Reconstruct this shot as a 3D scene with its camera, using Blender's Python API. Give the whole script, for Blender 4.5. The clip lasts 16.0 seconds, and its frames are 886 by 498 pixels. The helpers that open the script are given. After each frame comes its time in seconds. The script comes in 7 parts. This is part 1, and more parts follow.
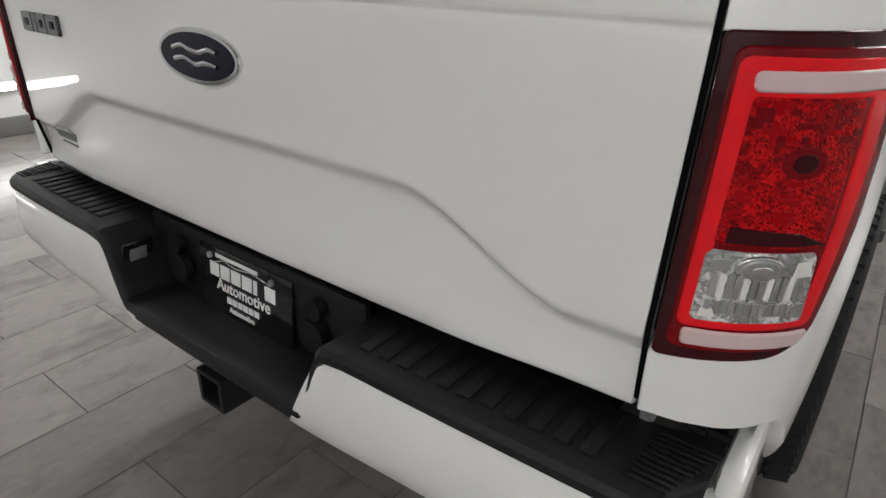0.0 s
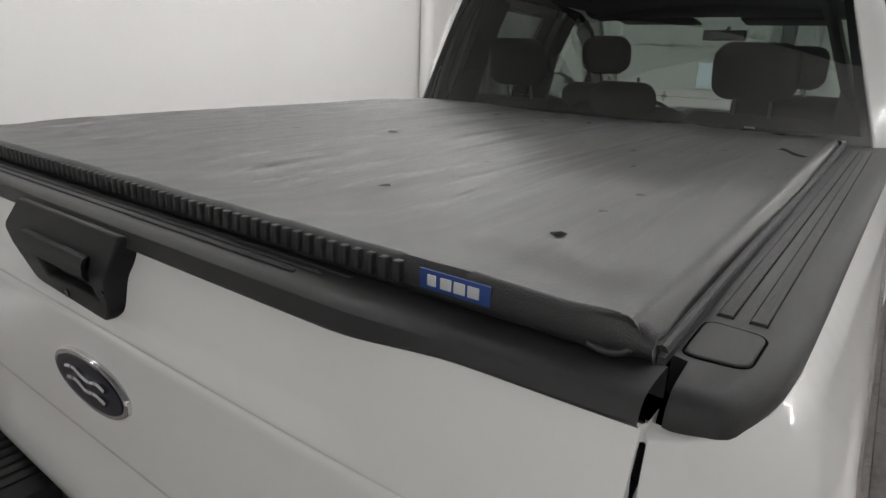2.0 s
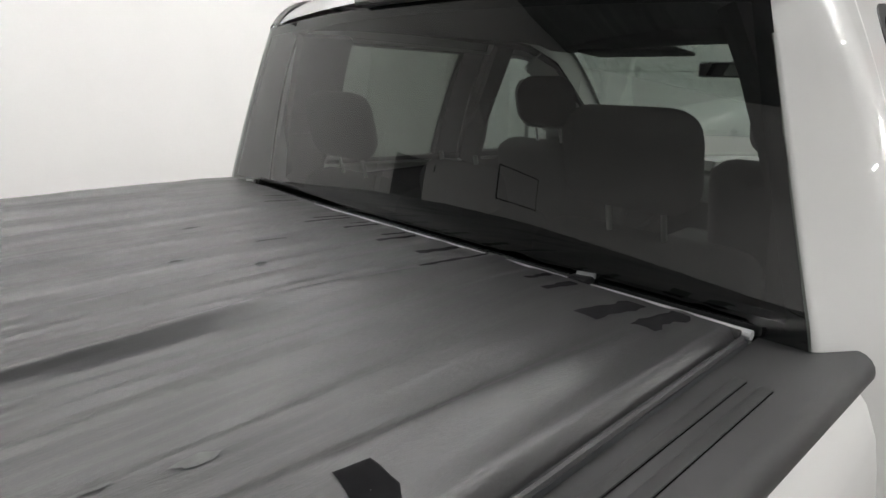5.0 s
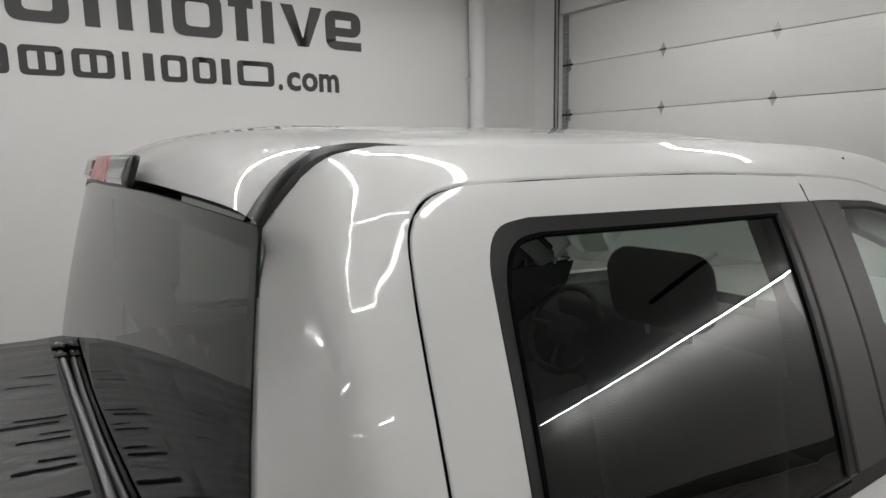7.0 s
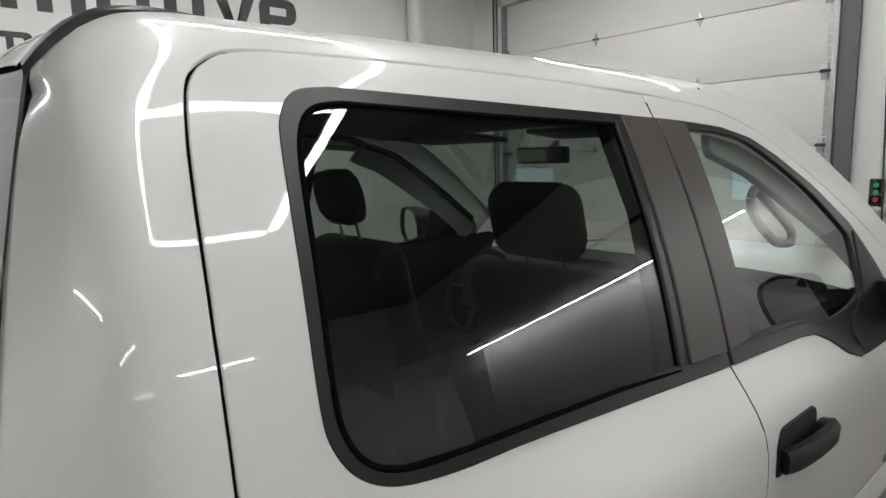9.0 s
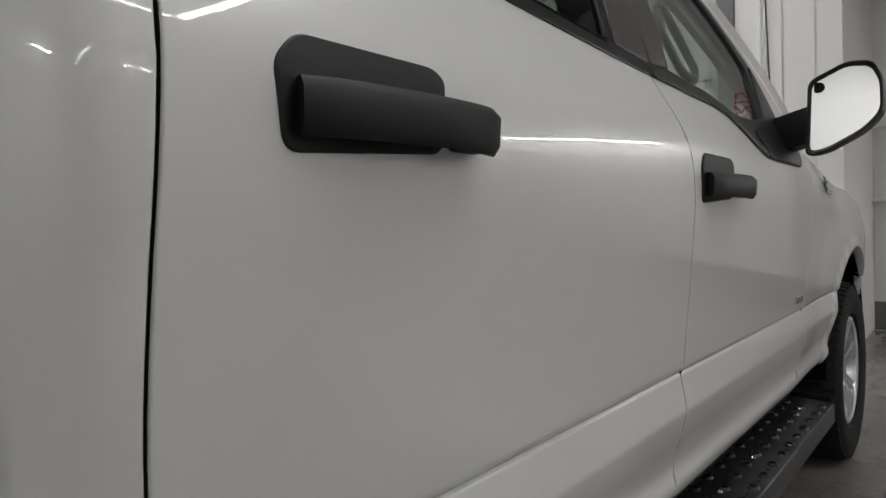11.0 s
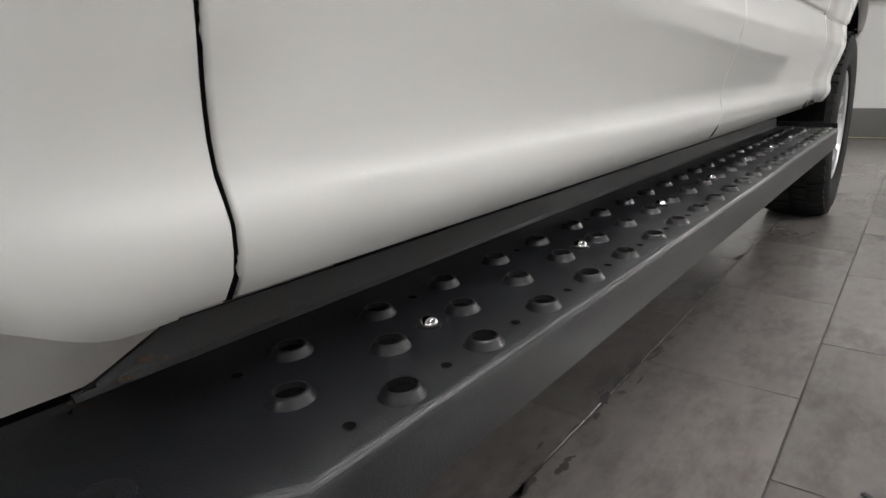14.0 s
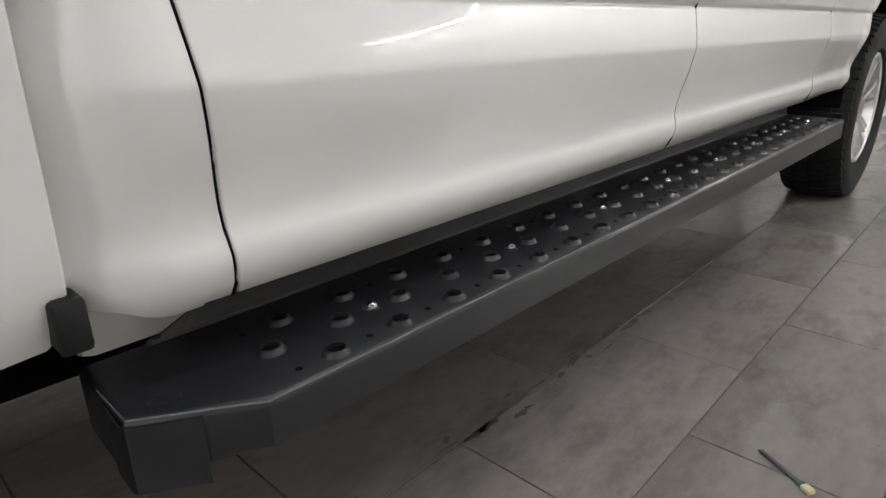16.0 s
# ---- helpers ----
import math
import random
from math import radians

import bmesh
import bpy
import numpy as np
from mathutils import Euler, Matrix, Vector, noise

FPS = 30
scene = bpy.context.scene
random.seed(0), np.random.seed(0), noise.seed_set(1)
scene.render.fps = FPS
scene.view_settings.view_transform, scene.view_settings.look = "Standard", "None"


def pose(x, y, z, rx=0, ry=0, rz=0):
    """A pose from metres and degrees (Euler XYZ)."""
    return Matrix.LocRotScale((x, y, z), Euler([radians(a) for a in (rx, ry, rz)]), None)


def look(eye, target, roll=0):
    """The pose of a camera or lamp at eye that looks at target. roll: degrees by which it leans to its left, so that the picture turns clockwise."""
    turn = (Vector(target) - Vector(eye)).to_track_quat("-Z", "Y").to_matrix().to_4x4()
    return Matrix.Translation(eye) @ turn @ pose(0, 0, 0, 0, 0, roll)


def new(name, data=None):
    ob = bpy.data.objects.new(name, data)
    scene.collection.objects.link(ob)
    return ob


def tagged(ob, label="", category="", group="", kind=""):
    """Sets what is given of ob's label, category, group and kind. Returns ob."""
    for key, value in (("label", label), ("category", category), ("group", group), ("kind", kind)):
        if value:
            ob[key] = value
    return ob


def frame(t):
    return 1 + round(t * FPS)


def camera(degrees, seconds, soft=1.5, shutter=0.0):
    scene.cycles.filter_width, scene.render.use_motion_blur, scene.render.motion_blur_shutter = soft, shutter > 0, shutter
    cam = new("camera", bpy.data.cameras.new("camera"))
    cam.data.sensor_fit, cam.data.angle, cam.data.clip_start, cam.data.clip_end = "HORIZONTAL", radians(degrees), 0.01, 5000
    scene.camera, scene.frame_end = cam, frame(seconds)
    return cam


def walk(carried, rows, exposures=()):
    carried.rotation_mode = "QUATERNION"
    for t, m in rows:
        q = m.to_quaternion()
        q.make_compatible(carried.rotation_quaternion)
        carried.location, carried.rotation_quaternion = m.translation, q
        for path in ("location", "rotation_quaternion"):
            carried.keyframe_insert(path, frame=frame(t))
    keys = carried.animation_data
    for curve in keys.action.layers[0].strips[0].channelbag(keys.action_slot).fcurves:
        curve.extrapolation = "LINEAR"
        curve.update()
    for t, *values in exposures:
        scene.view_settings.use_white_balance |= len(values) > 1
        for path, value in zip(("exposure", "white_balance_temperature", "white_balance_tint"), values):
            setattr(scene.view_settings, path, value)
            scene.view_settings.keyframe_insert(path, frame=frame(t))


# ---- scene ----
cam = camera(72.3, 16.0)

PATH = [
    (0, (0.964, -0.685, 1.323), (-0.113, 0.772, 0.475), 1.6),
    (0.5, (0.872, -0.749, 1.469), (-0.116, 0.77, 0.622), 1.6),
    (1, (0.863, -0.746, 1.574), (-0.121, 0.832, 0.839), 2.1),
    (1.5, (0.874, -0.613, 1.644), (-0.148, 0.985, 1.01), 2.0),
    (2, (0.912, -0.437, 1.674), (-0.203, 1.103, 1.054), 2.0),
    (2.5, (0.928, -0.262, 1.695), (-0.247, 1.233, 1.079), 2.0),
    (3, (0.935, -0.057, 1.728), (-0.287, 1.401, 1.123), 2.0),
    (3.2, (0.943, 0.034, 1.732), (-0.292, 1.481, 1.125), 1.9),
    (5.3, (1.076, 1.11, 1.827), (-0.372, 2.388, 1.31), -0.4),
    (5.5, (1.081, 1.214, 1.866), (-0.412, 2.473, 1.434), -0.4),
    (6, (1.141, 1.376, 1.944), (-0.431, 2.568, 1.616), -0.7),
    (6.5, (1.251, 1.515, 1.976), (-0.344, 2.681, 1.664), -1.0),
    (7, (1.317, 1.692, 1.988), (-0.278, 2.858, 1.678), -1.1),
    (7.5, (1.382, 1.851, 1.973), (-0.202, 3.033, 1.664), -1.2),
    (8, (1.43, 1.904, 1.951), (-0.141, 3.105, 1.648), -1.3),
    (8.5, (1.479, 1.895, 1.897), (-0.077, 3.114, 1.596), -1.6),
    (9, (1.469, 1.814, 1.819), (-0.043, 3.088, 1.518), -1.5),
    (9.5, (1.444, 1.775, 1.649), (-0.004, 3.118, 1.334), -1.3),
    (9.7, (1.457, 1.799, 1.569), (0.025, 3.161, 1.259), -0.9),
    (11.8, (1.399, 1.798, 0.926), (0.119, 3.334, 0.973), -2.3),
    (12, (1.374, 1.806, 0.889), (0.100, 3.348, 0.842), -1.6),
    (12.5, (1.342, 1.822, 0.826), (0.084, 3.36, 0.598), -2.0),
    (13, (1.293, 1.825, 0.766), (0.071, 3.37, 0.42), -1.4),
    (13.5, (1.265, 1.835, 0.71), (0.071, 3.375, 0.26), -1.4),
    (14, (1.255, 1.825, 0.661), (0.071, 3.347, 0.131), -1.8),
    (14.5, (1.267, 1.808, 0.634), (0.072, 3.285, 0.008), -1.4),
    (15, (1.375, 1.791, 0.701), (0.151, 3.221, 0.024), -1.1),
    (15.5, (1.501, 1.796, 0.782), (0.258, 3.204, 0.094), -0.6),
    (16, (1.494, 1.747, 0.791), (0.203, 3.115, 0.112), -1.0),
]
EXPOSURES = [(0.0, 0.79), (0.5, 0.81), (1.0, 0.6), (1.5, 0.36), (2.0, 0.35), (2.5, 0.7), (3.0, 0.6), (5.5, 0.78), (6.0, 0.35), (6.5, 0.1), (7.0, -0.24), (7.5, -0.22), (8.0, -0.11), (8.5, 0.07), (9.0, 0.07), (9.7, 0.09), (11.8, -0.08), (12.0, -0.06), (12.5, 0.13), (13.0, 0.6), (13.5, 0.75), (14.0, 1.15), (14.5, 1.39), (15.0, 1.42), (15.5, 1.26), (16.0, 1.06)]
walk(cam, [(t, look(eye, target, roll)) for t, eye, target, roll in PATH], EXPOSURES)

# ---------------- world and light ----------------
from mathutils.geometry import delaunay_2d_cdt

world = bpy.data.worlds.new("world")
world.use_nodes = True
world.node_tree.nodes["Background"].inputs["Color"].default_value = (0.9, 0.95, 1.0, 1)
world.node_tree.nodes["Background"].inputs["Strength"].default_value = 0.05
scene.world = world
LED_POWER = 56.0
LED_COLOUR = (1.0, 0.99, 0.975, 1)


# ---------------- materials ----------------
def surface(name, colour, rough=0.5, metal=0.0, coat=0.0, var=0.08, scale=12.0, stretch=(1, 1, 1), fine=0.04,
            fine_scale=180.0, bump=0.0, bump_scale=200.0, rough_var=0.1, spec=0.5, rand=0.0, spots=0.0, spot_scale=3.0, spot_colour=(0.03, 0.03, 0.03)):
    m = bpy.data.materials.new(name)
    m.use_nodes = True
    nt = m.node_tree
    bsdf = nt.nodes["Principled BSDF"]
    tc = nt.nodes.new("ShaderNodeTexCoord")
    mp = nt.nodes.new("ShaderNodeMapping")
    mp.inputs["Scale"].default_value = stretch
    nt.links.new(tc.outputs["Object"], mp.inputs["Vector"])
    n1 = nt.nodes.new("ShaderNodeTexNoise")
    n1.inputs["Scale"].default_value, n1.inputs["Detail"].default_value = scale, 6
    n2 = nt.nodes.new("ShaderNodeTexNoise")
    n2.inputs["Scale"].default_value, n2.inputs["Detail"].default_value = fine_scale, 3
    vec = mp.outputs["Vector"]
    if rand:
        oi = nt.nodes.new("ShaderNodeObjectInfo")
        sh = nt.nodes.new("ShaderNodeVectorMath")
        sh.operation = "MULTIPLY_ADD"
        sh.inputs[1].default_value = (37, 53, 11)
        nt.links.new(oi.outputs["Random"], sh.inputs[0])
        nt.links.new(vec, sh.inputs[2])
        vec = sh.outputs["Vector"]
    for n in (n1, n2):
        nt.links.new(vec, n.inputs["Vector"])
    val = nt.nodes.new("ShaderNodeMath")
    val.operation = "MULTIPLY_ADD"
    val.inputs[1].default_value, val.inputs[2].default_value = 2 * var, 1 - var
    nt.links.new(n1.outputs["Fac"], val.inputs[0])
    v2 = nt.nodes.new("ShaderNodeMath")
    v2.operation = "MULTIPLY_ADD"
    v2.inputs[1].default_value = 2 * fine
    nt.links.new(n2.outputs["Fac"], v2.inputs[0])
    nt.links.new(val.outputs[0], v2.inputs[2])
    out = v2.outputs[0]
    if rand:
        r = nt.nodes.new("ShaderNodeMath")
        r.operation = "MULTIPLY_ADD"
        r.inputs[1].default_value, r.inputs[2].default_value = 2 * rand, 1 - rand
        nt.links.new(oi.outputs["Random"], r.inputs[0])
        mu = nt.nodes.new("ShaderNodeMath")
        mu.operation = "MULTIPLY"
        nt.links.new(out, mu.inputs[0])
        nt.links.new(r.outputs[0], mu.inputs[1])
        out = mu.outputs[0]
    col = nt.nodes.new("ShaderNodeVectorMath")
    col.operation = "SCALE"
    col.inputs[0].default_value = colour
    nt.links.new(out, col.inputs["Scale"])
    cout = col.outputs["Vector"]
    if spots:
        n3 = nt.nodes.new("ShaderNodeTexNoise")
        n3.inputs["Scale"].default_value, n3.inputs["Detail"].default_value = spot_scale, 8
        n3.inputs["Roughness"].default_value = 0.7
        nt.links.new(vec, n3.inputs["Vector"])
        rp = nt.nodes.new("ShaderNodeMapRange")
        rp.inputs["From Min"].default_value, rp.inputs["From Max"].default_value = 0.50, 0.78
        rp.inputs["To Max"].default_value = spots
        nt.links.new(n3.outputs["Fac"], rp.inputs["Value"])
        mx = nt.nodes.new("ShaderNodeMix")
        mx.data_type = "RGBA"
        nt.links.new(rp.outputs["Result"], mx.inputs["Factor"])
        nt.links.new(cout, mx.inputs["A"])
        mx.inputs["B"].default_value = (*spot_colour, 1)
        cout = mx.outputs["Result"]
    nt.links.new(cout, bsdf.inputs["Base Color"])
    rr = nt.nodes.new("ShaderNodeMath")
    rr.operation = "MULTIPLY_ADD"
    rr.inputs[1].default_value, rr.inputs[2].default_value = 2 * rough_var * rough, rough * (1 - rough_var)
    nt.links.new(n1.outputs["Fac"], rr.inputs[0])
    nt.links.new(rr.outputs[0], bsdf.inputs["Roughness"])
    bsdf.inputs["Metallic"].default_value = metal
    bsdf.inputs["Coat Weight"].default_value = coat
    bsdf.inputs["Coat Roughness"].default_value = 0.02
    bsdf.inputs["Specular IOR Level"].default_value = spec
    if bump:
        n4 = nt.nodes.new("ShaderNodeTexNoise")
        n4.inputs["Scale"].default_value, n4.inputs["Detail"].default_value = bump_scale, 4
        nt.links.new(vec, n4.inputs["Vector"])
        bp = nt.nodes.new("ShaderNodeBump")
        bp.inputs["Strength"].default_value, bp.inputs["Distance"].default_value = bump, 0.002
        nt.links.new(n4.outputs["Fac"], bp.inputs["Height"])
        nt.links.new(bp.outputs["Normal"], bsdf.inputs["Normal"])
    return m


def facets(name, dark, light, scale, metal=0.0, shine=0.3):
    """Moulded lens with small prisms: every cell has its own shade and tilt under a clear coat."""
    m = bpy.data.materials.new(name)
    m.use_nodes = True
    nt = m.node_tree
    bsdf = nt.nodes["Principled BSDF"]
    tc = nt.nodes.new("ShaderNodeTexCoord")
    vo = nt.nodes.new("ShaderNodeTexVoronoi")
    vo.inputs["Scale"].default_value = scale
    nt.links.new(tc.outputs["Object"], vo.inputs["Vector"])
    big = nt.nodes.new("ShaderNodeTexNoise")
    big.inputs["Scale"].default_value = scale * 0.12
    nt.links.new(tc.outputs["Object"], big.inputs["Vector"])
    sep = nt.nodes.new("ShaderNodeSeparateColor")
    nt.links.new(vo.outputs["Color"], sep.inputs[0])
    ad = nt.nodes.new("ShaderNodeMath")
    ad.operation = "MULTIPLY"
    nt.links.new(sep.outputs[0], ad.inputs[0])
    mr_ = nt.nodes.new("ShaderNodeMapRange")
    mr_.inputs["From Min"].default_value, mr_.inputs["From Max"].default_value = 0.35, 0.62
    mr_.inputs["To Min"].default_value, mr_.inputs["To Max"].default_value = 0.25, 1.5
    nt.links.new(big.outputs["Fac"], mr_.inputs["Value"])
    nt.links.new(mr_.outputs["Result"], ad.inputs[1])
    mx = nt.nodes.new("ShaderNodeMix")
    mx.data_type = "RGBA"
    nt.links.new(ad.outputs[0], mx.inputs["Factor"])
    mx.inputs["A"].default_value, mx.inputs["B"].default_value = (*dark, 1), (*light, 1)
    nt.links.new(mx.outputs["Result"], bsdf.inputs["Base Color"])
    bp = nt.nodes.new("ShaderNodeBump")
    bp.inputs["Strength"].default_value, bp.inputs["Distance"].default_value = 0.6, 0.002
    nt.links.new(vo.outputs["Distance"], bp.inputs["Height"])
    nt.links.new(bp.outputs["Normal"], bsdf.inputs["Normal"])
    bsdf.inputs["Specular IOR Level"].default_value = shine
    bsdf.inputs["Roughness"].default_value = 0.2
    bsdf.inputs["Metallic"].default_value = metal
    bsdf.inputs["Coat Weight"].default_value, bsdf.inputs["Coat Roughness"].default_value = shine * 0.6, 0.02
    return m


def glass(name, tint, gloss=0.9):
    """A thin pane: tinted see-through with a mirror-like skin that grows at grazing angles."""
    m = bpy.data.materials.new(name)
    m.use_nodes = True
    nt = m.node_tree
    nt.nodes.remove(nt.nodes["Principled BSDF"])
    tr = nt.nodes.new("ShaderNodeBsdfTransparent")
    tr.inputs["Color"].default_value = (*tint, 1)
    gl = nt.nodes.new("ShaderNodeBsdfGlossy")
    gl.inputs["Roughness"].default_value = 0.0
    gl.inputs["Color"].default_value = (gloss, gloss, gloss, 1)
    lw = nt.nodes.new("ShaderNodeLayerWeight")
    lw.inputs["Blend"].default_value = 0.5
    pw = nt.nodes.new("ShaderNodeMath")
    pw.operation = "POWER"
    pw.inputs[1].default_value = 3.7
    nt.links.new(lw.outputs["Facing"], pw.inputs[0])
    fr = nt.nodes.new("ShaderNodeMath")
    fr.operation = "MULTIPLY_ADD"
    fr.inputs[1].default_value, fr.inputs[2].default_value = 0.88, 0.115
    nt.links.new(pw.outputs[0], fr.inputs[0])
    mix = nt.nodes.new("ShaderNodeMixShader")
    nt.links.new(fr.outputs[0], mix.inputs["Fac"])
    nt.links.new(tr.outputs[0], mix.inputs[1])
    nt.links.new(gl.outputs[0], mix.inputs[2])
    nt.links.new(mix.outputs[0], nt.nodes["Material Output"].inputs["Surface"])
    return m


def glow(name, colour, strength):
    m = bpy.data.materials.new(name)
    m.use_nodes = True
    nt = m.node_tree
    nt.nodes.remove(nt.nodes["Principled BSDF"])
    em = nt.nodes.new("ShaderNodeEmission")
    em.inputs["Color"].default_value = colour
    em.inputs["Strength"].default_value = strength
    nt.links.new(em.outputs[0], nt.nodes["Material Output"].inputs["Surface"])
    return m


PAINT = surface("white_car_paint", (0.78, 0.78, 0.765), 0.32, coat=1.0, var=0.015, scale=3, fine=0.008, fine_scale=900, rough_var=0.05)
BLACK_PLASTIC = surface("black_grained_plastic", (0.0058, 0.0058, 0.0066), 0.50, spec=0.38, var=0.2, scale=8, fine=0.1, fine_scale=700, bump=0.35, bump_scale=900)
CAP_PLASTIC = surface("charcoal_rail_plastic", (0.020, 0.0195, 0.0205), 0.46, var=0.15, scale=6, fine=0.1, fine_scale=800, bump=0.4, bump_scale=1000)
TRIM = surface("satin_black_trim", (0.0105, 0.010, 0.010), 0.38, var=0.1, scale=10)
APPLIQUE = surface("bronze_black_pillar_film", (0.062, 0.056, 0.053), 0.42, var=0.08, scale=20, bump=0.1, bump_scale=1200)
GLOSS_BLACK = surface("gloss_black", (0.008, 0.008, 0.009), 0.08, coat=0.5, var=0.1)
RUBBER = surface("tyre_rubber", (0.011, 0.011, 0.011), 0.85, spec=0.3, var=0.25, scale=25, fine=0.2, bump=0.4, bump_scale=150)
# near-black that paints shade into gaps, holes and insides; also on seals and liners
GAP = surface("gap_shade_and_liner_black", (0.004, 0.004, 0.004), 0.95, spec=0.05, var=0.1)
VINYL = surface("black_vinyl_cover", (0.028, 0.0275, 0.0285), 0.40, spec=0.64, var=0.22, scale=4.2, stretch=(2.8, 0.6, 1), fine=0.12, fine_scale=160, bump=0.22, bump_scale=160,
                rough_var=0.18, spots=0.05, spot_scale=2.2, spot_colour=(0.12, 0.118, 0.115))
VINYL_EDGE = surface("ribbed_vinyl_edge", (0.030, 0.030, 0.031), 0.5, var=0.2, scale=30, bump=0.4, bump_scale=500)
FAINT = surface("faint_scuff", (0.030, 0.0295, 0.030), 0.7, spec=0.3, var=0.4, scale=60)
STAIN = surface("matt_black_scuff", (0.010, 0.010, 0.011), 0.85, spec=0.1, var=0.4, scale=60)
CHALK = surface("chalky_scratch", (0.13, 0.13, 0.13), 0.7, var=0.5, scale=80)
STEP_STEEL = surface("black_powder_coated_steel", (0.0115, 0.0119, 0.0140), 0.34, var=0.3, scale=9, fine=0.2, fine_scale=500, bump=0.25, bump_scale=700, spec=0.48, spots=0.2, spot_scale=14.0, spot_colour=(0.02, 0.0195, 0.019))
STEP_WORN = surface("worn_black_steel", (0.010, 0.010, 0.011), 0.36, var=0.3, scale=40, fine=0.2, fine_scale=300)
# lighter grey for the painted highlight on the step's edge
STEP_HIGHLIGHT = surface("edge_highlight_grey", (0.085, 0.085, 0.088), 0.40, metal=0.2, var=0.35, scale=30, fine=0.2)
UPSTAND = surface("rust_speckled_black_steel", (0.021, 0.021, 0.0225), 0.42, var=0.3, scale=9, fine=0.2, fine_scale=500, bump=0.25, bump_scale=500, spec=0.4, spots=0.6, spot_scale=22.0, spot_colour=(0.045, 0.034, 0.025))
RUST = surface("brown_rust_bloom", (0.055, 0.034, 0.022), 0.85, var=0.5, scale=60, fine=0.3, fine_scale=300, bump=0.6, bump_scale=300)
CHROME = surface("bright_chrome", (0.75, 0.75, 0.76), 0.12, metal=1.0, var=0.05)
ALUMINIUM = surface("satin_aluminium_rod", (0.62, 0.62, 0.63), 0.42, metal=0.25, var=0.08, scale=30)
ALLOY = surface("machined_alloy", (0.55, 0.55, 0.56), 0.3, metal=0.9, var=0.08, scale=30)
NAVY = surface("navy_enamel", (0.004, 0.006, 0.018), 0.22, spec=0.3, var=0.1)
BADGE = surface("smoked_chrome", (0.12, 0.12, 0.125), 0.2, metal=0.8, var=0.1)
BLUE_TAG = surface("royal_blue_woven_tag", (0.02, 0.055, 0.22), 0.6, var=0.2, scale=60)
TAG_WHITE = surface("off_white_print", (0.6, 0.6, 0.58), 0.6, var=0.1)
PRINT_WHITE = surface("white_print", (0.75, 0.75, 0.75), 0.5, var=0.05)
PRINT_DARK = surface("charcoal_wall_lettering", (0.028, 0.027, 0.027), 0.45, var=0.15, scale=5)
STICKER = surface("grey_decal_ink", (0.12, 0.12, 0.12), 0.5, var=0.1)
RED = surface("red_lens", (0.25, 0.0005, 0.003), 0.12, coat=0.10, spec=0.2, var=0.35, scale=18, fine=0.2, fine_scale=120)
RED_BRIGHT = surface("bright_red_lens", (0.72, 0.008, 0.014), 0.14, coat=0.12, spec=0.25, var=0.15, scale=25)
RED_DARK = surface("smoked_red_lens", (0.032, 0.0012, 0.004), 0.10, coat=0.15, spec=0.25, var=0.2)
RED_DEEP = surface("deep_red_lens", (0.12, 0.0004, 0.002), 0.10, coat=0.12, spec=0.25, var=0.35, scale=60, fine=0.3, fine_scale=200)
PINK_BAR = surface("frosted_pale_reflector", (0.60, 0.46, 0.46), 0.25, coat=0.6, var=0.1)
LENS_CLEAR = surface("clear_ribbed_lens", (0.28, 0.28, 0.28), 0.15, metal=0.35, coat=1.0, var=0.3, scale=40)
RED_FACET = facets("red_prism_lens", (0.10, 0.0004, 0.0015), (0.60, 0.003, 0.006), 420.0, 0.0, 0.1)
CLEAR_FACET = facets("clear_prism_lens", (0.22, 0.22, 0.22), (0.85, 0.85, 0.85), 260.0, 0.3)
STOP_RED = surface("stop_lamp_red", (0.85, 0.022, 0.03), 0.22, coat=0.25, var=0.1)
CABIN = surface("dark_cabin_trim", (0.016, 0.0163, 0.0165), 0.7, var=0.2, scale=15, bump=0.2, bump_scale=500)
CLOTH = surface("charcoal_seat_cloth", (0.020, 0.0203, 0.0206), 0.9, var=0.2, scale=40, bump=0.4, bump_scale=900)
HEADLINER = surface("grey_headliner", (0.085, 0.085, 0.084), 0.95, var=0.1, scale=20)
# body white darkened a little to paint the shade on the sill
SILL = surface("shaded_white_sill_paint", (0.72, 0.715, 0.70), 0.45, var=0.12, scale=9)
GRAB = surface("pale_grey_trim_plastic", (0.32, 0.32, 0.31), 0.6, var=0.08, scale=20)
PRIVACY = glass("privacy_glass", (0.335, 0.372, 0.342), 0.55)
BACK_GLASS = glass("tinted_back_glass", (0.29, 0.32, 0.30), 0.8)
CLEAR_GLASS = glass("clear_green_glass", (0.72, 0.80, 0.76))
MIRROR = surface("mirror_silver", (0.85, 0.86, 0.86), 0.02, metal=1.0, var=0.0, fine=0.0)
WALL_PAINT = surface("white_wall_paint", (0.74, 0.735, 0.725), 0.55, var=0.03, scale=1.2, fine=0.015, fine_scale=60, bump=0.06, bump_scale=120)
DOOR_SKIN = surface("white_door_steel", (0.72, 0.715, 0.70), 0.45, var=0.03, scale=2, bump=0.12, bump_scale=90)
STEEL = surface("galvanised_steel", (0.42, 0.43, 0.43), 0.38, metal=0.8, var=0.15, scale=14)
DARK_STEEL = surface("dark_track_steel", (0.06, 0.062, 0.065), 0.5, metal=0.5, var=0.2, scale=14)
GREY_JAMB = surface("grey_jamb_paint", (0.13, 0.13, 0.132), 0.6, var=0.1, scale=4)
BASE_GREY = surface("grey_cove_base", (0.15, 0.15, 0.145), 0.55, var=0.12, scale=4)
CEILING = surface("dark_ceiling_deck", (0.19, 0.193, 0.2), 0.7, var=0.1, scale=3)
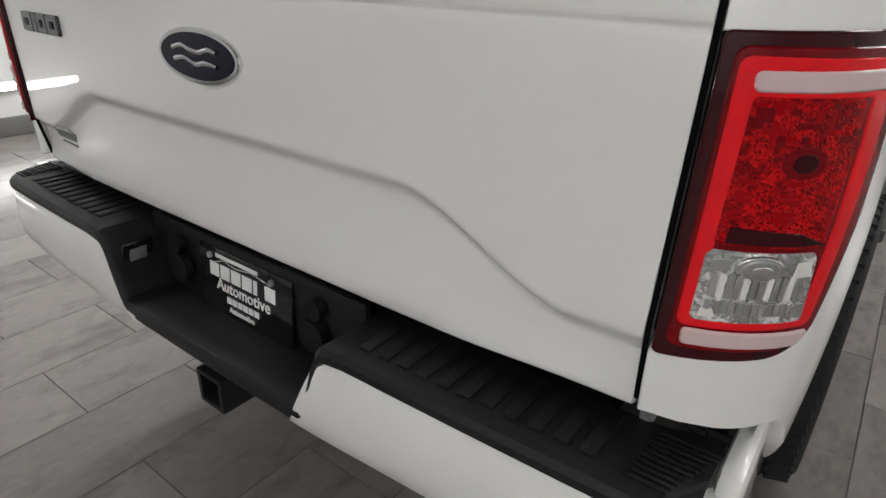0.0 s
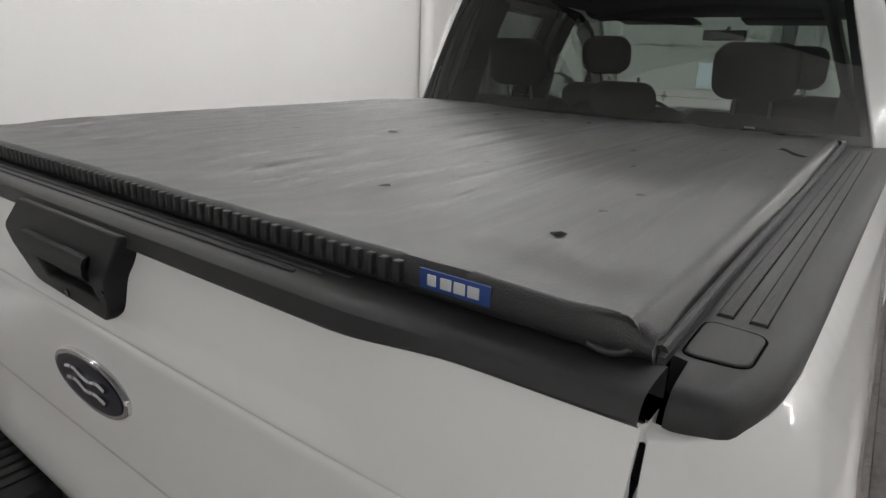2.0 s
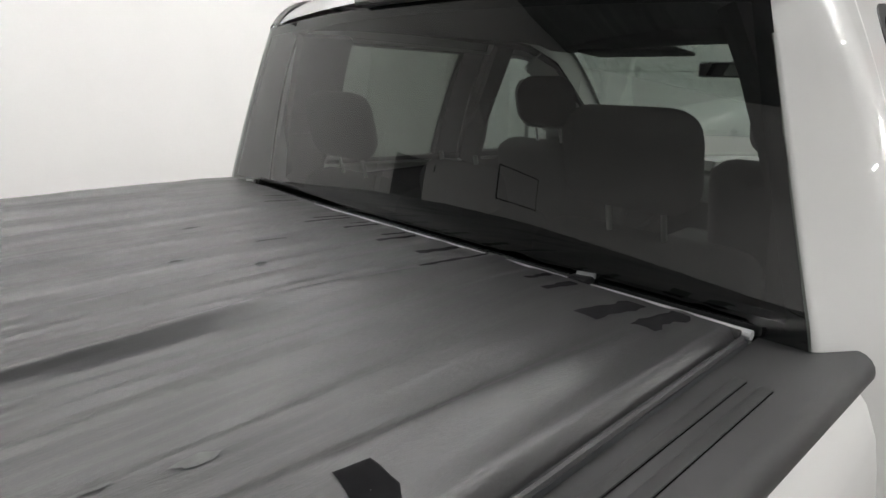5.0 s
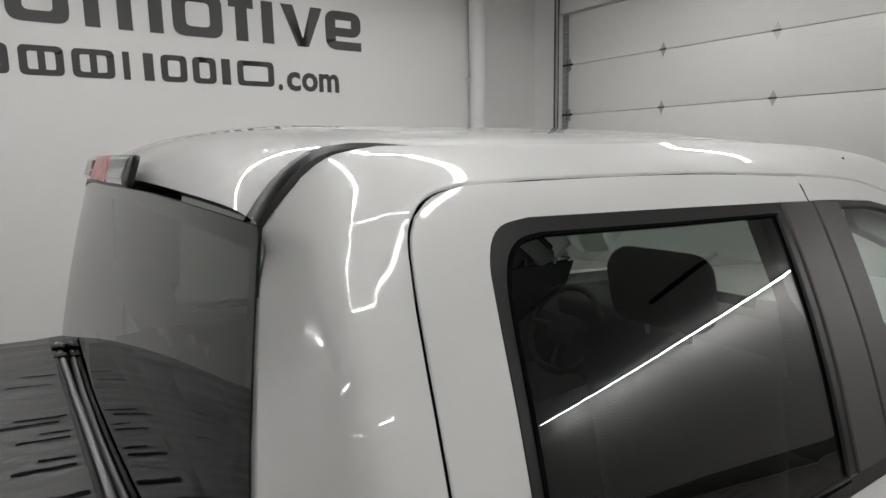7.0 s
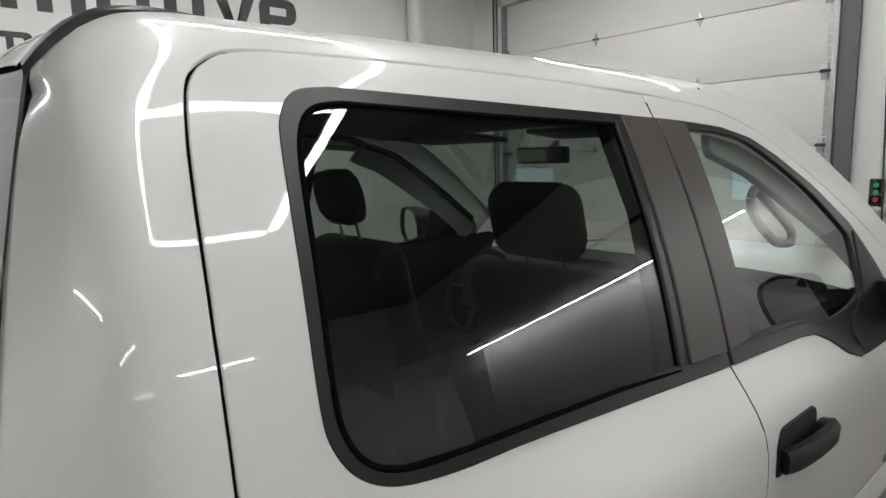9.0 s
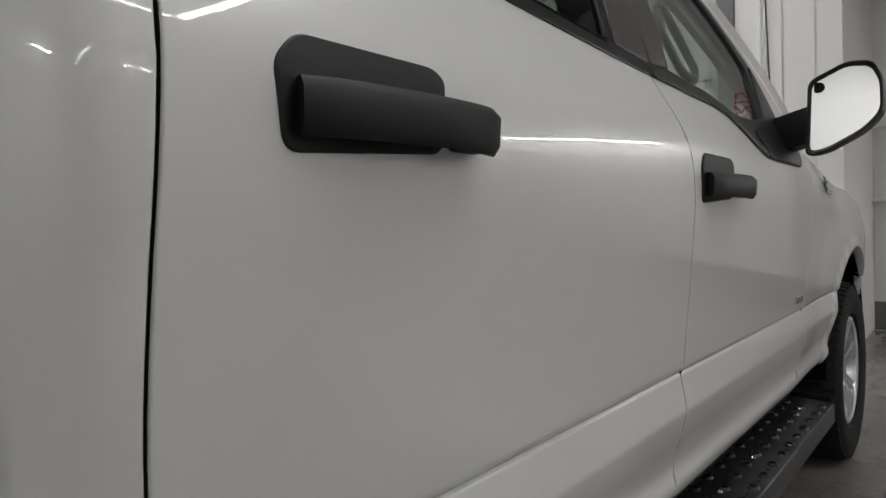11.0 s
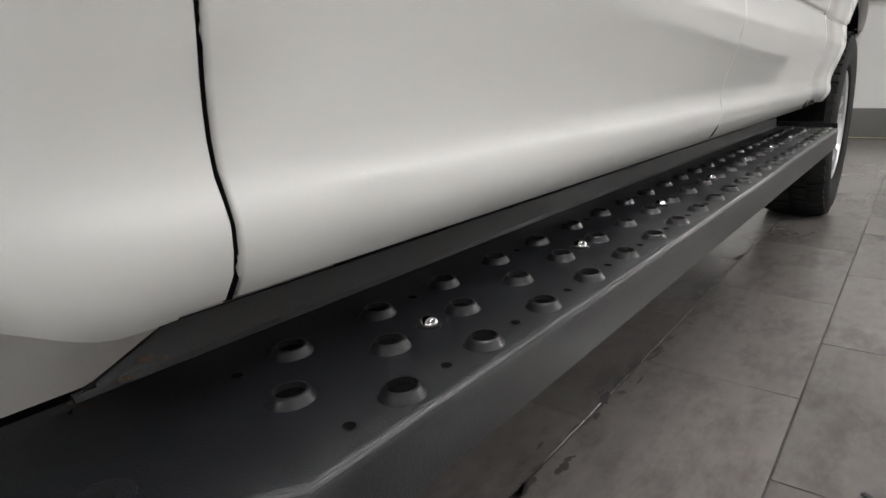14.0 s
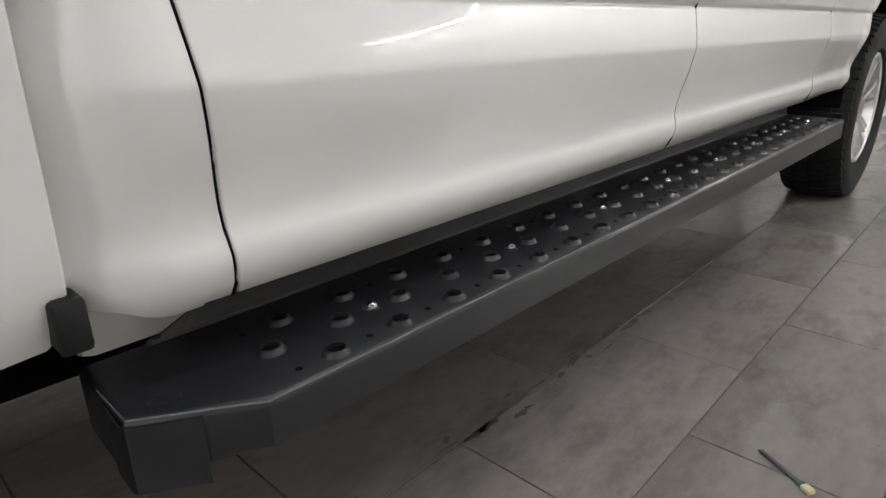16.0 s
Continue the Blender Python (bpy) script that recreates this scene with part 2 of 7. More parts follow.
TILE = surface("grey_porcelain_tile", (0.172, 0.158, 0.150), 0.23, var=0.22, scale=2.4, stretch=(1.8, 0.8, 1), fine=0.2, fine_scale=26, bump=0.1, bump_scale=60,
               rough_var=0.35, rand=0.14, spots=0.8, spot_scale=3.4, spot_colour=(0.060, 0.055, 0.052))
GROUT = surface("worn_grout", (0.062, 0.058, 0.055), 0.8, var=0.3, scale=20, spots=1.0, spot_scale=1.7, spot_colour=(0.012, 0.011, 0.011))
DIRT = surface("trodden_dirt", (0.035, 0.032, 0.031), 0.5, var=0.5, scale=30, fine=0.4, fine_scale=120)
YELLOW = surface("faded_yellow_line", (0.45, 0.40, 0.25), 0.6, var=0.2)
SIGN_WHITE = surface("sign_white_plastic", (0.7, 0.7, 0.68), 0.4, var=0.03)
SIGN_RED = surface("sign_red", (0.6, 0.03, 0.06), 0.4, var=0.05)
GREEN = surface("green_button", (0.03, 0.3, 0.1), 0.4, var=0.05)
LED = glow("led_strip", LED_COLOUR, LED_POWER * 1.4)
LED_WALL = glow("wall_side_led_strip", LED_COLOUR, LED_POWER * 1.1)
# strong glow for the added fill strip behind the truck
LED_FILL = glow("added_rear_fill_strip", LED_COLOUR, LED_POWER * 4.2)
LED_DIM = glow("dimmed_led_strip", LED_COLOUR, LED_POWER * 0.52)
LED_LOW = glow("low_led_strip", LED_COLOUR, LED_POWER * 0.22)
WALL_LED = glow("wall_led_strip", LED_COLOUR, 9.0)
DAY_PANE = glow("daylight_in_frosted_pane", (0.80, 0.90, 1.0, 1), 0.75)


# ---------------- mesh helpers ----------------
def finish(name, me, mat, parent=None, label="", sharp=35.0, flat=False):
    me.materials.append(mat)
    if not flat:
        me.polygons.foreach_set("use_smooth", [True] * len(me.polygons))
        me.set_sharp_from_angle(angle=radians(sharp))
    ob = new(name, me)
    if parent is not None:
        ob.parent = parent
    if label:
        ob["label"] = label
    return ob


def part(name, bm, mat, parent=None, label="", sharp=35.0):
    me = bpy.data.meshes.new(name)
    bmesh.ops.recalc_face_normals(bm, faces=bm.faces)
    bm.to_mesh(me)
    bm.free()
    return finish(name, me, mat, parent, label, sharp)


def raw(name, verts, faces, mat, parent=None, label="", sharp=35.0, fix=True):
    me = bpy.data.meshes.new(name)
    me.from_pydata([tuple(v) for v in verts], [], faces)
    if fix:
        bm = bmesh.new()
        bm.from_mesh(me)
        bmesh.ops.remove_doubles(bm, verts=bm.verts, dist=1e-5)
        bmesh.ops.recalc_face_normals(bm, faces=bm.faces)
        bm.to_mesh(me)
        bm.free()
    return finish(name, me, mat, parent, label, sharp)


def thing(name, label, category, at=(0, 0, 0), group="", kind=""):
    ob = new(name)
    ob.location = at
    ob.empty_display_size = 0.1
    return tagged(ob, label, category, group, kind)


def blk(a, b, bevel=0.0, seg=2, bm=None):
    """A box from corner a to corner b, its edges rounded by bevel."""
    own = bmesh.new()
    bmesh.ops.create_cube(own, size=1)
    for v in own.verts:
        v.co = [a[i] + (v.co[i] + 0.5) * (b[i] - a[i]) for i in range(3)]
    if bevel:
        bmesh.ops.bevel(own, geom=list(own.edges), offset=bevel, segments=seg, affect="EDGES", profile=0.5)
    if bm is None:
        return own
    me = bpy.data.meshes.new("t")
    own.to_mesh(me)
    own.free()
    bm.from_mesh(me)
    bpy.data.meshes.remove(me)
    return bm


def moved(bm, m):
    bmesh.ops.transform(bm, matrix=m, verts=bm.verts)
    return bm


def rod(a, b, r, n=12, r2=None):
    a, b = Vector(a), Vector(b)
    bm = bmesh.new()
    bmesh.ops.create_cone(bm, cap_ends=True, segments=n, radius1=r, radius2=r if r2 is None else r2, depth=(b - a).length)
    q = (b - a).to_track_quat("Z", "Y").to_matrix().to_4x4()
    return moved(bm, Matrix.Translation((a + b) / 2) @ q)


def sweep(points, section, closed=False):
    """Sweeps a closed 2D section (side, up) along points."""
    pts = [Vector(p) for p in points]
    verts, faces, n = [], [], len(section)
    for i, p in enumerate(pts):
        a = pts[i - 1] if i or closed else pts[i]
        b = pts[(i + 1) % len(pts)] if i < len(pts) - 1 or closed else pts[i]
        d = (b - a).normalized()
        up = Vector((0, 0, 1)) if abs(d.z) < 0.95 else Vector((0, 1, 0))
        s = d.cross(up).normalized()
        u = s.cross(d)
        verts += [p + s * x + u * y for x, y in section]
    rows = len(pts) if closed else len(pts) - 1
    for i in range(rows):
        for j in range(n):
            k = (i + 1) % len(pts)
            faces.append((i * n + j, i * n + (j + 1) % n, k * n + (j + 1) % n, k * n + j))
    if not closed:
        faces += [tuple(range(n))[::-1], tuple((len(pts) - 1) * n + j for j in range(n))]
    return verts, faces


def ring(r, n=10, sx=1.0, sy=1.0):
    return [(r * sx * math.cos(2 * math.pi * i / n), r * sy * math.sin(2 * math.pi * i / n)) for i in range(n)]


def grid(rows):
    verts = [v for r in rows for v in r]
    n = len(rows[0])
    return verts, [(i * n + j, i * n + j + 1, (i + 1) * n + j + 1, (i + 1) * n + j) for i in range(len(rows) - 1) for j in range(n - 1)]


def shell(rows, depth):
    """A grid with a second skin moved by the vector depth, closed round its rim."""
    v, fa = grid(rows)
    k, n, m = len(v), len(rows[0]), len(rows)
    d = Vector(depth)
    v = v + [Vector(p) + d for p in v]
    fa = fa + [tuple(i + k for i in q[::-1]) for q in fa]
    rim = [j for j in range(n)] + [i * n + n - 1 for i in range(1, m)] + [(m - 1) * n + j for j in range(n - 2, -1, -1)] + [i * n for i in range(m - 2, 0, -1)]
    for a, b in zip(rim, rim[1:] + rim[:1]):
        fa.append((b, a, a + k, b + k))
    return v, fa


def smooth(x):
    x = min(1.0, max(0.0, x))
    return x * x * (3 - 2 * x)


def lerp_table(table, x):
    if x <= table[0][0]:
        return table[0][1]
    for (a, u), (b, v) in zip(table, table[1:]):
        if x <= b:
            return u + (v - u) * (x - a) / (b - a)
    return table[-1][1]


def rounded(pts, r, n=5):
    """A polygon with its corners rounded; r is one radius or one a corner."""
    out, k = [], len(pts)
    for i, p in enumerate(pts):
        rad = r[i] if isinstance(r, (list, tuple)) else r
        p, a, b = Vector(p), Vector(pts[i - 1]), Vector(pts[(i + 1) % k])
        u, v = (a - p), (b - p)
        d = min(rad, 0.45 * u.length, 0.45 * v.length)
        if d < 1e-4:
            out.append(tuple(p))
            continue
        s, e = p + u.normalized() * d, p + v.normalized() * d
        for j in range(n + 1):
            t = j / n
            out.append(tuple((1 - t) ** 2 * s + 2 * t * (1 - t) * p + t * t * e))
    return out


def spaced(pts, gap, closed=True):
    """The same line with points no further apart than gap."""
    out = []
    k = len(pts) if closed else len(pts) - 1
    for i in range(k):
        a, b = Vector(pts[i]), Vector(pts[(i + 1) % len(pts)])
        m = max(1, int((b - a).length / gap + 0.5))
        out += [tuple(a + (b - a) * j / m) for j in range(m)]
    return out if closed else out + [tuple(pts[-1])]


def curve_through(pts, n=6):
    """A smooth line through 2D or 3D points."""
    p = [Vector(q) for q in pts]
    p = [2 * p[0] - p[1]] + p + [2 * p[-1] - p[-2]]
    out = []
    for i in range(1, len(p) - 2):
        for j in range(n):
            t = j / n
            out.append(0.5 * ((2 * p[i]) + (p[i + 1] - p[i - 1]) * t + (2 * p[i - 1] - 5 * p[i] + 4 * p[i + 1] - p[i + 2]) * t * t + (3 * p[i] - p[i - 1] - 3 * p[i + 1] + p[i + 2]) * t ** 3))
    return [tuple(q) for q in out] + [tuple(p[-2])]


def inside(p, poly):
    x, y, hit = p[0], p[1], False
    for i in range(len(poly)):
        (x1, y1), (x2, y2) = poly[i - 1][:2], poly[i][:2]
        if (y1 > y) != (y2 > y) and x < (x2 - x1) * (y - y1) / (y2 - y1) + x1:
            hit = not hit
    return hit


def panel(name, surf, outline, mat, parent, holes=(), step=0.05, depth=0.02, lift=0.0, side=1, label="", roll=0.003, creases=()):
    """A skin cut from the surface surf(u, s) by an outline, with rounded edges turned in by depth."""
    def cut(line):
        """The outline with a point more wherever it crosses a crease."""
        out = []
        for a, b in zip(line, line[1:] + line[:1]):
            out.append(tuple(a[:2]))
            hits = sorted((s - a[1]) / (b[1] - a[1]) for s in creases if (a[1] - s) * (b[1] - s) < -1e-9)
            out += [(a[0] + (b[0] - a[0]) * t, a[1] + (b[1] - a[1]) * t) for t in hits]
        return out

    loops = [cut(spaced(outline, step))] + [spaced(h, step) for h in holes]
    area = sum(a[0] * b[1] - b[0] * a[1] for a, b in zip(loops[0], loops[0][1:] + loops[0][:1]))
    if area < 0:
        loops[0] = loops[0][::-1]
    for i in range(1, len(loops)):
        lp = loops[i]
        if sum(a[0] * b[1] - b[0] * a[1] for a, b in zip(lp, lp[1:] + lp[:1])) > 0:
            loops[i] = lp[::-1]
    pts, edges = [], []
    for lp in loops:
        k = len(pts)
        pts += [Vector(p[:2]) for p in lp]
        edges += [(k + i, k + (i + 1) % len(lp)) for i in range(len(lp))]
    rim = np.array([tuple(p) for p in pts])
    for s in creases:
        q0, q1 = min(p[0] for p in loops[0]), max(p[0] for p in loops[0])
        for i in range(int((q1 - q0) / step) + 1):
            q = (q0 + (i + 0.5) * step, s)
            if inside(q, loops[0]) and not any(inside(q, h) for h in loops[1:]) and np.min(np.hypot(rim[:, 0] - q[0], rim[:, 1] - q[1])) > 0.3 * step:
                pts.append(Vector(q))
    off = np.array(creases if len(creases) else (-9.0,))
    us, ss = [p[0] for p in loops[0]], [p[1] for p in loops[0]]
    for i in range(int((max(us) - min(us)) / step) + 1):
        for j in range(int((max(ss) - min(ss)) / step) + 1):
            q = (min(us) + (i + 0.5) * step, min(ss) + (j + 0.5) * step)
            if inside(q, loops[0]) and not any(inside(q, h) for h in loops[1:]):
                if np.min(np.hypot(rim[:, 0] - q[0], rim[:, 1] - q[1])) > 0.45 * step and np.min(np.abs(off - q[1])) > 0.3 * step:
                    pts.append(Vector(q))
    v2, _, f2, *_ = delaunay_2d_cdt(pts, edges, [], 1, 1e-6)

    def place(u, s, d=0.0):
        e = 1e-3
        p = Vector(surf(u, s))
        du, ds = Vector(surf(u + e, s)) - Vector(surf(u - e, s)), Vector(surf(u, s + e)) - Vector(surf(u, s - e))
        n = du.cross(ds).normalized()
        if d:
            p = p + n * d
        return p, n

    verts, norms, faces = [], [], []
    for q in v2:
        p, n = place(q[0], q[1], lift)
        verts.append(p)
        norms.append(n)
    for t in f2:
        c = sum((Vector(v2[i]) for i in t), Vector((0, 0))) / len(t)
        if inside(c, loops[0]) and not any(inside(c, h) for h in loops[1:]):
            faces.append(tuple(t))
    for lp in loops:
        k, n = len(verts), len(lp)
        for i, q in enumerate(lp):
            a, b = Vector(lp[i - 1][:2]), Vector(lp[(i + 1) % n][:2])
            d = (b - a).normalized()
            o = Vector((d.y, -d.x)) * roll
            p0, n0 = place(q[0], q[1], lift)
            p1, n1 = place(q[0] + o.x, q[1] + o.y, lift - roll)
            p2, n2 = place(q[0] + o.x, q[1] + o.y, lift - depth)
            lat = (p1 - p0 + n0 * roll)
            lat = lat.normalized() if lat.length > 1e-9 else n0
            verts += [p0, p1, p2]
            norms += [n0, (n0 * 0.5 + lat).normalized(), lat]
        for i in range(n):
            a, b = k + 3 * i, k + 3 * ((i + 1) % n)
            faces += [(a, a + 1, b + 1, b), (a + 1, a + 2, b + 2, b + 1)]
    if side < 0:
        verts = [Vector((-v.x, v.y, v.z)) for v in verts]
        norms = [Vector((-n.x, n.y, n.z)) for n in norms]
        faces = [f[::-1] for f in faces]
    me = bpy.data.meshes.new(name)
    me.from_pydata([tuple(v) for v in verts], [], faces)
    me.polygons.foreach_set("use_smooth", [True] * len(me.polygons))
    me.normals_split_custom_set_from_vertices([tuple(n) for n in norms])
    me.materials.append(mat)
    ob = new(name, me)
    ob.parent = parent
    if label:
        ob["label"] = label
    return ob


def letters(text, size, depth, bold=0.0, stretch=1.0):
    """Flat lettering as a bmesh in the plane x, y with its baseline's left end at the origin, and its width."""
    cu = bpy.data.curves.new("lettering", "FONT")
    cu.body, cu.size, cu.extrude, cu.offset, cu.resolution_u = text, size, depth, bold, 3
    ob = bpy.data.objects.new("lettering", cu)
    scene.collection.objects.link(ob)
    bpy.context.view_layer.update()
    me = bpy.data.meshes.new_from_object(ob.evaluated_get(bpy.context.evaluated_depsgraph_get()))
    bpy.data.objects.remove(ob)
    bm = bmesh.new()
    bm.from_mesh(me)
    bpy.data.meshes.remove(me)
    for v in bm.verts:
        v.co.x *= stretch
    return bm, max(v.co.x for v in bm.verts)


# ---------------- the room ----------------
LEFT, FRONT, FAR, RIGHT, REAR, TOP = -4.64, 7.6, 9.3, 10.0, -6.5, 5.4

raw("floor", *grid([[(x, y, -0.004) for x in (LEFT - 0.2, RIGHT + 0.2)] for y in (REAR - 0.2, FAR + 0.2)]), GROUT)
bpy.data.objects["floor"]["kind"] = "structure"
bpy.data.objects["floor"]["label"] = "grey stone-look porcelain tile floor with stains and dark joints"
bpy.data.objects["floor"]["category"] = "floor"


def wall(name, a, b, label):
    ob = part(name, blk(a, b), WALL_PAINT)
    return tagged(ob, label, "wall", kind="structure")


wall_left = wall("wall_left", (LEFT - 0.15, REAR, 0), (LEFT, FAR, TOP), "smooth white painted wall with dark lettering")
wall_right = wall("wall_right", (RIGHT, REAR, 0), (RIGHT + 0.15, FAR, TOP), "smooth white painted side wall")
wall_rear = wall("wall_rear", (LEFT - 0.15, REAR - 0.15, 0), (RIGHT + 0.15, REAR, TOP), "smooth white painted rear wall")
DOOR_L, DOOR_R, DOOR_H = -4.2, -0.33, 3.68
wall("wall_front_left", (LEFT, FRONT, 0), (DOOR_L, FRONT + 0.3, TOP), "white painted wall beside the sectional door")
wall("wall_front_pier", (DOOR_R, FRONT - 0.02, 0), (0.615, FRONT + 0.3, TOP), "white panelled pier beside the sectional door")
wall("wall_front_lintel", (DOOR_L, FRONT, DOOR_H), (DOOR_R, FRONT + 0.3, TOP), "white wall above the sectional door")
wall("wall_jog", (0.465, FRONT + 0.3, 0), (0.615, FAR, TOP), "white return wall of the recess")
wall_far = wall("wall_far", (0.465, FAR, 0), (RIGHT, FAR + 0.15, TOP), "white panelled recess wall with steel ledges")

# ceiling: one grey ribbed deck
v, fa = [], []
for i in range(100):
    x = LEFT - 0.15 + i * (RIGHT - LEFT + 0.3) / 99
    z = TOP + (0.04 if i % 2 else 0.0)
    v += [(x, REAR - 0.15, z), (x, FAR + 0.15, z)]
    if i:
        fa.append((2 * i - 2, 2 * i - 1, 2 * i + 1, 2 * i))
tagged(raw("ceiling", v, fa, CEILING, sharp=10), "dark ribbed steel deck ceiling", "ceiling", kind="structure")


# led strips under the ceiling, and one added rear fill of the same build
def led(a, b, group="ceiling led strips", mat=LED):
    a, b = Vector(a), Vector(b)
    ob = thing("led_or_fill_strip", "slim white linear led light, known or added as fill, hung below the ceiling", "ceiling light", tuple((a + b) / 2), group)
    along_x = abs(b.x - a.x) > abs(b.y - a.y)
    h = (b - a).length / 2
    w = 0.032
    lo, hi = ((-h, -w, -0.012), (h, w, 0)) if along_x else ((-w, -h, -0.012), (w, h, 0))
    part("diffuser", blk(lo, hi), mat, ob, "glowing white diffuser")
    lo, hi = (lo[0] - 0.004, lo[1] - 0.006, 0.003), (hi[0] + 0.004, hi[1] + 0.006, 0.045)
    part("channel", blk(lo, hi, 0.004), STEEL, ob, "grey aluminium channel")
    for s in (-0.8, 0.8):
        p = Vector((s * h, 0, 0)) if along_x else Vector((0, s * h, 0))
        part("hanger", rod(p + Vector((0, 0, 0.04)), p + Vector((0, 0, TOP - a.z)), 0.004, 6), STEEL, ob)
    return ob


LZ = 3.78
for y0, y1 in ((-0.9, 3.28), (3.36, 6.3)):
    led((-2.7, y0, LZ), (-2.7, y1, LZ), mat=LED_WALL)
led((-2.66, 6.35, LZ), (0.6, 6.35, LZ), mat=LED_DIM)
# a frame of strips over the cab
led((-0.70, 2.44, LZ), (3.38, 2.44, LZ), mat=LED_DIM)
led((-0.70, 3.55, LZ), (3.38, 3.55, LZ), mat=LED_DIM)
for x in (-0.74, 1.95, 3.42):
    led((x, 2.49, LZ), (x, 3.50, LZ), mat=LED_DIM)
led((5.4, -4.0, LZ), (5.4, -0.5, LZ), mat=LED_DIM)
# unseen strip added to brighten the tailgate and rear wall
led((1.4, -4.6, LZ), (3.1, -4.6, LZ), mat=LED_FILL)
led((3.15, FAR - 0.25, 2.95), (6.0, FAR - 0.25, 2.95), "recess led strips")
led((6.06, FAR - 0.25, 2.95), (8.9, FAR - 0.25, 2.95), "recess led strips")
led((7.6, -4.0, LZ), (7.6, 0.5, LZ), mat=LED_LOW)
led((7.05, 2.9, LZ), (7.05, 4.5, LZ))


# lettering on the left wall: plain blocks for the name, the plain word and suffix as letters
def on_left_wall(bm, y, z, mat, name, parent, x=LEFT + 0.004, label=""):
    m = Matrix(((0, 0, 1, x), (1, 0, 0, y), (0, 1, 0, z), (0, 0, 0, 1)))
    bmesh.ops.remove_doubles(bm, verts=bm.verts, dist=0.0003)
    return part(name, moved(bm, m), mat, parent, label)


sign = thing("wall_lettering", "large charcoal lettering on the white wall", "lettering", (0, 0, 0))


def slab(bm, poly, d=0.003):
    """A flat plate cut to a convex outline, d thick each way, added to bm."""
    lo, hi = [bm.verts.new((x, z, -d)) for x, z in poly], [bm.verts.new((x, z, d)) for x, z in poly]
    bm.faces.new(hi)
    for i in range(len(poly)):
        k = (i + 1) % len(poly)
        bm.faces.new((lo[i], lo[k], hi[k], hi[i]))


def stroke(bm, pts, wide, high, r=0.0):
    """A broad pen line along pts: upright runs are wide, level runs are high."""
    line = rounded([(*pts[0],)] + [tuple(p) for p in pts[1:]], [0.0] + [r] * (len(pts) - 2) + [0.0], 5) if r else [tuple(p) for p in pts]
    left, right = [], []
    for i, p in enumerate(line):
        a, b = Vector(line[max(0, i - 1)]), Vector(line[min(len(line) - 1, i + 1)])
        d = (b - a).normalized()
        n = Vector((-d.y * wide / 2, d.x * high / 2))
        left.append(Vector(p) + n)
        right.append(Vector(p) - n)
    for i in range(len(line) - 1):
        slab(bm, [tuple(right[i]), tuple(right[i + 1]), tuple(left[i + 1]), tuple(left[i])])


def ring_box(bm, x0, x1, z0, z1, wide, high, r):
    """A rounded rectangular ring."""
    o, q = rounded([(x0, z0), (x1, z0), (x1, z1), (x0, z1)], r, 6), rounded([(x0 + wide, z0 + high), (x1 - wide, z0 + high), (x1 - wide, z1 - high), (x0 + wide, z1 - high)], r * 0.45, 6)
    for i in range(len(o)):
        k = (i + 1) % len(o)
        slab(bm, [o[i], o[k], q[k], q[i]])


def broad_letter(c, x0, x1, z, h=0.39, w=0.112, t=0.088):
    """A letter of the broad square alphabet on the wall, from x0 to x1 on the baseline z."""
    bm = bmesh.new()
    if c == "o":
        ring_box(bm, x0, x1, z, z + h, w, t, 0.10)
    elif c == "e":
        stroke(bm, [(x0 + w * 0.9, z + h * 0.46), (x1 - w / 2, z + h * 0.46), (x1 - w / 2, z + h - t / 2), (x0 + w / 2, z + h - t / 2), (x0 + w / 2, z + t / 2), (x1, z + t / 2)], w, t, 0.06)
    elif c == "m":
        stroke(bm, [(x0 + w / 2, z), (x0 + w / 2, z + h - t / 2), (x1 - w / 2, z + h - t / 2), (x1 - w / 2, z)], w, t, 0.06)
        slab(bm, [((x0 + x1 - w) / 2, z), ((x0 + x1 + w) / 2, z), ((x0 + x1 + w) / 2, z + h - t * 0.6), ((x0 + x1 - w) / 2, z + h - t * 0.6)])
    elif c == "u":
        stroke(bm, [(x0 + w / 2, z + h), (x0 + w / 2, z + t / 2), (x1 - w / 2, z + t / 2), (x1 - w / 2, z + h)], w, t, 0.06)
    elif c == "t":
        m = (x0 + x1) / 2
        slab(bm, [(m - w / 2, z), (m + w / 2, z), (m + w / 2, z + h + 0.10), (m - w / 2, z + h + 0.10)])
        slab(bm, [(x0, z + h - t), (m - w / 2, z + h - t), (m - w / 2, z + h), (x0, z + h)])
        slab(bm, [(m + w / 2, z + h - t), (x1, z + h - t), (x1, z + h), (m + w / 2, z + h)])
    elif c == "i":
        slab(bm, [(x0, z), (x1, z), (x1, z + h), (x0, z + h)])
        slab(bm, [(x0, z + h + 0.05), (x1, z + h + 0.05), (x1, z + h + 0.13), (x0, z + h + 0.13)])
    elif c == "v":
        m = (x0 + x1) / 2
        slab(bm, [(m - 0.06, z), (m, z), (m, z + 0.07), (x0 + 0.125, z + h), (x0, z + h)])
        slab(bm, [(m, z), (m + 0.06, z), (x1, z + h), (x1 - 0.125, z + h), (m, z + 0.07)])
    elif c == "A":
        stroke(bm, [(x0 + w / 2, z), (x0 + w / 2, z + 0.52 - t / 2), (x1 - w / 2, z + 0.52 - t / 2), (x1 - w / 2, z)], w, t, 0.08)
        slab(bm, [(x0 + w, z + 0.17), (x1 - w, z + 0.17), (x1 - w, z + 0.17 + t), (x0 + w, z + 0.17 + t)])
    return bm


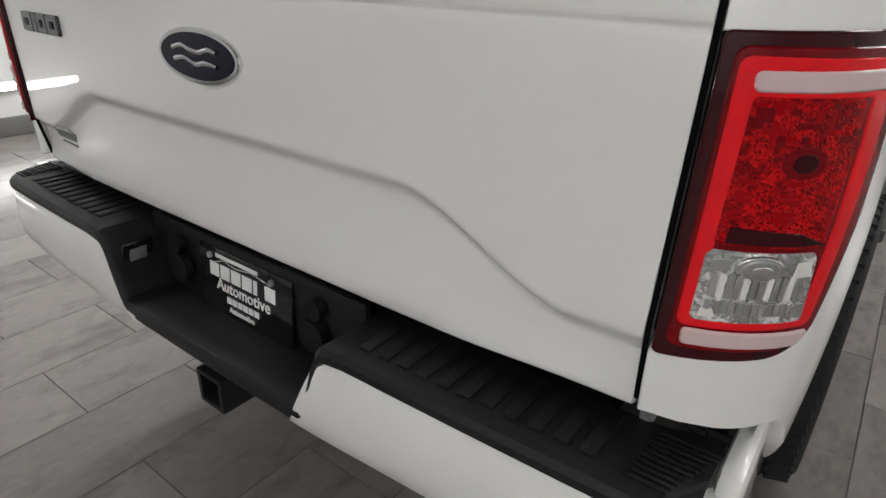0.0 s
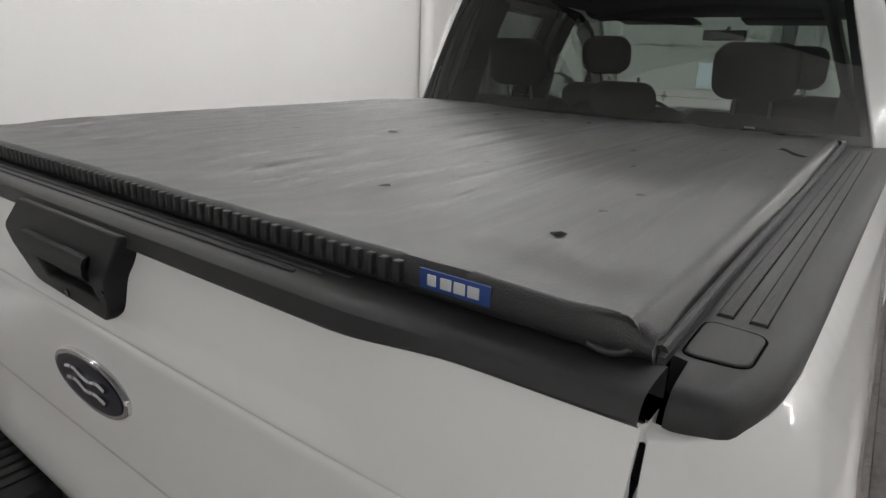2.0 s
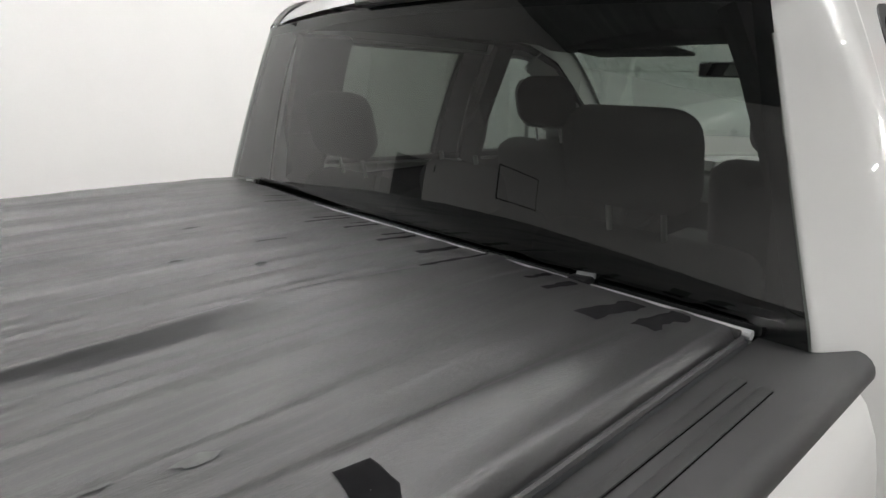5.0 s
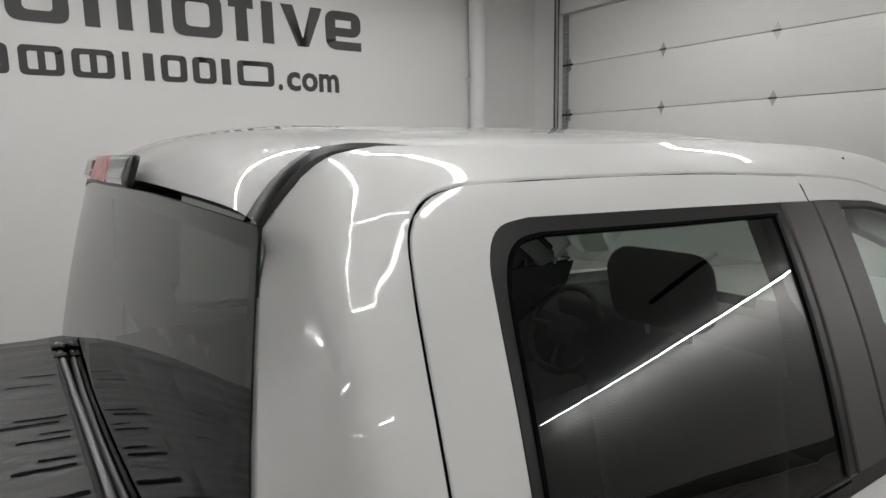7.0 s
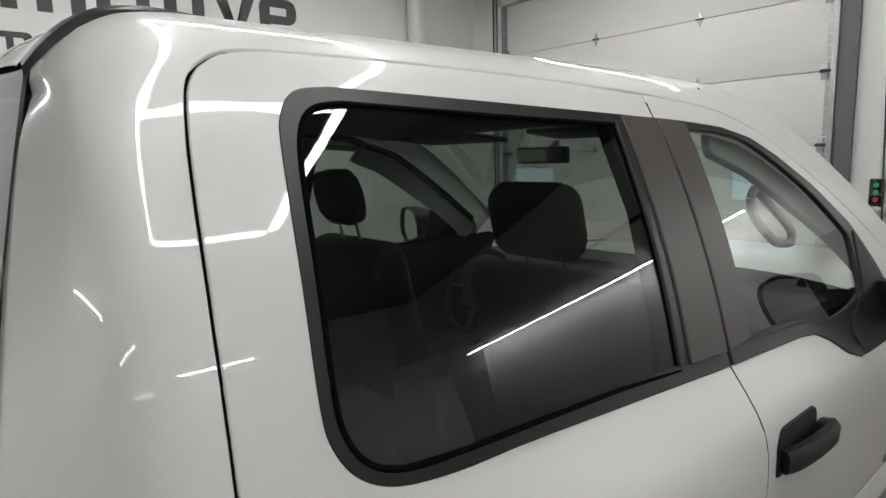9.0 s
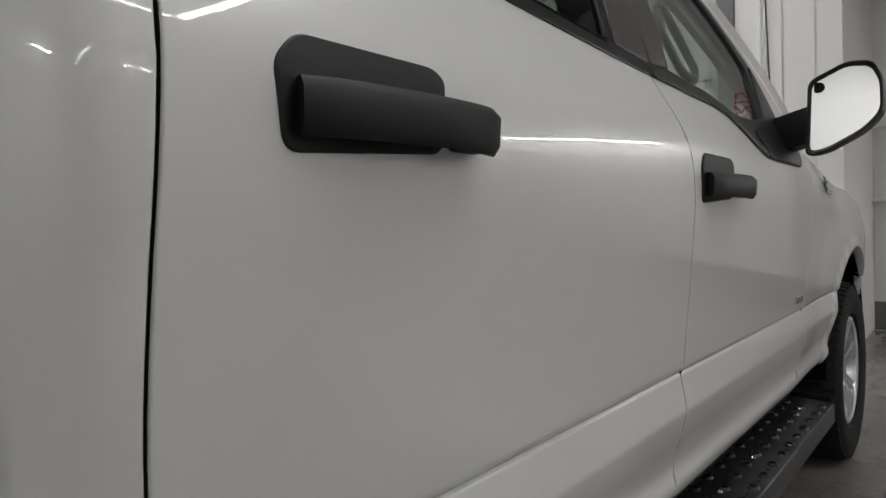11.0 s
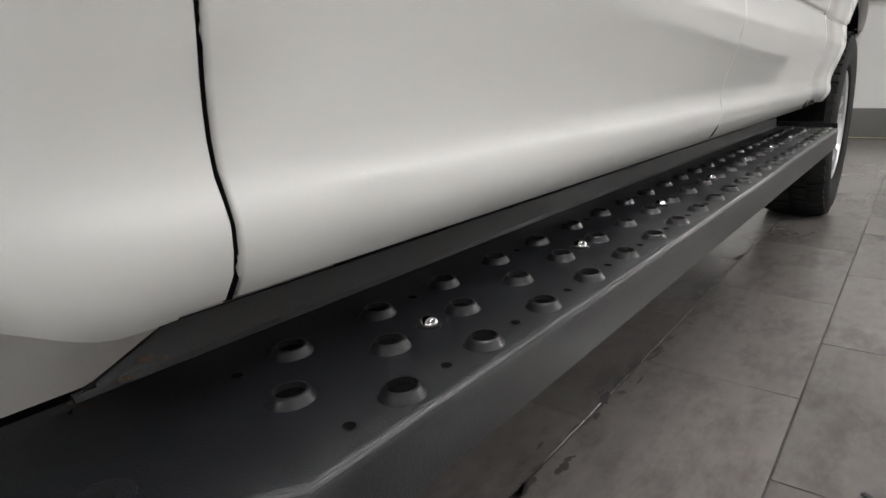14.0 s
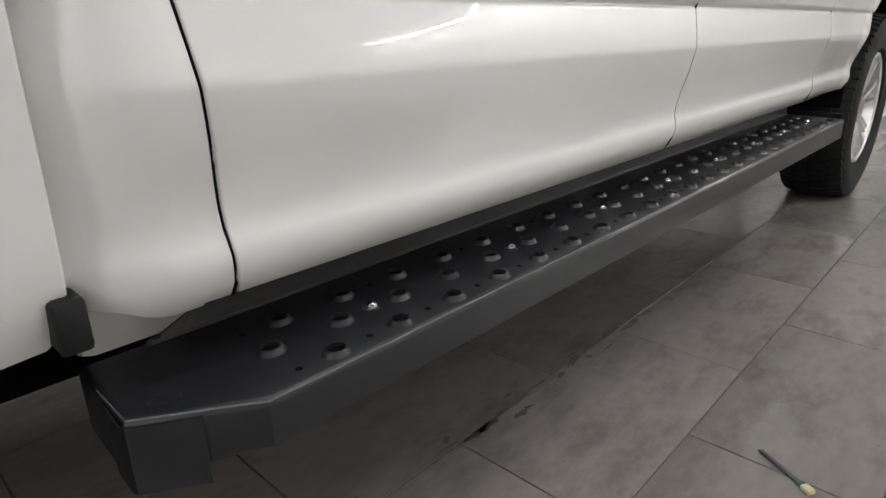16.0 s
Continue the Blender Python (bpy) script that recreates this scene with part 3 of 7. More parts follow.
for c, y0, y1 in (("A", 0.55, 1.03), ("u", 1.10, 1.53), ("t", 1.59, 1.84), ("o", 1.895, 2.325), ("m", 2.43, 3.035), ("o", 3.117, 3.552), ("t", 3.615, 3.850), ("i", 3.93, 4.043), ("v", 4.125, 4.567), ("e", 4.600, 5.008)):
    on_left_wall(broad_letter(c, y0, y1, 3.085), 0, 0, PRINT_DARK, "letter", sign)
for i, c in enumerate(".com"):
    b, w = letters(c, 0.36, 0.003, 0.010)
    x0 = (4.062, 4.15, 4.31, 4.50)[i]
    x1 = (4.105, 4.295, 4.485, 4.725)[i]
    lo = min(vt.co.x for vt in b.verts)
    for vt in b.verts:
        vt.co.x = x0 + (vt.co.x - lo) * (x1 - x0) / (w - lo)
    on_left_wall(b, 0, 2.655, PRINT_DARK, "letter", sign)


def name_blocks():
    """Plain rings and bars in place of the trade name."""
    out = []
    for kind, y0, y1 in (("ring", 1.36, 1.60), ("ring", 1.652, 1.878), ("pair", 1.942, 2.249), ("pair", 2.305, 2.618), ("bar", 2.683, 2.735), ("bar", 2.845, 2.925), ("ring", 2.985, 3.205), ("ring", 3.255, 3.463), ("bar", 3.515, 3.595), ("ring", 3.660, 4.020)):
        bm = bmesh.new()
        if kind == "bar":
            slab(bm, [(y0, 2.672), (y1, 2.672), (y1, 2.905), (y0, 2.905)])
        else:
            ring_box(bm, y0, y1, 2.672, 2.905, 0.058, 0.046, 0.05)
            if kind == "pair":
                m = (y0 + y1) / 2
                slab(bm, [(m - 0.026, 2.718), (m + 0.026, 2.718), (m + 0.026, 2.859), (m - 0.026, 2.859)])
        out.append(bm)
    return out


for bm in name_blocks():
    on_left_wall(bm, 0, 0, PRINT_DARK, "bar", sign)
for y0, wd in ((1.0, 0.5), (1.57, 0.5), (2.14, 0.62), (2.83, 0.62), (3.52, 0.22), (3.80, 0.55)):
    on_left_wall(blk((0, 0, -0.002), (wd, 0.46, 0.002)), y0, 3.82, PRINT_DARK, "bar", sign)

# grey cove base, glowing strip and pipe on the left wall
def base(name, a, b):
    return tagged(part(name, blk(a, b, 0.006), BASE_GREY), "dark grey cove base along the wall foot", "baseboard", kind="structure")


base("baseboard_left", (LEFT, REAR, 0), (LEFT + 0.02, FRONT, 0.15))
base("baseboard_rear", (LEFT + 0.02, REAR, 0), (RIGHT, REAR + 0.02, 0.15))
base("baseboard_far", (0.615, FAR - 0.02, 0), (RIGHT, FAR, 0.285))
base("baseboard_pier", (DOOR_R, FRONT - 0.04, 0), (0.615, FRONT - 0.02, 0.285))
tagged(part("floor_line", blk((0.63, FAR - 0.10, 0.0005), (RIGHT, FAR - 0.05, 0.003)), YELLOW), "thin faded yellow painted line on the tiles", "floor marking", kind="structure")
strip = thing("wall_light_strip", "low horizontal white led strip on the wall", "wall light", (LEFT, 1.5, 0.385))
part("diffuser", blk((0.022, -4.0, -0.03), (0.03, 4.0, 0.03)), WALL_LED, strip, "glowing white diffuser")
part("channel", blk((0.0, -4.0, -0.04), (0.022, 4.0, 0.04)), STEEL, strip, "aluminium channel")

pipe = thing("drain_pipe", "white painted vertical pipe clamped to the wall", "pipe", (LEFT + 0.13, 6.52, 0))
part("tube", rod((0, 0, 0), (0, 0, TOP), 0.10, 28), WALL_PAINT, pipe)
for z in (0.9, 2.86):
    part("clamp", rod((0, 0, z - 0.015), (0, 0, z + 0.015), 0.104, 28), WALL_PAINT, pipe)
    part("lug", blk((-0.02, -0.17, z - 0.014), (0.02, -0.09, z + 0.014), 0.004), WALL_PAINT, pipe)

# sectional overhead door
sect = thing("sectional_door", "white insulated sectional overhead door with steel hinges", "garage door", ((DOOR_L + DOOR_R) / 2, FRONT + 0.09, 0))
hw = (DOOR_R - DOOR_L) / 2
SEC = 0.6117
for i in range(6):
    z0, z1 = i * SEC + 0.003, (i + 1) * SEC - 0.003
    if i == 2:
        bm = bmesh.new()
        blk((-hw, -0.025, z0), (hw, 0.025, 1.345), 0, 2, bm)
        blk((-hw, -0.025, 1.645), (hw, 0.025, z1), 0, 2, bm)
        for a, b in ((-hw, -1.70), (-1.08, 1.08), (1.70, hw)):
            blk((a, -0.025, 1.345), (b, 0.025, 1.645), 0, 2, bm)
        leaf = part("section", bm, DOOR_SKIN, sect, "section with two small windows")
        for a, b in ((-1.70, -1.08), (1.08, 1.70)):
            fm = bmesh.new()
            for lo, hi in (((a - 0.03, 1.315), (b + 0.03, 1.345)), ((a - 0.03, 1.645), (b + 0.03, 1.675)), ((a - 0.03, 1.345), (a, 1.645)), ((b, 1.345), (b + 0.03, 1.645))):
                blk((lo[0], -0.034, lo[1]), (hi[0], -0.0255, hi[1]), 0.002, 1, fm)
            part("window_frame", fm, SIGN_WHITE, leaf, "white plastic window frame")
            part("pane", blk((a, -0.004, 1.345), (b, 0.004, 1.645)), DAY_PANE, leaf, "pale window pane with daylight behind")
        continue
    leaf = part("section", blk((-hw, -0.025, z0), (hw, 0.025, z1), 0.005), DOOR_SKIN, sect)
    for j in range(5):
        z = z0 + 0.1 + j * 0.1
        part("rib", blk((-hw, -0.0275, z), (hw, -0.0245, z + 0.004)), DOOR_SKIN, leaf)
for i in range(1, 6):
    z = i * SEC
    for x in (-2.745, -1.553):
        lx = x - (DOOR_L + DOOR_R) / 2
        v = [(lx - 0.035, 0, z), (lx, 0, z + 0.075), (lx + 0.035, 0, z), (lx, 0, z - 0.075)]
        v = [(a, -0.027, c) for a, b, c in v] + [(a, -0.031, c) for a, b, c in v]
        hg = raw("hinge", v, [(0, 1, 2, 3), (7, 6, 5, 4), (0, 4, 5, 1), (1, 5, 6, 2), (2, 6, 7, 3), (3, 7, 4, 0)], STEEL, sect, "diamond-shaped steel hinge")
        part("pin", rod((lx - 0.04, -0.037, z), (lx + 0.04, -0.037, z), 0.008, 8), DARK_STEEL, hg)
    for s in (-1, 1):
        lx = s * (hw - 0.09)
        hg = part("end_hinge", blk((lx - 0.055, -0.034, z - 0.07), (lx + 0.055, -0.026, z + 0.07), 0.004), STEEL, sect, "steel end hinge with roller")
        part("roller", rod((lx - 0.06, -0.045, z), (lx + 0.09, -0.045, z), 0.014, 10), DARK_STEEL, hg)
        for dz in (-0.05, -0.03, 0.03, 0.05):
            part("bolt", rod((lx, -0.034, z + dz), (lx, -0.039, z + dz), 0.007, 6), DARK_STEEL, hg)
for s in (-1, 1):
    lx = s * (hw - 0.05)
    part("end_stile", blk((lx - 0.06, -0.0262, 0), (lx + 0.05, -0.0252, 6 * SEC)), STEEL, sect, "grey steel end stile")
trk = thing("door_track", "dark steel guide track of the sectional door", "track", (DOOR_L, FRONT - 0.03, 0), "door tracks")
part("channel", blk((-0.03, -0.035, 0), (0.0, 0.03, 3.9), 0.004), DARK_STEEL, trk)
part("flange", blk((0.0, -0.035, 0), (0.035, -0.028, 3.9)), STEEL, trk)
trk2 = thing("door_track", "bright steel guide track of the sectional door", "track", (DOOR_R, FRONT - 0.05, 0), "door tracks")
part("channel", blk((-0.03, -0.03, 0), (0.01, 0.03, 3.9), 0.004), STEEL, trk2)
tagged(part("door_jamb", blk((DOOR_R + 0.012, FRONT - 0.06, 0), (DOOR_R + 0.15, FRONT - 0.022, 3.9), 0.004), GREY_JAMB), "dark grey vertical door jamb", "jamb", kind="structure")
for x in (0.0, 0.16, 0.40):
    tagged(part("trim_panel_joint", blk((x, FRONT - 0.035, 0.33), (x + 0.03, FRONT - 0.021, TOP), 0.004), WALL_PAINT), "raised white seam of the wall panelling", "trim", kind="structure")
box_c = thing("door_control", "black three-button door control with green and red buttons", "switch box", (0.02, FRONT - 0.04, 1.44))
part("case", blk((-0.05, -0.05, -0.10), (0.05, 0.0, 0.12), 0.008), GLOSS_BLACK, box_c)
for z, mm in ((0.07, GREEN), (0.015, GREEN), (-0.045, SIGN_RED)):
    part("button", rod((0, -0.05, z), (0, -0.062, z), 0.02, 14), mm, box_c)
cond = thing("conduit", "thin grey electrical conduit with outlet box", "conduit", (0.04, FRONT - 0.04, 0))
part("riser", rod((0.03, -0.012, 1.56), (0.03, -0.012, 3.9), 0.012, 10), STEEL, cond)
part("run", rod((0.03, -0.012, 1.30), (0.5, -0.012, 1.30), 0.012, 10), STEEL, cond)
part("junction", blk((-0.07, -0.045, 1.26), (0.1, 0.0, 1.34), 0.006), STEEL, cond)
outlet = part("outlet_box", blk((0.17, -0.03, 1.02), (0.31, 0.0, 1.2), 0.006), SIGN_WHITE, cond)
part("socket", blk((0.215, -0.034, 1.06), (0.265, -0.03, 1.16), 0.004), DARK_STEEL, outlet)

# recess wall ledges and illuminated-style exit sign
for z in (1.32, 2.06):
    tagged(part("trim_ledge", blk((0.615, FAR - 0.11, z - 0.035), (2.9, FAR, z), 0.006), WALL_PAINT), "narrow white steel ledge across the wall", "ledge", kind="structure")
ex = thing("exit_sign", "white exit sign with red letters on the wall", "sign", (1.62, FAR - 0.05, 3.1))
part("case", blk((-0.30, -0.03, -0.13), (0.42, 0.045, 0.17), 0.015), SIGN_WHITE, ex)
bm, w = letters("EXIT", 0.27, 0.002, 0.004)
part("word", moved(bm, Matrix(((1, 0, 0, -0.24), (0, 0, -1, -0.033), (0, 1, 0, -0.09), (0, 0, 0, 1)))), SIGN_RED, ex, "red letters")
part("lamp", rod((-0.36, -0.04, 0.03), (-0.36, 0.03, 0.03), 0.035, 14), STEEL, ex, "small round lamp head")

# entrance door and notice frame that the glass mirrors
dr = thing("door_1", "white personnel door with a wired glass panel in a steel frame", "door", (LEFT, -2.25, 0), kind="structure")
part("frame", blk((0, -0.56, 0), (0.04, 0.56, 2.2), 0.004), SIGN_WHITE, dr)
lf = part("leaf", blk((0.04, -0.47, 0.01), (0.06, 0.47, 2.1), 0.004), DOOR_SKIN, dr)
part("pane", blk((0.06, -0.3, 0.95), (0.063, 0.3, 1.95)), GREY_JAMB, lf)
part("handle", rod((0.06, 0.38, 1.02), (0.11, 0.38, 1.02), 0.02, 12), STEEL, lf)
for z in (0.3, 1.05, 1.85):
    part("hinge", blk((0.055, -0.49, z - 0.05), (0.065, -0.47, z + 0.05)), DARK_STEEL, lf)
nt_ = thing("notice_frame", "thin black framed white notice on the wall", "notice", (LEFT, -4.9, 2.0))
part("frame", blk((0, -0.6, -0.35), (0.015, 0.6, 0.35), 0.004), DARK_STEEL, nt_)
part("sheet", blk((0.015, -0.57, -0.32), (0.018, 0.57, 0.32)), WALL_PAINT, nt_)
vent = thing("wall_vent", "long black slot air diffuser in a white frame", "air vent", (4.85, FAR, 3.9))
part("frame", blk((-0.8, -0.03, -0.12), (0.8, 0.0, 0.12), 0.006), SIGN_WHITE, vent)
part("slot", blk((-0.7, -0.034, -0.045), (0.7, -0.03, 0.045)), GLOSS_BLACK, vent)


# ---------------- the pickup truck: surfaces ----------------
truck = thing("pickup_truck", "white crew cab pickup truck with black side steps on grey tiles", "pickup truck")

SIDE = [(0.50, 0.905), (0.535, 0.945), (0.556, 0.965), (0.575, 0.973), (0.592, 0.976), (0.605, 0.974), (0.616, 0.971), (0.637, 0.972), (0.660, 0.977), (0.690, 0.9865), (0.720, 0.9945),
        (0.735, 0.9975), (0.746, 0.9998), (0.752, 1.0003), (0.758, 0.9998), (0.770, 0.9982), (0.786, 0.9960), (0.805, 0.9925), (0.818, 0.9903), (0.8225, 0.9893), (0.8255, 0.9868), (0.8285, 0.9884), (0.833, 0.9935), (0.842, 0.9962),
        (0.91, 1.0030), (1.00, 1.0120), (1.10, 1.0215), (1.18, 1.0285), (1.25, 1.0275), (1.31, 1.0130), (1.36, 0.990), (1.42, 0.9635), (1.50, 0.942), (1.60, 0.912), (1.70, 0.876), (1.80, 0.834), (1.85, 0.811), (1.90, 0.786)]
CREASES = (0.575, 0.592, 0.605, 0.616, 0.637, 0.690, 0.735, 0.746, 0.752, 0.758, 0.770, 0.786, 0.818, 0.8225, 0.824, 0.8255, 0.827, 0.8285, 0.8305, 0.833, 0.842)
RAIL = [(1.90, 0.786, 1.900), (1.93, 0.772, 1.927), (1.96, 0.754, 1.951), (1.99, 0.732, 1.971), (2.02, 0.706, 1.987), (2.05, 0.678, 1.999)]


def eased(table, x):
    """Cubic through the table's points."""
    k = len(table)
    i = 0
    while i < k - 2 and x > table[i + 1][0]:
        i += 1
    p = [table[max(0, i - 1)], table[i], table[i + 1], table[min(k - 1, i + 2)]]
    h = p[2][0] - p[1][0]
    t = (x - p[1][0]) / h
    if t < 0 or t > 1:
        return p[1][1] + (p[2][1] - p[1][1]) * t
    m1 = (p[2][1] - p[0][1]) / max(1e-6, p[2][0] - p[0][0]) * h
    m2 = (p[3][1] - p[1][1]) / max(1e-6, p[3][0] - p[1][0]) * h
    return (2 * t ** 3 - 3 * t * t + 1) * p[1][1] + (t ** 3 - 2 * t * t + t) * m1 + (-2 * t ** 3 + 3 * t * t) * p[2][1] + (t ** 3 - t * t) * m2


RAIL_X, RAIL_Z = [(a, b) for a, b, c in RAIL], [(a, c) for a, b, c in RAIL]


def dropped(y):
    """How far the roof falls towards the back glass."""
    return 0.082 * max(0.0, min(1.0, (2.10 - y) / 0.20)) ** 3.6


def glass_edge(z):
    """Where the back glass ends beside the corner pillar: x and y at a height."""
    if z < 1.44:
        return 0.872, 1.806 + 0.02 * smooth((1.44 - z) / 0.1)
    return 0.862 - 0.34 * (z - 1.47), 1.812 + 0.155 * (z - 1.47) + 0.11 * (z - 1.47) ** 2


def cab(u, s):
    """The cab's side: u runs along the truck and, below 1.96, round the rear corner; s is the height, and past 1.90 the way over the roof rail."""
    if s <= 1.90:
        x, z = eased(SIDE, s), s
    else:
        x, z = eased(RAIL_X, s), eased(RAIL_Z, s)
    y = u
    if u < 1.96:
        t = max(0.0, (u - 1.79) / 0.17)
        t = 1.74 * t - 0.74 * t * t
        gx, gy = glass_edge(min(z, 1.925))
        cx, cy = x - 0.003, 1.926
        w = x
        k0, k1, k2 = (1 - t) ** 2, 4.6 * t * (1 - t), t * t
        x = (k0 * gx + k1 * cx + k2 * w) / (k0 + k1 + k2)
        y = (k0 * gy + k1 * cy + k2 * 1.96) / (k0 + k1 + k2)
    if u > 4.05:
        x -= 0.058 * smooth((u - 4.15) / 0.8) * smooth((s - 1.0) / 0.28) + 0.010 * smooth((u - 4.05) / 0.4)
        x += 0.008 * smooth((0.58 - math.hypot(u - 5.16, s - 0.47)) / 0.05)
        x -= 1.2 * max(0.0, u - 5.45) ** 2
    return x, y, z - dropped(y) * smooth((s - 1.83) / 0.20)


BED = [(0.50, 0.90), (0.56, 0.935), (0.62, 0.950), (0.72, 0.960), (0.85, 0.969), (1.0, 0.974), (1.12, 0.972), (1.22, 0.966), (1.30, 0.954), (1.35, 0.940), (1.385, 0.918), (1.41, 0.895)]


def bed(u, z):
    """The bed's side; below 0.13 it bends round the corner to the tailgate at u = -0.13."""
    x = eased(BED, z)
    ar = math.hypot(u - 1.10, z - 0.42)
    x += 0.010 * smooth((0.60 - ar) / 0.12)
    lean = 0.03 * smooth((z - 1.27) / 0.15)
    if u >= 0.13:
        return x, u, z
    t = max(-0.2, (u + 0.13) / 0.26)
    p0 = (0.815 * (1 - 0.014 * min(1.0, max(0.0, (1.26 - z) / 0.42))), -0.078 + lean)
    c = (x - 0.012, -0.055 + lean)
    return ((1 - t) ** 2 * p0[0] + 2 * t * (1 - t) * c[0] + t * t * x, (1 - t) ** 2 * p0[1] + 2 * t * (1 - t) * c[1] + t * t * 0.13, z)


# ---------------- tailgate ----------------
def shoulder(x):
    return 1.058 - 0.112 * smooth((abs(x) - 0.43) / 0.30)


def gate_y(x, z):
    y = -0.086
    d = shoulder(x) - z
    if d > 0:
        y += 0.022 * smooth(d / 0.032) - 0.014 * smooth((d - 0.05) / 0.14)
    y += 0.004 * math.exp(-((z - 1.277) / 0.004) ** 2)
    if z > 1.277:
        y += 0.036 * ((z - 1.277) / 0.135) ** 1.6
        rec = smooth((0.60 - abs(x)) / 0.10) * smooth((z - 1.285) / 0.03) * smooth((1.43 - z) / 0.06)
        y += 0.012 * rec
    return y + 0.012 * (abs(x) / 0.81) ** 4


def gate_lean(z):
    """The gate narrows a little towards its foot."""
    return 1 - 0.014 * min(1.0, max(0.0, (1.26 - z) / 0.42))


gate_cols = [-0.808 + 1.616 * i / 96 for i in range(97)]
rows = []
for x in gate_cols:
    zc = shoulder(x)
    zs = [0.838 + (zc - 0.05 - 0.838) * i / 8 for i in range(8)]
    zs += [zc - 0.05, zc - 0.036, zc - 0.030, zc - 0.022, zc - 0.014, zc - 0.007, zc - 0.002, zc + 0.006]
    zs += [zc + 0.006 + (1.262 - zc - 0.006) * i / 8 for i in range(1, 8)]
    zs += [1.262, 1.270, 1.273, 1.275, 1.277, 1.279, 1.281, 1.284, 1.29]
    zs += [1.29 + (1.418 - 1.29) * i / 12 for i in range(1, 13)]
    col = [(x, gate_y(x, z), z) for z in zs]
    rows.append([(x, 0.0, 0.832), (x, gate_y(x, 0.836) + 0.008, 0.832), (x, gate_y(x, 0.836) + 0.002, 0.834)] + col)
rows = [[(x * gate_lean(z), y, z) for x, y, z in r] for r in rows]
first, last = rows[0], rows[-1]
rows = [[(p[0] - 0.003, min(0.0, p[1] + 0.03), p[2]) for p in first], [(p[0] - 0.0025, p[1] + 0.004, p[2]) for p in first]] + rows
rows += [[(p[0] + 0.0025, p[1] + 0.004, p[2]) for p in last], [(p[0] + 0.003, min(0.0, p[1] + 0.03), p[2]) for p in last]]
tailgate = raw("tailgate", *grid(rows), PAINT, truck, "white tailgate with a sculpted shoulder line", sharp=50)
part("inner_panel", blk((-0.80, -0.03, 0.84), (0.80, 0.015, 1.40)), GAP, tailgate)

# black cap along the tailgate's top edge, its lip dips round the middle
rows = []
for i in range(65):
    x = -0.806 + 1.612 * i / 64
    a = abs(x)
    lip = 1.408 + 0.008 * smooth((a - 0.5) / 0.15)
    yo = -0.058 + 0.012 * smooth((a - 0.50) / 0.18) + 0.010 * (a / 0.81) ** 4
    rows.append([(x, yo + 0.014, lip - 0.004), (x, yo - 0.004, lip), (x, yo - 0.006, lip + 0.004), (x, yo - 0.002, 1.432), (x, yo + 0.004, 1.4375), (x, yo + 0.012, 1.440), (x, -0.01, 1.4415), (x, 0.02, 1.441), (x, 0.024, 1.438), (x, 0.024, 1.41)])
cap = raw("cap", *grid(rows), CAP_PLASTIC, tailgate, "black moulded cap along the tailgate top", sharp=30)
for s, x1 in ((0, 0.42), (1, 0.45), (2, 0.48)):
    y = -0.035 + s * 0.014
    part("rib", blk((-x1, y, 1.440), (x1, y + 0.007, 1.4435), 0.0015), CAP_PLASTIC, cap)
# dark strips stand for the shade in the gaps beside the gate
for sd in (1, -1):
    raw("gap_seal", *sweep([(sd * 0.8122 * gate_lean(z), gate_y(0.808, z) + 0.0022, z) for z in (0.846, 0.95, 1.1, 1.25, 1.29, 1.32, 1.35, 1.38, 1.405)], ring(0.0036, 6)), GAP, tailgate)

# handle bezel: a black trapezoid hung from the cap
def bezel_face(u, s):
    return (u, -0.091 + 0.26 * max(0.0, s - 1.36), s)


out = rounded([(-0.20, 1.424), (0.118, 1.424), (0.108, 1.398), (0.094, 1.372), (0.100, 1.320), (0.086, 1.304), (-0.125, 1.312), (-0.240, 1.378)], [0.004, 0.004, 0.01, 0.02, 0.012, 0.012, 0.02, 0.012])
bezel = panel("handle_bezel", bezel_face, out, BLACK_PLASTIC, tailgate, depth=0.045, step=0.03, roll=0.004, label="black plastic tailgate handle bezel",
              holes=[rounded([(-0.165, 1.388), (0.056, 1.388), (0.052, 1.360), (0.084, 1.326), (-0.085, 1.326)], 0.008)])
part("cup", blk((-0.175, -0.072, 1.318), (0.095, -0.066, 1.395)), BLACK_PLASTIC, bezel, "deep black finger cup")
hv = [[(x, -0.088 + dy, 1.386 + dz) for dy, dz in ((0.006, 0.001), (-0.004, -0.001), (-0.009, -0.010), (-0.009, -0.026), (-0.004, -0.034), (0.006, -0.036))] for x in (-0.160, -0.10, 0.0, 0.03, 0.050)]
raw("pull_handle", *shell(hv, (0, 0.006, 0.0)), BLACK_PLASTIC, bezel, "black pull handle")
part("camera_lens", rod((-0.020, -0.085, 1.316), (-0.020, -0.0935, 1.316), 0.006, 14), GLOSS_BLACK, bezel, "small round camera lens")
part("key_lock", rod((0.092, -0.085, 1.344), (0.092, -0.0930, 1.344), 0.005, 14), GLOSS_BLACK, bezel)

# oval emblem with a plain flowing stroke
def oval(rx, rz, y0, y1, n=48):
    v, fa = [], []
    for k, (f_, y) in enumerate(((1.0, y0), (1.0, y1 + 0.002), (0.985, y1), (0.0, y1 - 0.001))):
        v += [(rx * f_ * math.cos(2 * math.pi * i / n), y, rz * f_ * math.sin(2 * math.pi * i / n)) for i in range(n)]
        if k:
            fa += [((k - 1) * n + i, (k - 1) * n + (i + 1) % n, k * n + (i + 1) % n, k * n + i) for i in range(n)]
    return v, fa


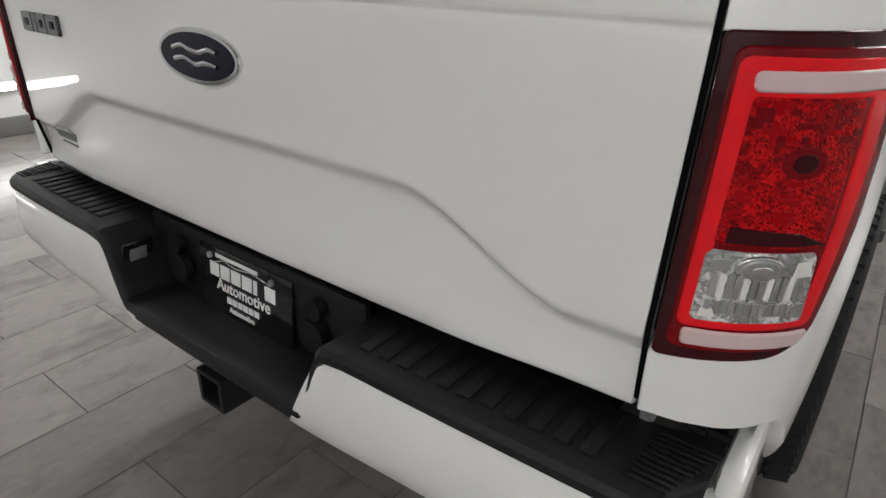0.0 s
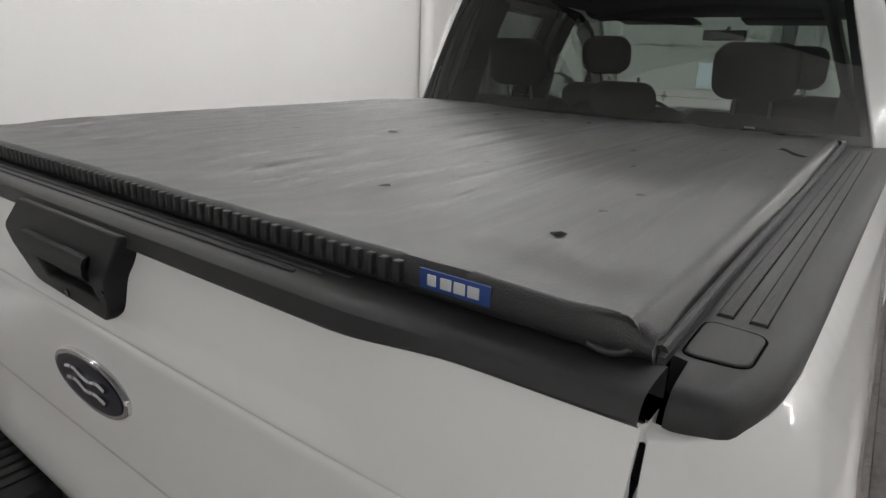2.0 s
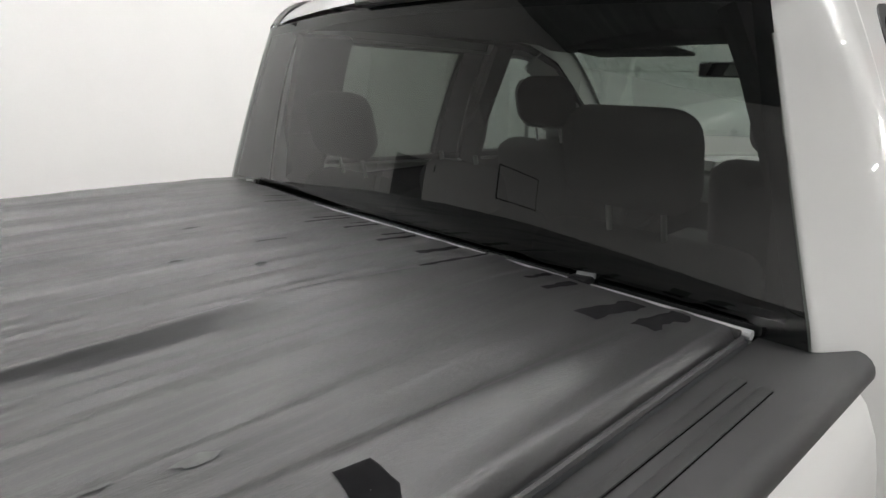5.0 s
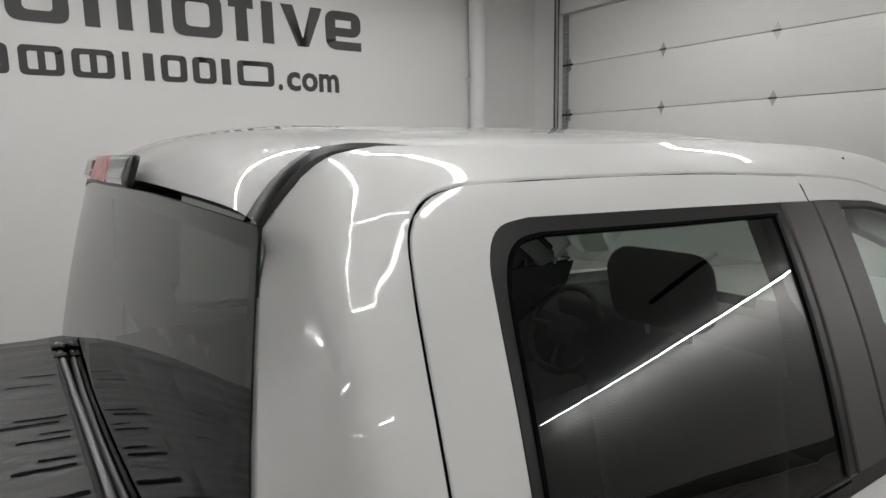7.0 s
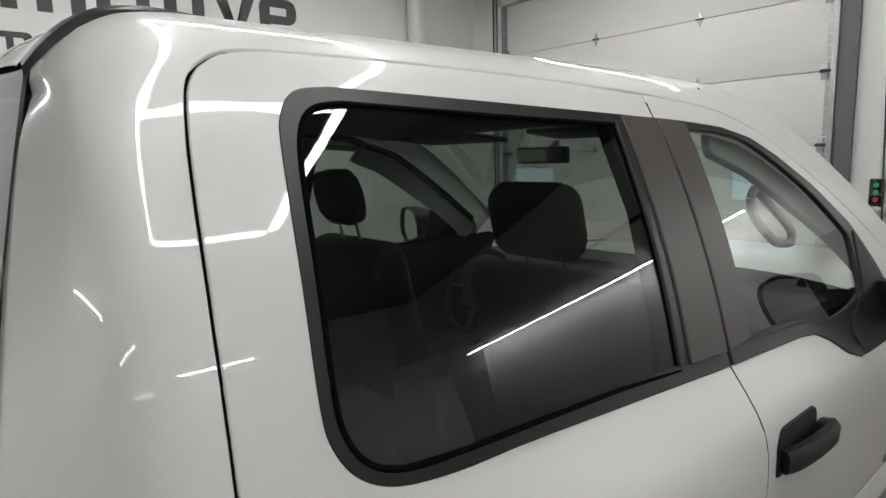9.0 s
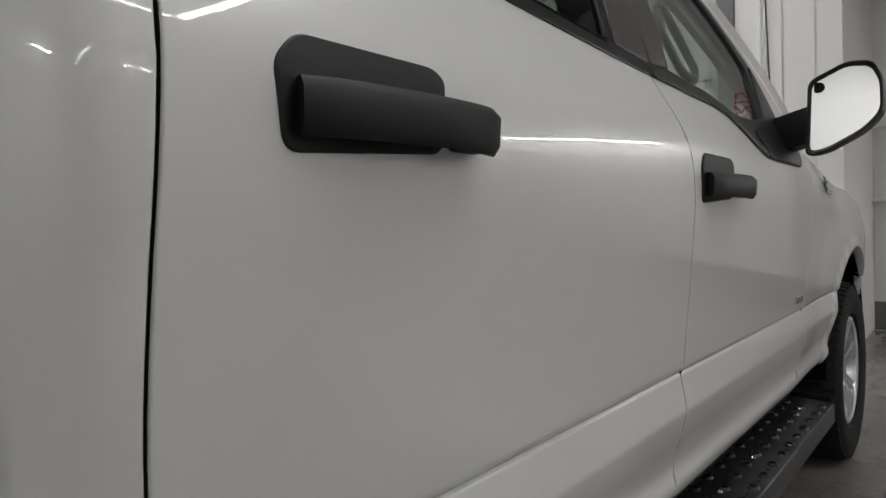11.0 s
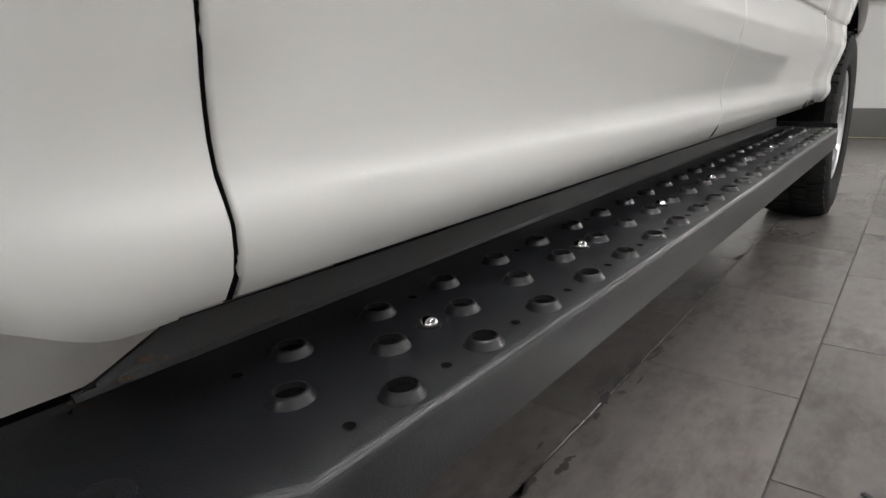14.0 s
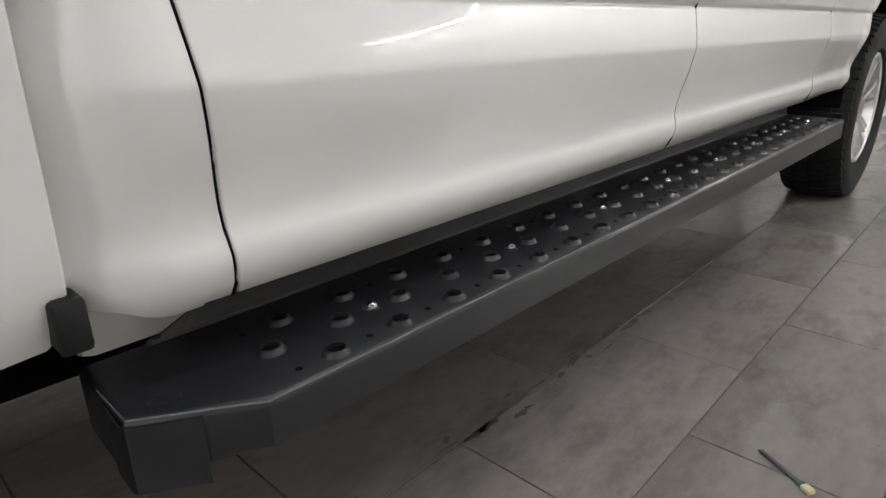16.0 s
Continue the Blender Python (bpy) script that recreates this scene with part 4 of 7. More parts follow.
em = raw("oval_emblem", [(x + 0.005, y, z + 1.175) for x, y, z in oval(0.1145, 0.046, -0.084, -0.094)[0]], oval(0.1145, 0.046, 0, 0)[1], CHROME, tailgate, "oval emblem with a chrome rim and navy field")
raw("field", [(x + 0.005, y, z + 1.175) for x, y, z in oval(0.1055, 0.0385, -0.092, -0.0955)[0]], oval(0.1, 0.04, 0, 0)[1], NAVY, em, "dark navy enamel field")
for pts in ([(-0.062, 0.010), (-0.035, 0.016), (-0.010, 0.010), (0.015, 0.008), (0.04, 0.014), (0.062, 0.010)], [(-0.060, -0.008), (-0.030, -0.004), (0.0, -0.012), (0.03, -0.008), (0.060, -0.012)]):
    line = curve_through([(x + 0.005, -0.0965, 1.175 + z) for x, z in pts], 5)
    raw("stroke", *sweep(line, ring(0.0042, 6)), CHROME, em, "plain chrome wave")

# four plain chrome blocks for the model badge
bx = -0.690
for wd, cut in ((0.052, 1), (0.016, 0), (0.044, 1), (0.050, 1)):
    out = rounded([(bx, 1.166), (bx + wd, 1.166), (bx + wd, 1.204), (bx, 1.204)], 0.004)
    hole = [rounded([(bx + 0.013, 1.176), (bx + wd - 0.012, 1.176), (bx + wd - 0.012, 1.193), (bx + 0.013, 1.193)], 0.003)] if cut else []
    panel("badge_block", lambda u, s: (u, gate_y(u, s) - 0.008, s), out, BADGE, tailgate, holes=hole, step=0.02, depth=0.008, roll=0.0015, label="chrome badge block")
    panel("badge_shadow", lambda u, s: (u, gate_y(u, s) - 0.003, s), [(p[0] - 0.003, p[1] - 0.003) for p in out], GLOSS_BLACK, tailgate, step=0.02, depth=0.004, roll=0.001)
    bx += wd + 0.007
for a, b, c, d in ((-0.72, 0.908, -0.615, 0.925), (-0.70, 0.896, -0.61, 0.901)):
    panel("decal_bar", lambda u, s: (u, gate_y(u, s) - 0.0012, s), [(a, b), (c, b), (c, d), (a, d)], STICKER, tailgate, step=0.03, depth=0.001, roll=0.0003, label="small grey dealer decal")
for line in ([(-0.715, 0.928), (-0.69, 0.938), (-0.675, 0.945), (-0.655, 0.936), (-0.62, 0.926)],):
    raw("decal_line", *sweep([(x, gate_y(x, z) - 0.001, z) for x, z in line], ring(0.0013, 4)), STICKER, tailgate)


# ---------------- bed sides, rail caps, tail lamps ----------------
ARCH = [(1.10 + 0.475 * math.cos(a), 0.42 + 0.475 * math.sin(a)) for a in [math.pi * (1 - i / 20) - 0.0 for i in range(21)]]
ARCH = [(u, max(s, 0.56)) for u, s in ARCH]
for sd in (1, -1):
    out = rounded([(-0.125, 0.848), (-0.02, 0.838), (0.055, 0.832), (0.085, 0.80), (0.15, 0.71), (0.30, 0.56)], [0.004, 0.02, 0.02, 0.03, 0.03, 0.02]) + ARCH + [(1.60, 0.532), (1.80, 0.528), (1.850, 0.534), (1.868, 0.556), (1.868, 1.412), (-0.125, 1.412), (-0.125, 1.279), (0.075, 1.283), (0.072, 1.10), (0.045, 0.96), (0.01, 0.937), (-0.125, 0.930)]
    panel("bed_side", bed, out, PAINT, truck, step=0.045, side=sd, depth=0.03)
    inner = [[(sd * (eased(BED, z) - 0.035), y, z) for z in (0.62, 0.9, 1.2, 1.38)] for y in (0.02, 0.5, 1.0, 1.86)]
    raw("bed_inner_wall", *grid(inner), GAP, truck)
    # tail lamp
    lamp = panel("tail_lamp", bed, rounded([(-0.122, 0.934), (0.0, 0.941), (0.036, 0.964), (0.062, 1.10), (0.071, 1.279), (-0.122, 1.275)], [0.006, 0.02, 0.02, 0.02, 0.008, 0.004]), RED_DARK, truck, step=0.02, side=sd, depth=0.03, lift=0.004,
                 label="red and clear tail lamp with smoked border")
    panel("outer_band", bed, rounded([(-0.112, 0.951), (0.0, 0.954), (0.030, 0.974), (0.052, 1.10), (0.060, 1.264), (-0.110, 1.263)], 0.010), RED_DEEP, lamp, step=0.02, side=sd, depth=0.004, lift=0.007, label="red lens")
    panel("light_guide", bed, rounded([(-0.108, 0.980), (0.022, 0.984), (0.036, 1.10), (0.048, 1.255), (-0.106, 1.256)], 0.01), RED_BRIGHT, lamp, step=0.02, side=sd, depth=0.004, lift=0.009,
          holes=[rounded([(-0.098, 0.986), (0.012, 0.989), (0.020, 1.10), (0.026, 1.225), (-0.092, 1.224)], 0.006)], label="bright red light guide")
    cham = panel("stop_chamber", bed, rounded([(-0.094, 1.078), (0.010, 1.078), (0.016, 1.222), (-0.090, 1.222)], 0.008), RED_FACET, lamp, step=0.02, side=sd, depth=0.004, lift=0.0095, label="deep red faceted reflector")
    rq = random.Random(7)
    for j in range(14):
        for k in range(6):
            u, s = -0.086 + j * 0.0070, 1.184 + k * 0.0061
            panel("reflector_cell", bed, [(u, s), (u + 0.0064, s), (u + 0.0062, s + 0.0056), (u + 0.0002, s + 0.0056)], (RED_DEEP, RED, RED_FACET, RED_FACET)[rq.randrange(4)], cham, step=0.04, side=sd, depth=0.003, lift=0.011 + rq.random() * 0.002, roll=0.0012)
    for j in range(8):
        z = 1.099 + j * 0.0062
        panel("rib", bed, [(-0.088, z), (0.008, z), (0.008, z + 0.0044), (-0.088, z + 0.0044)], RED if j % 3 else RED_FACET, cham, step=0.04, side=sd, depth=0.003, lift=0.0105, roll=0.0015)
    for rad_, mt, up_ in ((1.0, RED_DEEP, 0.0105), (0.55, RED_DARK, 0.0115)):
        panel("bulb_dome", bed, [(-0.034 + 0.020 * rad_ * math.cos(a * math.pi / 8), 1.164 + 0.015 * rad_ * math.sin(a * math.pi / 8)) for a in range(16)], mt, cham, step=0.01, side=sd, depth=0.003, lift=up_)
    panel("prism_wedge", bed, [(-0.086, 1.081), (0.010, 1.080), (-0.02, 1.092), (-0.084, 1.097)], RED_DARK, cham, step=0.03, side=sd, depth=0.003, lift=0.0115, roll=0.001)
    panel("white_bar", bed, rounded([(-0.090, 1.230), (0.052, 1.232), (0.054, 1.245), (-0.091, 1.243)], 0.004), PINK_BAR, lamp, step=0.02, side=sd, depth=0.004, lift=0.012, label="frosted white reflector bar")
    panel("white_bar", bed, rounded([(-0.100, 0.959), (0.012, 0.961), (0.022, 0.975), (-0.101, 0.974)], 0.003), PINK_BAR, lamp, step=0.02, side=sd, depth=0.004, lift=0.012, label="frosted white reflector bar")
    rev = panel("reversing_lens", bed, rounded([(-0.098, 0.991), (0.008, 0.993), (0.004, 1.068), (-0.097, 1.068)], 0.005), CLEAR_FACET, lamp, step=0.015, side=sd, depth=0.006, lift=0.011, label="clear ribbed reversing lens")
    for j in range(13):
        u = -0.090 + j * 0.0070
        panel("rib", bed, [(u, 1.022), (u + 0.0042, 1.020), (u + 0.0050, 1.046), (u + 0.0008, 1.048)], (CHROME, SIGN_WHITE, STEEL)[j % 3], rev, step=0.04, side=sd, depth=0.002, lift=0.0145, roll=0.0008)
        panel("rib", bed, [(u, 1.002), (u + 0.0045, 1.002), (u + 0.0045, 1.016), (u, 1.016)], (STEEL, CHROME)[j % 2], rev, step=0.04, side=sd, depth=0.002, lift=0.0140, roll=0.0008)
    for j, (u0, s0, w0, h0) in enumerate(((-0.094, 1.050, 0.018, 0.014), (-0.018, 1.046, 0.018, 0.018), (-0.012, 1.000, 0.016, 0.016), (-0.020, 1.024, 0.020, 0.016), (-0.094, 0.996, 0.014, 0.010))):
        panel("facet", bed, [(u0, s0), (u0 + w0, s0 + 0.002), (u0 + w0 * 0.8, s0 + h0), (u0 + 0.002, s0 + h0 * 0.9)], (STEEL, SIGN_WHITE, CHROME)[j % 3], rev, step=0.04, side=sd, depth=0.002, lift=0.0145, roll=0.0008)
    for rad_, mt, up_ in ((1.0, CHROME, 0.0145), (0.75, STEEL, 0.017), (0.35, CHROME, 0.019)):
        panel("bulb", bed, [(-0.050 + 0.020 * rad_ * math.cos(a * math.pi / 8), 1.055 + 0.012 * rad_ * math.sin(a * math.pi / 8)) for a in range(16)], mt, rev, step=0.01, side=sd, depth=0.003, lift=up_, label="chrome bulb dome")

    # rail cap
    def cap_ring(d):
        o = [(0.836, -0.020), (0.850, -0.016), (0.862, -0.004), (0.872, 0.022), (0.883, 0.065), (0.889, 0.12), (0.893, 0.21), (0.902, 0.6), (0.912, 1.0), (0.925, 1.5), (0.934, 1.862)]
        edge = [(x - d * min(1.0, 0.15 + i * 0.22), y + d * max(0.0, 1 - i * 0.24)) for i, (x, y) in enumerate(o)]
        return [(0.802, 1.862), (0.802, 0.046), (0.816, 0.042), (0.818, -0.020 + d)] + curve_through(edge, 3)

    v, fa = [], []
    rings = ((0.004, 1.405), (0.0, 1.409), (0.0, 1.416), (0.002, 1.424), (0.007, 1.432), (0.014, 1.4375), (0.022, 1.440))
    for d, z in rings:
        v += [(sd * x, y, z) for x, y in cap_ring(d)]
    n = len(v) // len(rings)
    for r in range(len(rings) - 1):
        fa += [(r * n + i, r * n + (i + 1) % n, (r + 1) * n + (i + 1) % n, (r + 1) * n + i) for i in range(n)]
    fa.append(tuple(range((len(rings) - 1) * n, len(rings) * n)))
    rc = raw("rail_cap", v, fa, CAP_PLASTIC, truck, "black plastic bed rail cap", sharp=28)
    for x0, x1 in ((0.812, 0.825), (0.841, 0.855)):
        bmr = blk((min(sd * x0, sd * x1), 0.158, 1.4390), (max(sd * x0, sd * x1), 1.66, 1.4432), 0.0010)
        for vt in bmr.verts:
            vt.co.x += sd * 0.012 * max(0.0, vt.co.y - 0.2)
        part("rib", bmr, CAP_PLASTIC, rc)
        for xe in (x0, x1):
            raw("groove", *sweep([(sd * (xe + 0.012 * max(0.0, y - 0.2)), y, 1.4399) for y in (0.157, 0.2, 1.66)], ring(0.0014, 4)), GAP, rc)
    sp = rounded([(0.808, 0.052), (0.858, 0.058), (0.860, 0.132), (0.808, 0.136)], 0.014)
    vv = [(sd * x, y, 1.4395) for x, y in sp] + [(sd * x, y, 1.4415) for x, y in sp] + [(sd * (0.833 + (x - 0.833) * 0.95), 0.094 + (y - 0.094) * 0.96, 1.4422) for x, y in sp]
    k = len(sp)
    fa = [(r * k + i, r * k + (i + 1) % k, (r + 1) * k + (i + 1) % k, (r + 1) * k + i) for r in range(2) for i in range(k)] + [tuple(range(2 * k, 3 * k))]
    raw("stake_pocket_plug", vv, fa, CAP_PLASTIC, rc, "square stake pocket plug", sharp=20)
    ln = [(sd * (0.833 + (x - 0.833) * 1.06), 0.094 + (y - 0.094) * 1.05, 1.4398) for x, y in sp]
    raw("plug_seam", *sweep(ln, ring(0.0014, 4), closed=True), GAP, rc)

part("bed_floor", blk((-0.9, 0.03, 0.78), (0.9, 1.85, 0.84)), GAP, truck)
part("bed_bulkhead", blk((-0.84, 1.785, 0.8), (0.84, 1.797, 1.415), 0.004), PAINT, truck, "white bed front panel top edge")

# ---------------- rear bumper ----------------


def bump_y(x):
    a = abs(x)
    return -0.168 + 0.016 * (a / 0.8) ** 2 + 0.09 * smooth((a - 0.835) / 0.10) ** 1.5


NOTCH = [(0.0, 0.625), (0.285, 0.625), (0.30, 0.640), (0.335, 0.755), (0.35, 0.772), (0.40, 0.778), (0.95, 0.778)]


def notch_top(x):
    return lerp_table(NOTCH, abs(x))


def wing_rows(sd, n=64):
    """The white bumper skin on one side of the notch; its inner end leans with the notch."""
    rows = []
    for i in range(n + 1):
        f = i / n
        xr = 0.30 + 0.625 * f
        zt = min(0.762, notch_top(max(xr, 0.345)) - 0.016)
        zb = 0.585 + 0.03 * smooth((xr - 0.55) / 0.4) - 0.012 * (1 - smooth((xr - 0.3) / 0.3))
        row = []
        for dy, z in ((0.04, zb - 0.004), (0.012, zb), (-0.002, zb + 0.018), (-0.008, zb + (zt - zb) * 0.35), (-0.007, zb + (zt - zb) * 0.6), (-0.002, zt - 0.012), (0.006, zt - 0.002), (0.03, zt)):
            xin = 0.262 + 0.485 * (min(z, 0.745) - 0.601)
            xin += 0.022 if sd < 0 else 0.0
            x = xin + (0.925 - xin) * f
            row.append((x, bump_y(x) + dy, z))
        rows.append(row)
    first, last = rows[0], rows[-1]
    rows = [[(x - 0.001, y + 0.016, z) for x, y, z in first]] + rows + [[(x + 0.012, y + 0.05, z) for x, y, z in last], [(x + 0.016, y + 0.14, z) for x, y, z in last], [(x + 0.016, y + 0.34, z) for x, y, z in last]]
    return [[(sd * x, y, z) for x, y, z in r] for r in (rows if sd > 0 else rows[::-1])]


bump = raw("rear_bumper", *grid(wing_rows(1)), PAINT, truck, "white rear bumper with black step pad", sharp=40)
raw("bumper_wing", *grid(wing_rows(-1)), PAINT, bump, sharp=40)
rows = []
for i in range(41):
    x = -0.37 + 0.74 * i / 40
    y = bump_y(x) + 0.006
    zt = notch_top(x)
    zb = 0.583 - 0.012 * (1 - smooth((abs(x) - 0.3) / 0.3))
    rows.append([(x, y + 0.05, zb - 0.004), (x, y + 0.010, zb), (x, y, zb + 0.014), (x, y, zt - 0.03), (x, y + 0.004, zt - 0.012), (x, y + 0.03, zt)])
raw("notch_apron", *grid(rows), BLACK_PLASTIC, bump, "black middle of the bumper under the notch", sharp=40)

# black step pad following the notch
rows = []
for i in range(161):
    x = -0.906 + 1.812 * i / 160
    a = abs(x)
    zt = notch_top(x) + 0.012
    y = bump_y(x)
    yb = -0.015 + 0.02 * smooth((a - 0.82) / 0.08)
    if a < 0.335:
        yb = -0.045
    rows.append([(x, y + 0.03, zt - 0.05), (x, y + 0.001, zt - 0.032), (x, y - 0.006, zt - 0.026), (x, y - 0.007, zt - 0.012), (x, y - 0.001, zt - 0.002), (x, y + 0.010, zt + 0.001), (x, y + 0.03, zt), (x, y + 0.06, zt), (x, yb - 0.002, zt), (x, yb, zt - 0.03)])
pad = raw("step_pad", *grid(rows), BLACK_PLASTIC, bump, "black ribbed rubber step pad", sharp=30)
for sd in (1, -1):
    for j in range(11):
        x = 0.405 + j * 0.036
        y = bump_y(x)
        lo, hi = sorted((sd * x, sd * (x + 0.021)))
        part("tread_rib", blk((lo, y + 0.028, 0.788), (hi, -0.03, 0.7945), 0.002), BLACK_PLASTIC, pad)
    for j in range(10):
        y = -0.128 + j * 0.0105
        lo, hi = sorted((sd * (0.824 + 0.0005 * j), sd * (0.872 + 0.004 * j)))
        part("tread_rib", blk((lo, y, 0.789), (hi, y + 0.005, 0.7945), 0.001), BLACK_PLASTIC, pad)
    lo, hi = sorted((sd * 0.909, sd * 0.9405))
    part("end_cap", blk((lo, -0.062, 0.66), (hi, 0.24, 0.796), 0.012), PAINT, bump, "white bumper end behind the pad")
    part("bracket", blk((min(sd * 0.80, sd * 0.815), -0.02, 0.775), (max(sd * 0.80, sd * 0.815), 0.03, 0.835), 0.003), STEEL, bump, "grey mounting bracket")
    # lamp window in the notch side wall
    q = Matrix.Translation((sd * 0.322, -0.108, 0.715)) @ Matrix.Rotation(sd * radians(-16), 4, "Y")
    part("lamp_surround", moved(blk((-0.008, -0.036, -0.036), (0.006, 0.036, 0.036), 0.006), q), GLOSS_BLACK, bump)
    part("number_plate_lamp", moved(blk((-0.012, -0.020, -0.022), (0.009, 0.020, 0.022), 0.003), q), LENS_CLEAR, bump, "small clear number plate lamp")
    part("tow_plug_cap", rod((sd * 0.215, -0.055, 0.700), (sd * 0.215, -0.075, 0.700), 0.032, 20), BLACK_PLASTIC, bump, "round black socket cap")
    part("tow_plug_cap", rod((sd * 0.222, -0.055, 0.755), (sd * 0.222, -0.072, 0.755), 0.021, 18), BLACK_PLASTIC, bump)
part("notch_back", blk((-0.335, -0.05, 0.62), (0.335, -0.035, 0.80), 0.004), BLACK_PLASTIC, bump)
plate = part("licence_plate", moved(blk((-0.150, -0.003, -0.076), (0.150, 0.003, 0.076), 0.003), Matrix.Translation((0.0, -0.058, 0.705)) @ Matrix.Rotation(radians(-6), 4, "X")), GLOSS_BLACK, bump, "black dealer plate with white print")
pm = Matrix.Translation((0.0, -0.0625, 0.705)) @ Matrix.Rotation(radians(84), 4, "X")
for x0, z0, x1, z1 in [(-0.088, 0.058, 0.05, 0.066)] + [(-0.108 + i * 0.036, 0.014, -0.108 + i * 0.036 + (0.012 if i == 4 else 0.031), 0.044) for i in range(6)] + [(-0.052 + i * 0.018, -0.036, -0.052 + i * 0.018 + 0.015, -0.022) for i in range(6)]:
    part("print_bar", moved(blk((x0, z0, 0), (x1, z1, 0.0012)), pm), PRINT_WHITE, plate)
for text, size, x0, z0 in (("Automotive", 0.036, -0.085, -0.012), ("Automotive", 0.017, -0.044, -0.054)):
    bm, w = letters(text, size, 0.0006, 0.0006)
    part("print_word", moved(bm, pm @ Matrix.Translation((x0, z0, 0.001))), PRINT_WHITE, plate, "white print")
for x0 in (-0.105, 0.095):
    part("screw", moved(rod((x0, 0.058, 0), (x0, 0.058, 0.006), 0.007, 10), pm), STEEL, plate)
raw("print_line", *sweep([pm @ Vector((x, z, 0.001)) for x, z in ((-0.09, 0.046), (-0.06, 0.056), (-0.02, 0.05), (0.03, 0.057), (0.08, 0.05), (0.10, 0.035))], ring(0.0008, 4)), PRINT_WHITE, plate)
hv, hf = [], []
for r, (w, y) in enumerate(((0.040, -0.165), (0.040, 0.25), (0.030, 0.25), (0.030, -0.165))):
    hv += [(-0.025 + sx * w, y, 0.525 + sz * w) for sx, sz in ((-1, -1), (1, -1), (1, 1), (-1, 1))]
for r in range(4):
    for i in range(4):
        hf.append((r * 4 + i, r * 4 + (i + 1) % 4, ((r + 1) % 4) * 4 + (i + 1) % 4, ((r + 1) % 4) * 4 + i))
raw("hitch_receiver", [(x + 0.025, y, z) for x, y, z in hv], hf, BLACK_PLASTIC, bump, "square black hitch receiver", sharp=20)
part("hitch_beam", rod((-0.55, 0.12, 0.56), (0.55, 0.12, 0.56), 0.03, 12), BLACK_PLASTIC, bump)
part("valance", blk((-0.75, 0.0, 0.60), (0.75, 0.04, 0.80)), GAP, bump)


# ---------------- cab ----------------
def stop(y):
    """How far up the side skin goes before the roof begins."""
    return eased([(1.79, 2.05), (2.2, 2.05), (2.9, 2.048), (3.1, 2.032), (3.3, 1.992), (3.45, 1.945), (3.6, 1.878), (3.85, 1.74), (4.25, 1.46), (4.4, 1.36)], y)


def roof_edge(y):
    """Where the roof meets the side skin: x and z."""
    x = cab(max(y, 1.99), stop(y))[0] + 0.018 * smooth((2.0 - y) / 0.09)
    z = (cab(max(y, 2.2), stop(y))[2] if y < 2.2 else cab(y, stop(y))[2]) - (dropped(y) if y < 2.2 else 0)
    return x, z


C_GAP = curve_through([(2.014, 0.545), (2.006, 0.62), (1.996, 0.70), (1.983, 0.80), (1.977, 0.86), (1.973, 1.0), (1.983, 1.2), (2.001, 1.45), (2.015, 1.70), (2.031, 1.86), (2.056, 1.925), (2.116, 1.957), (2.25, 1.962), (2.6, 1.957), (2.945, 1.937)], 5)
B_GAP = [(2.945, 1.937), (2.95, 1.88), (2.947, 1.42), (2.968, 1.36), (2.992, 1.27), (3.008, 1.15), (3.012, 1.0), (3.012, 0.545)]
A_TOP = curve_through([(2.951, 1.937), (3.18, 1.915), (3.32, 1.885), (3.44, 1.842), (3.60, 1.758), (3.82, 1.632), (4.02, 1.50), (4.085, 1.43)], 5)
BELT_R = [(2.945, 1.410), (2.60, 1.430)] + curve_through([(2.36, 1.442), (2.26, 1.446), (2.178, 1.458), (2.132, 1.481), (2.107, 1.517), (2.101, 1.563), (2.110, 1.68), (2.125, 1.82), (2.137, 1.872), (2.164, 1.901), (2.212, 1.909)], 4) + [(2.84, 1.888), (2.945, 1.884)]
BELT_F = [(2.953, 1.410), (3.28, 1.396), (3.36, 1.386), (3.42, 1.362), (3.50, 1.315), (3.57, 1.292), (3.66, 1.288), (3.95, 1.288), (4.02, 1.33)]
WIN_TOP_F = [(3.93, 1.46), (3.78, 1.605), (3.60, 1.722), (3.45, 1.80), (3.34, 1.845), (3.22, 1.868), (3.05, 1.880), (2.953, 1.884)]
GL_R = [(2.803, 1.870), (2.50, 1.878)] + curve_through([(2.222, 1.888), (2.184, 1.882), (2.159, 1.860), (2.143, 1.81), (2.128, 1.68), (2.118, 1.570), (2.123, 1.524), (2.145, 1.492), (2.190, 1.473), (2.28, 1.464)], 4) + [(2.60, 1.452), (2.778, 1.440)]
GL_F = rounded([(3.062, 1.868), (3.055, 1.442), (3.30, 1.428), (3.46, 1.395), (3.62, 1.40), (3.74, 1.42), (3.755, 1.575), (3.58, 1.705), (3.43, 1.79), (3.32, 1.842), (3.2, 1.862)], [0.006, 0.006, 0.05, 0.05, 0.05, 0.006, 0.03, 0.05, 0.05, 0.05, 0.05])

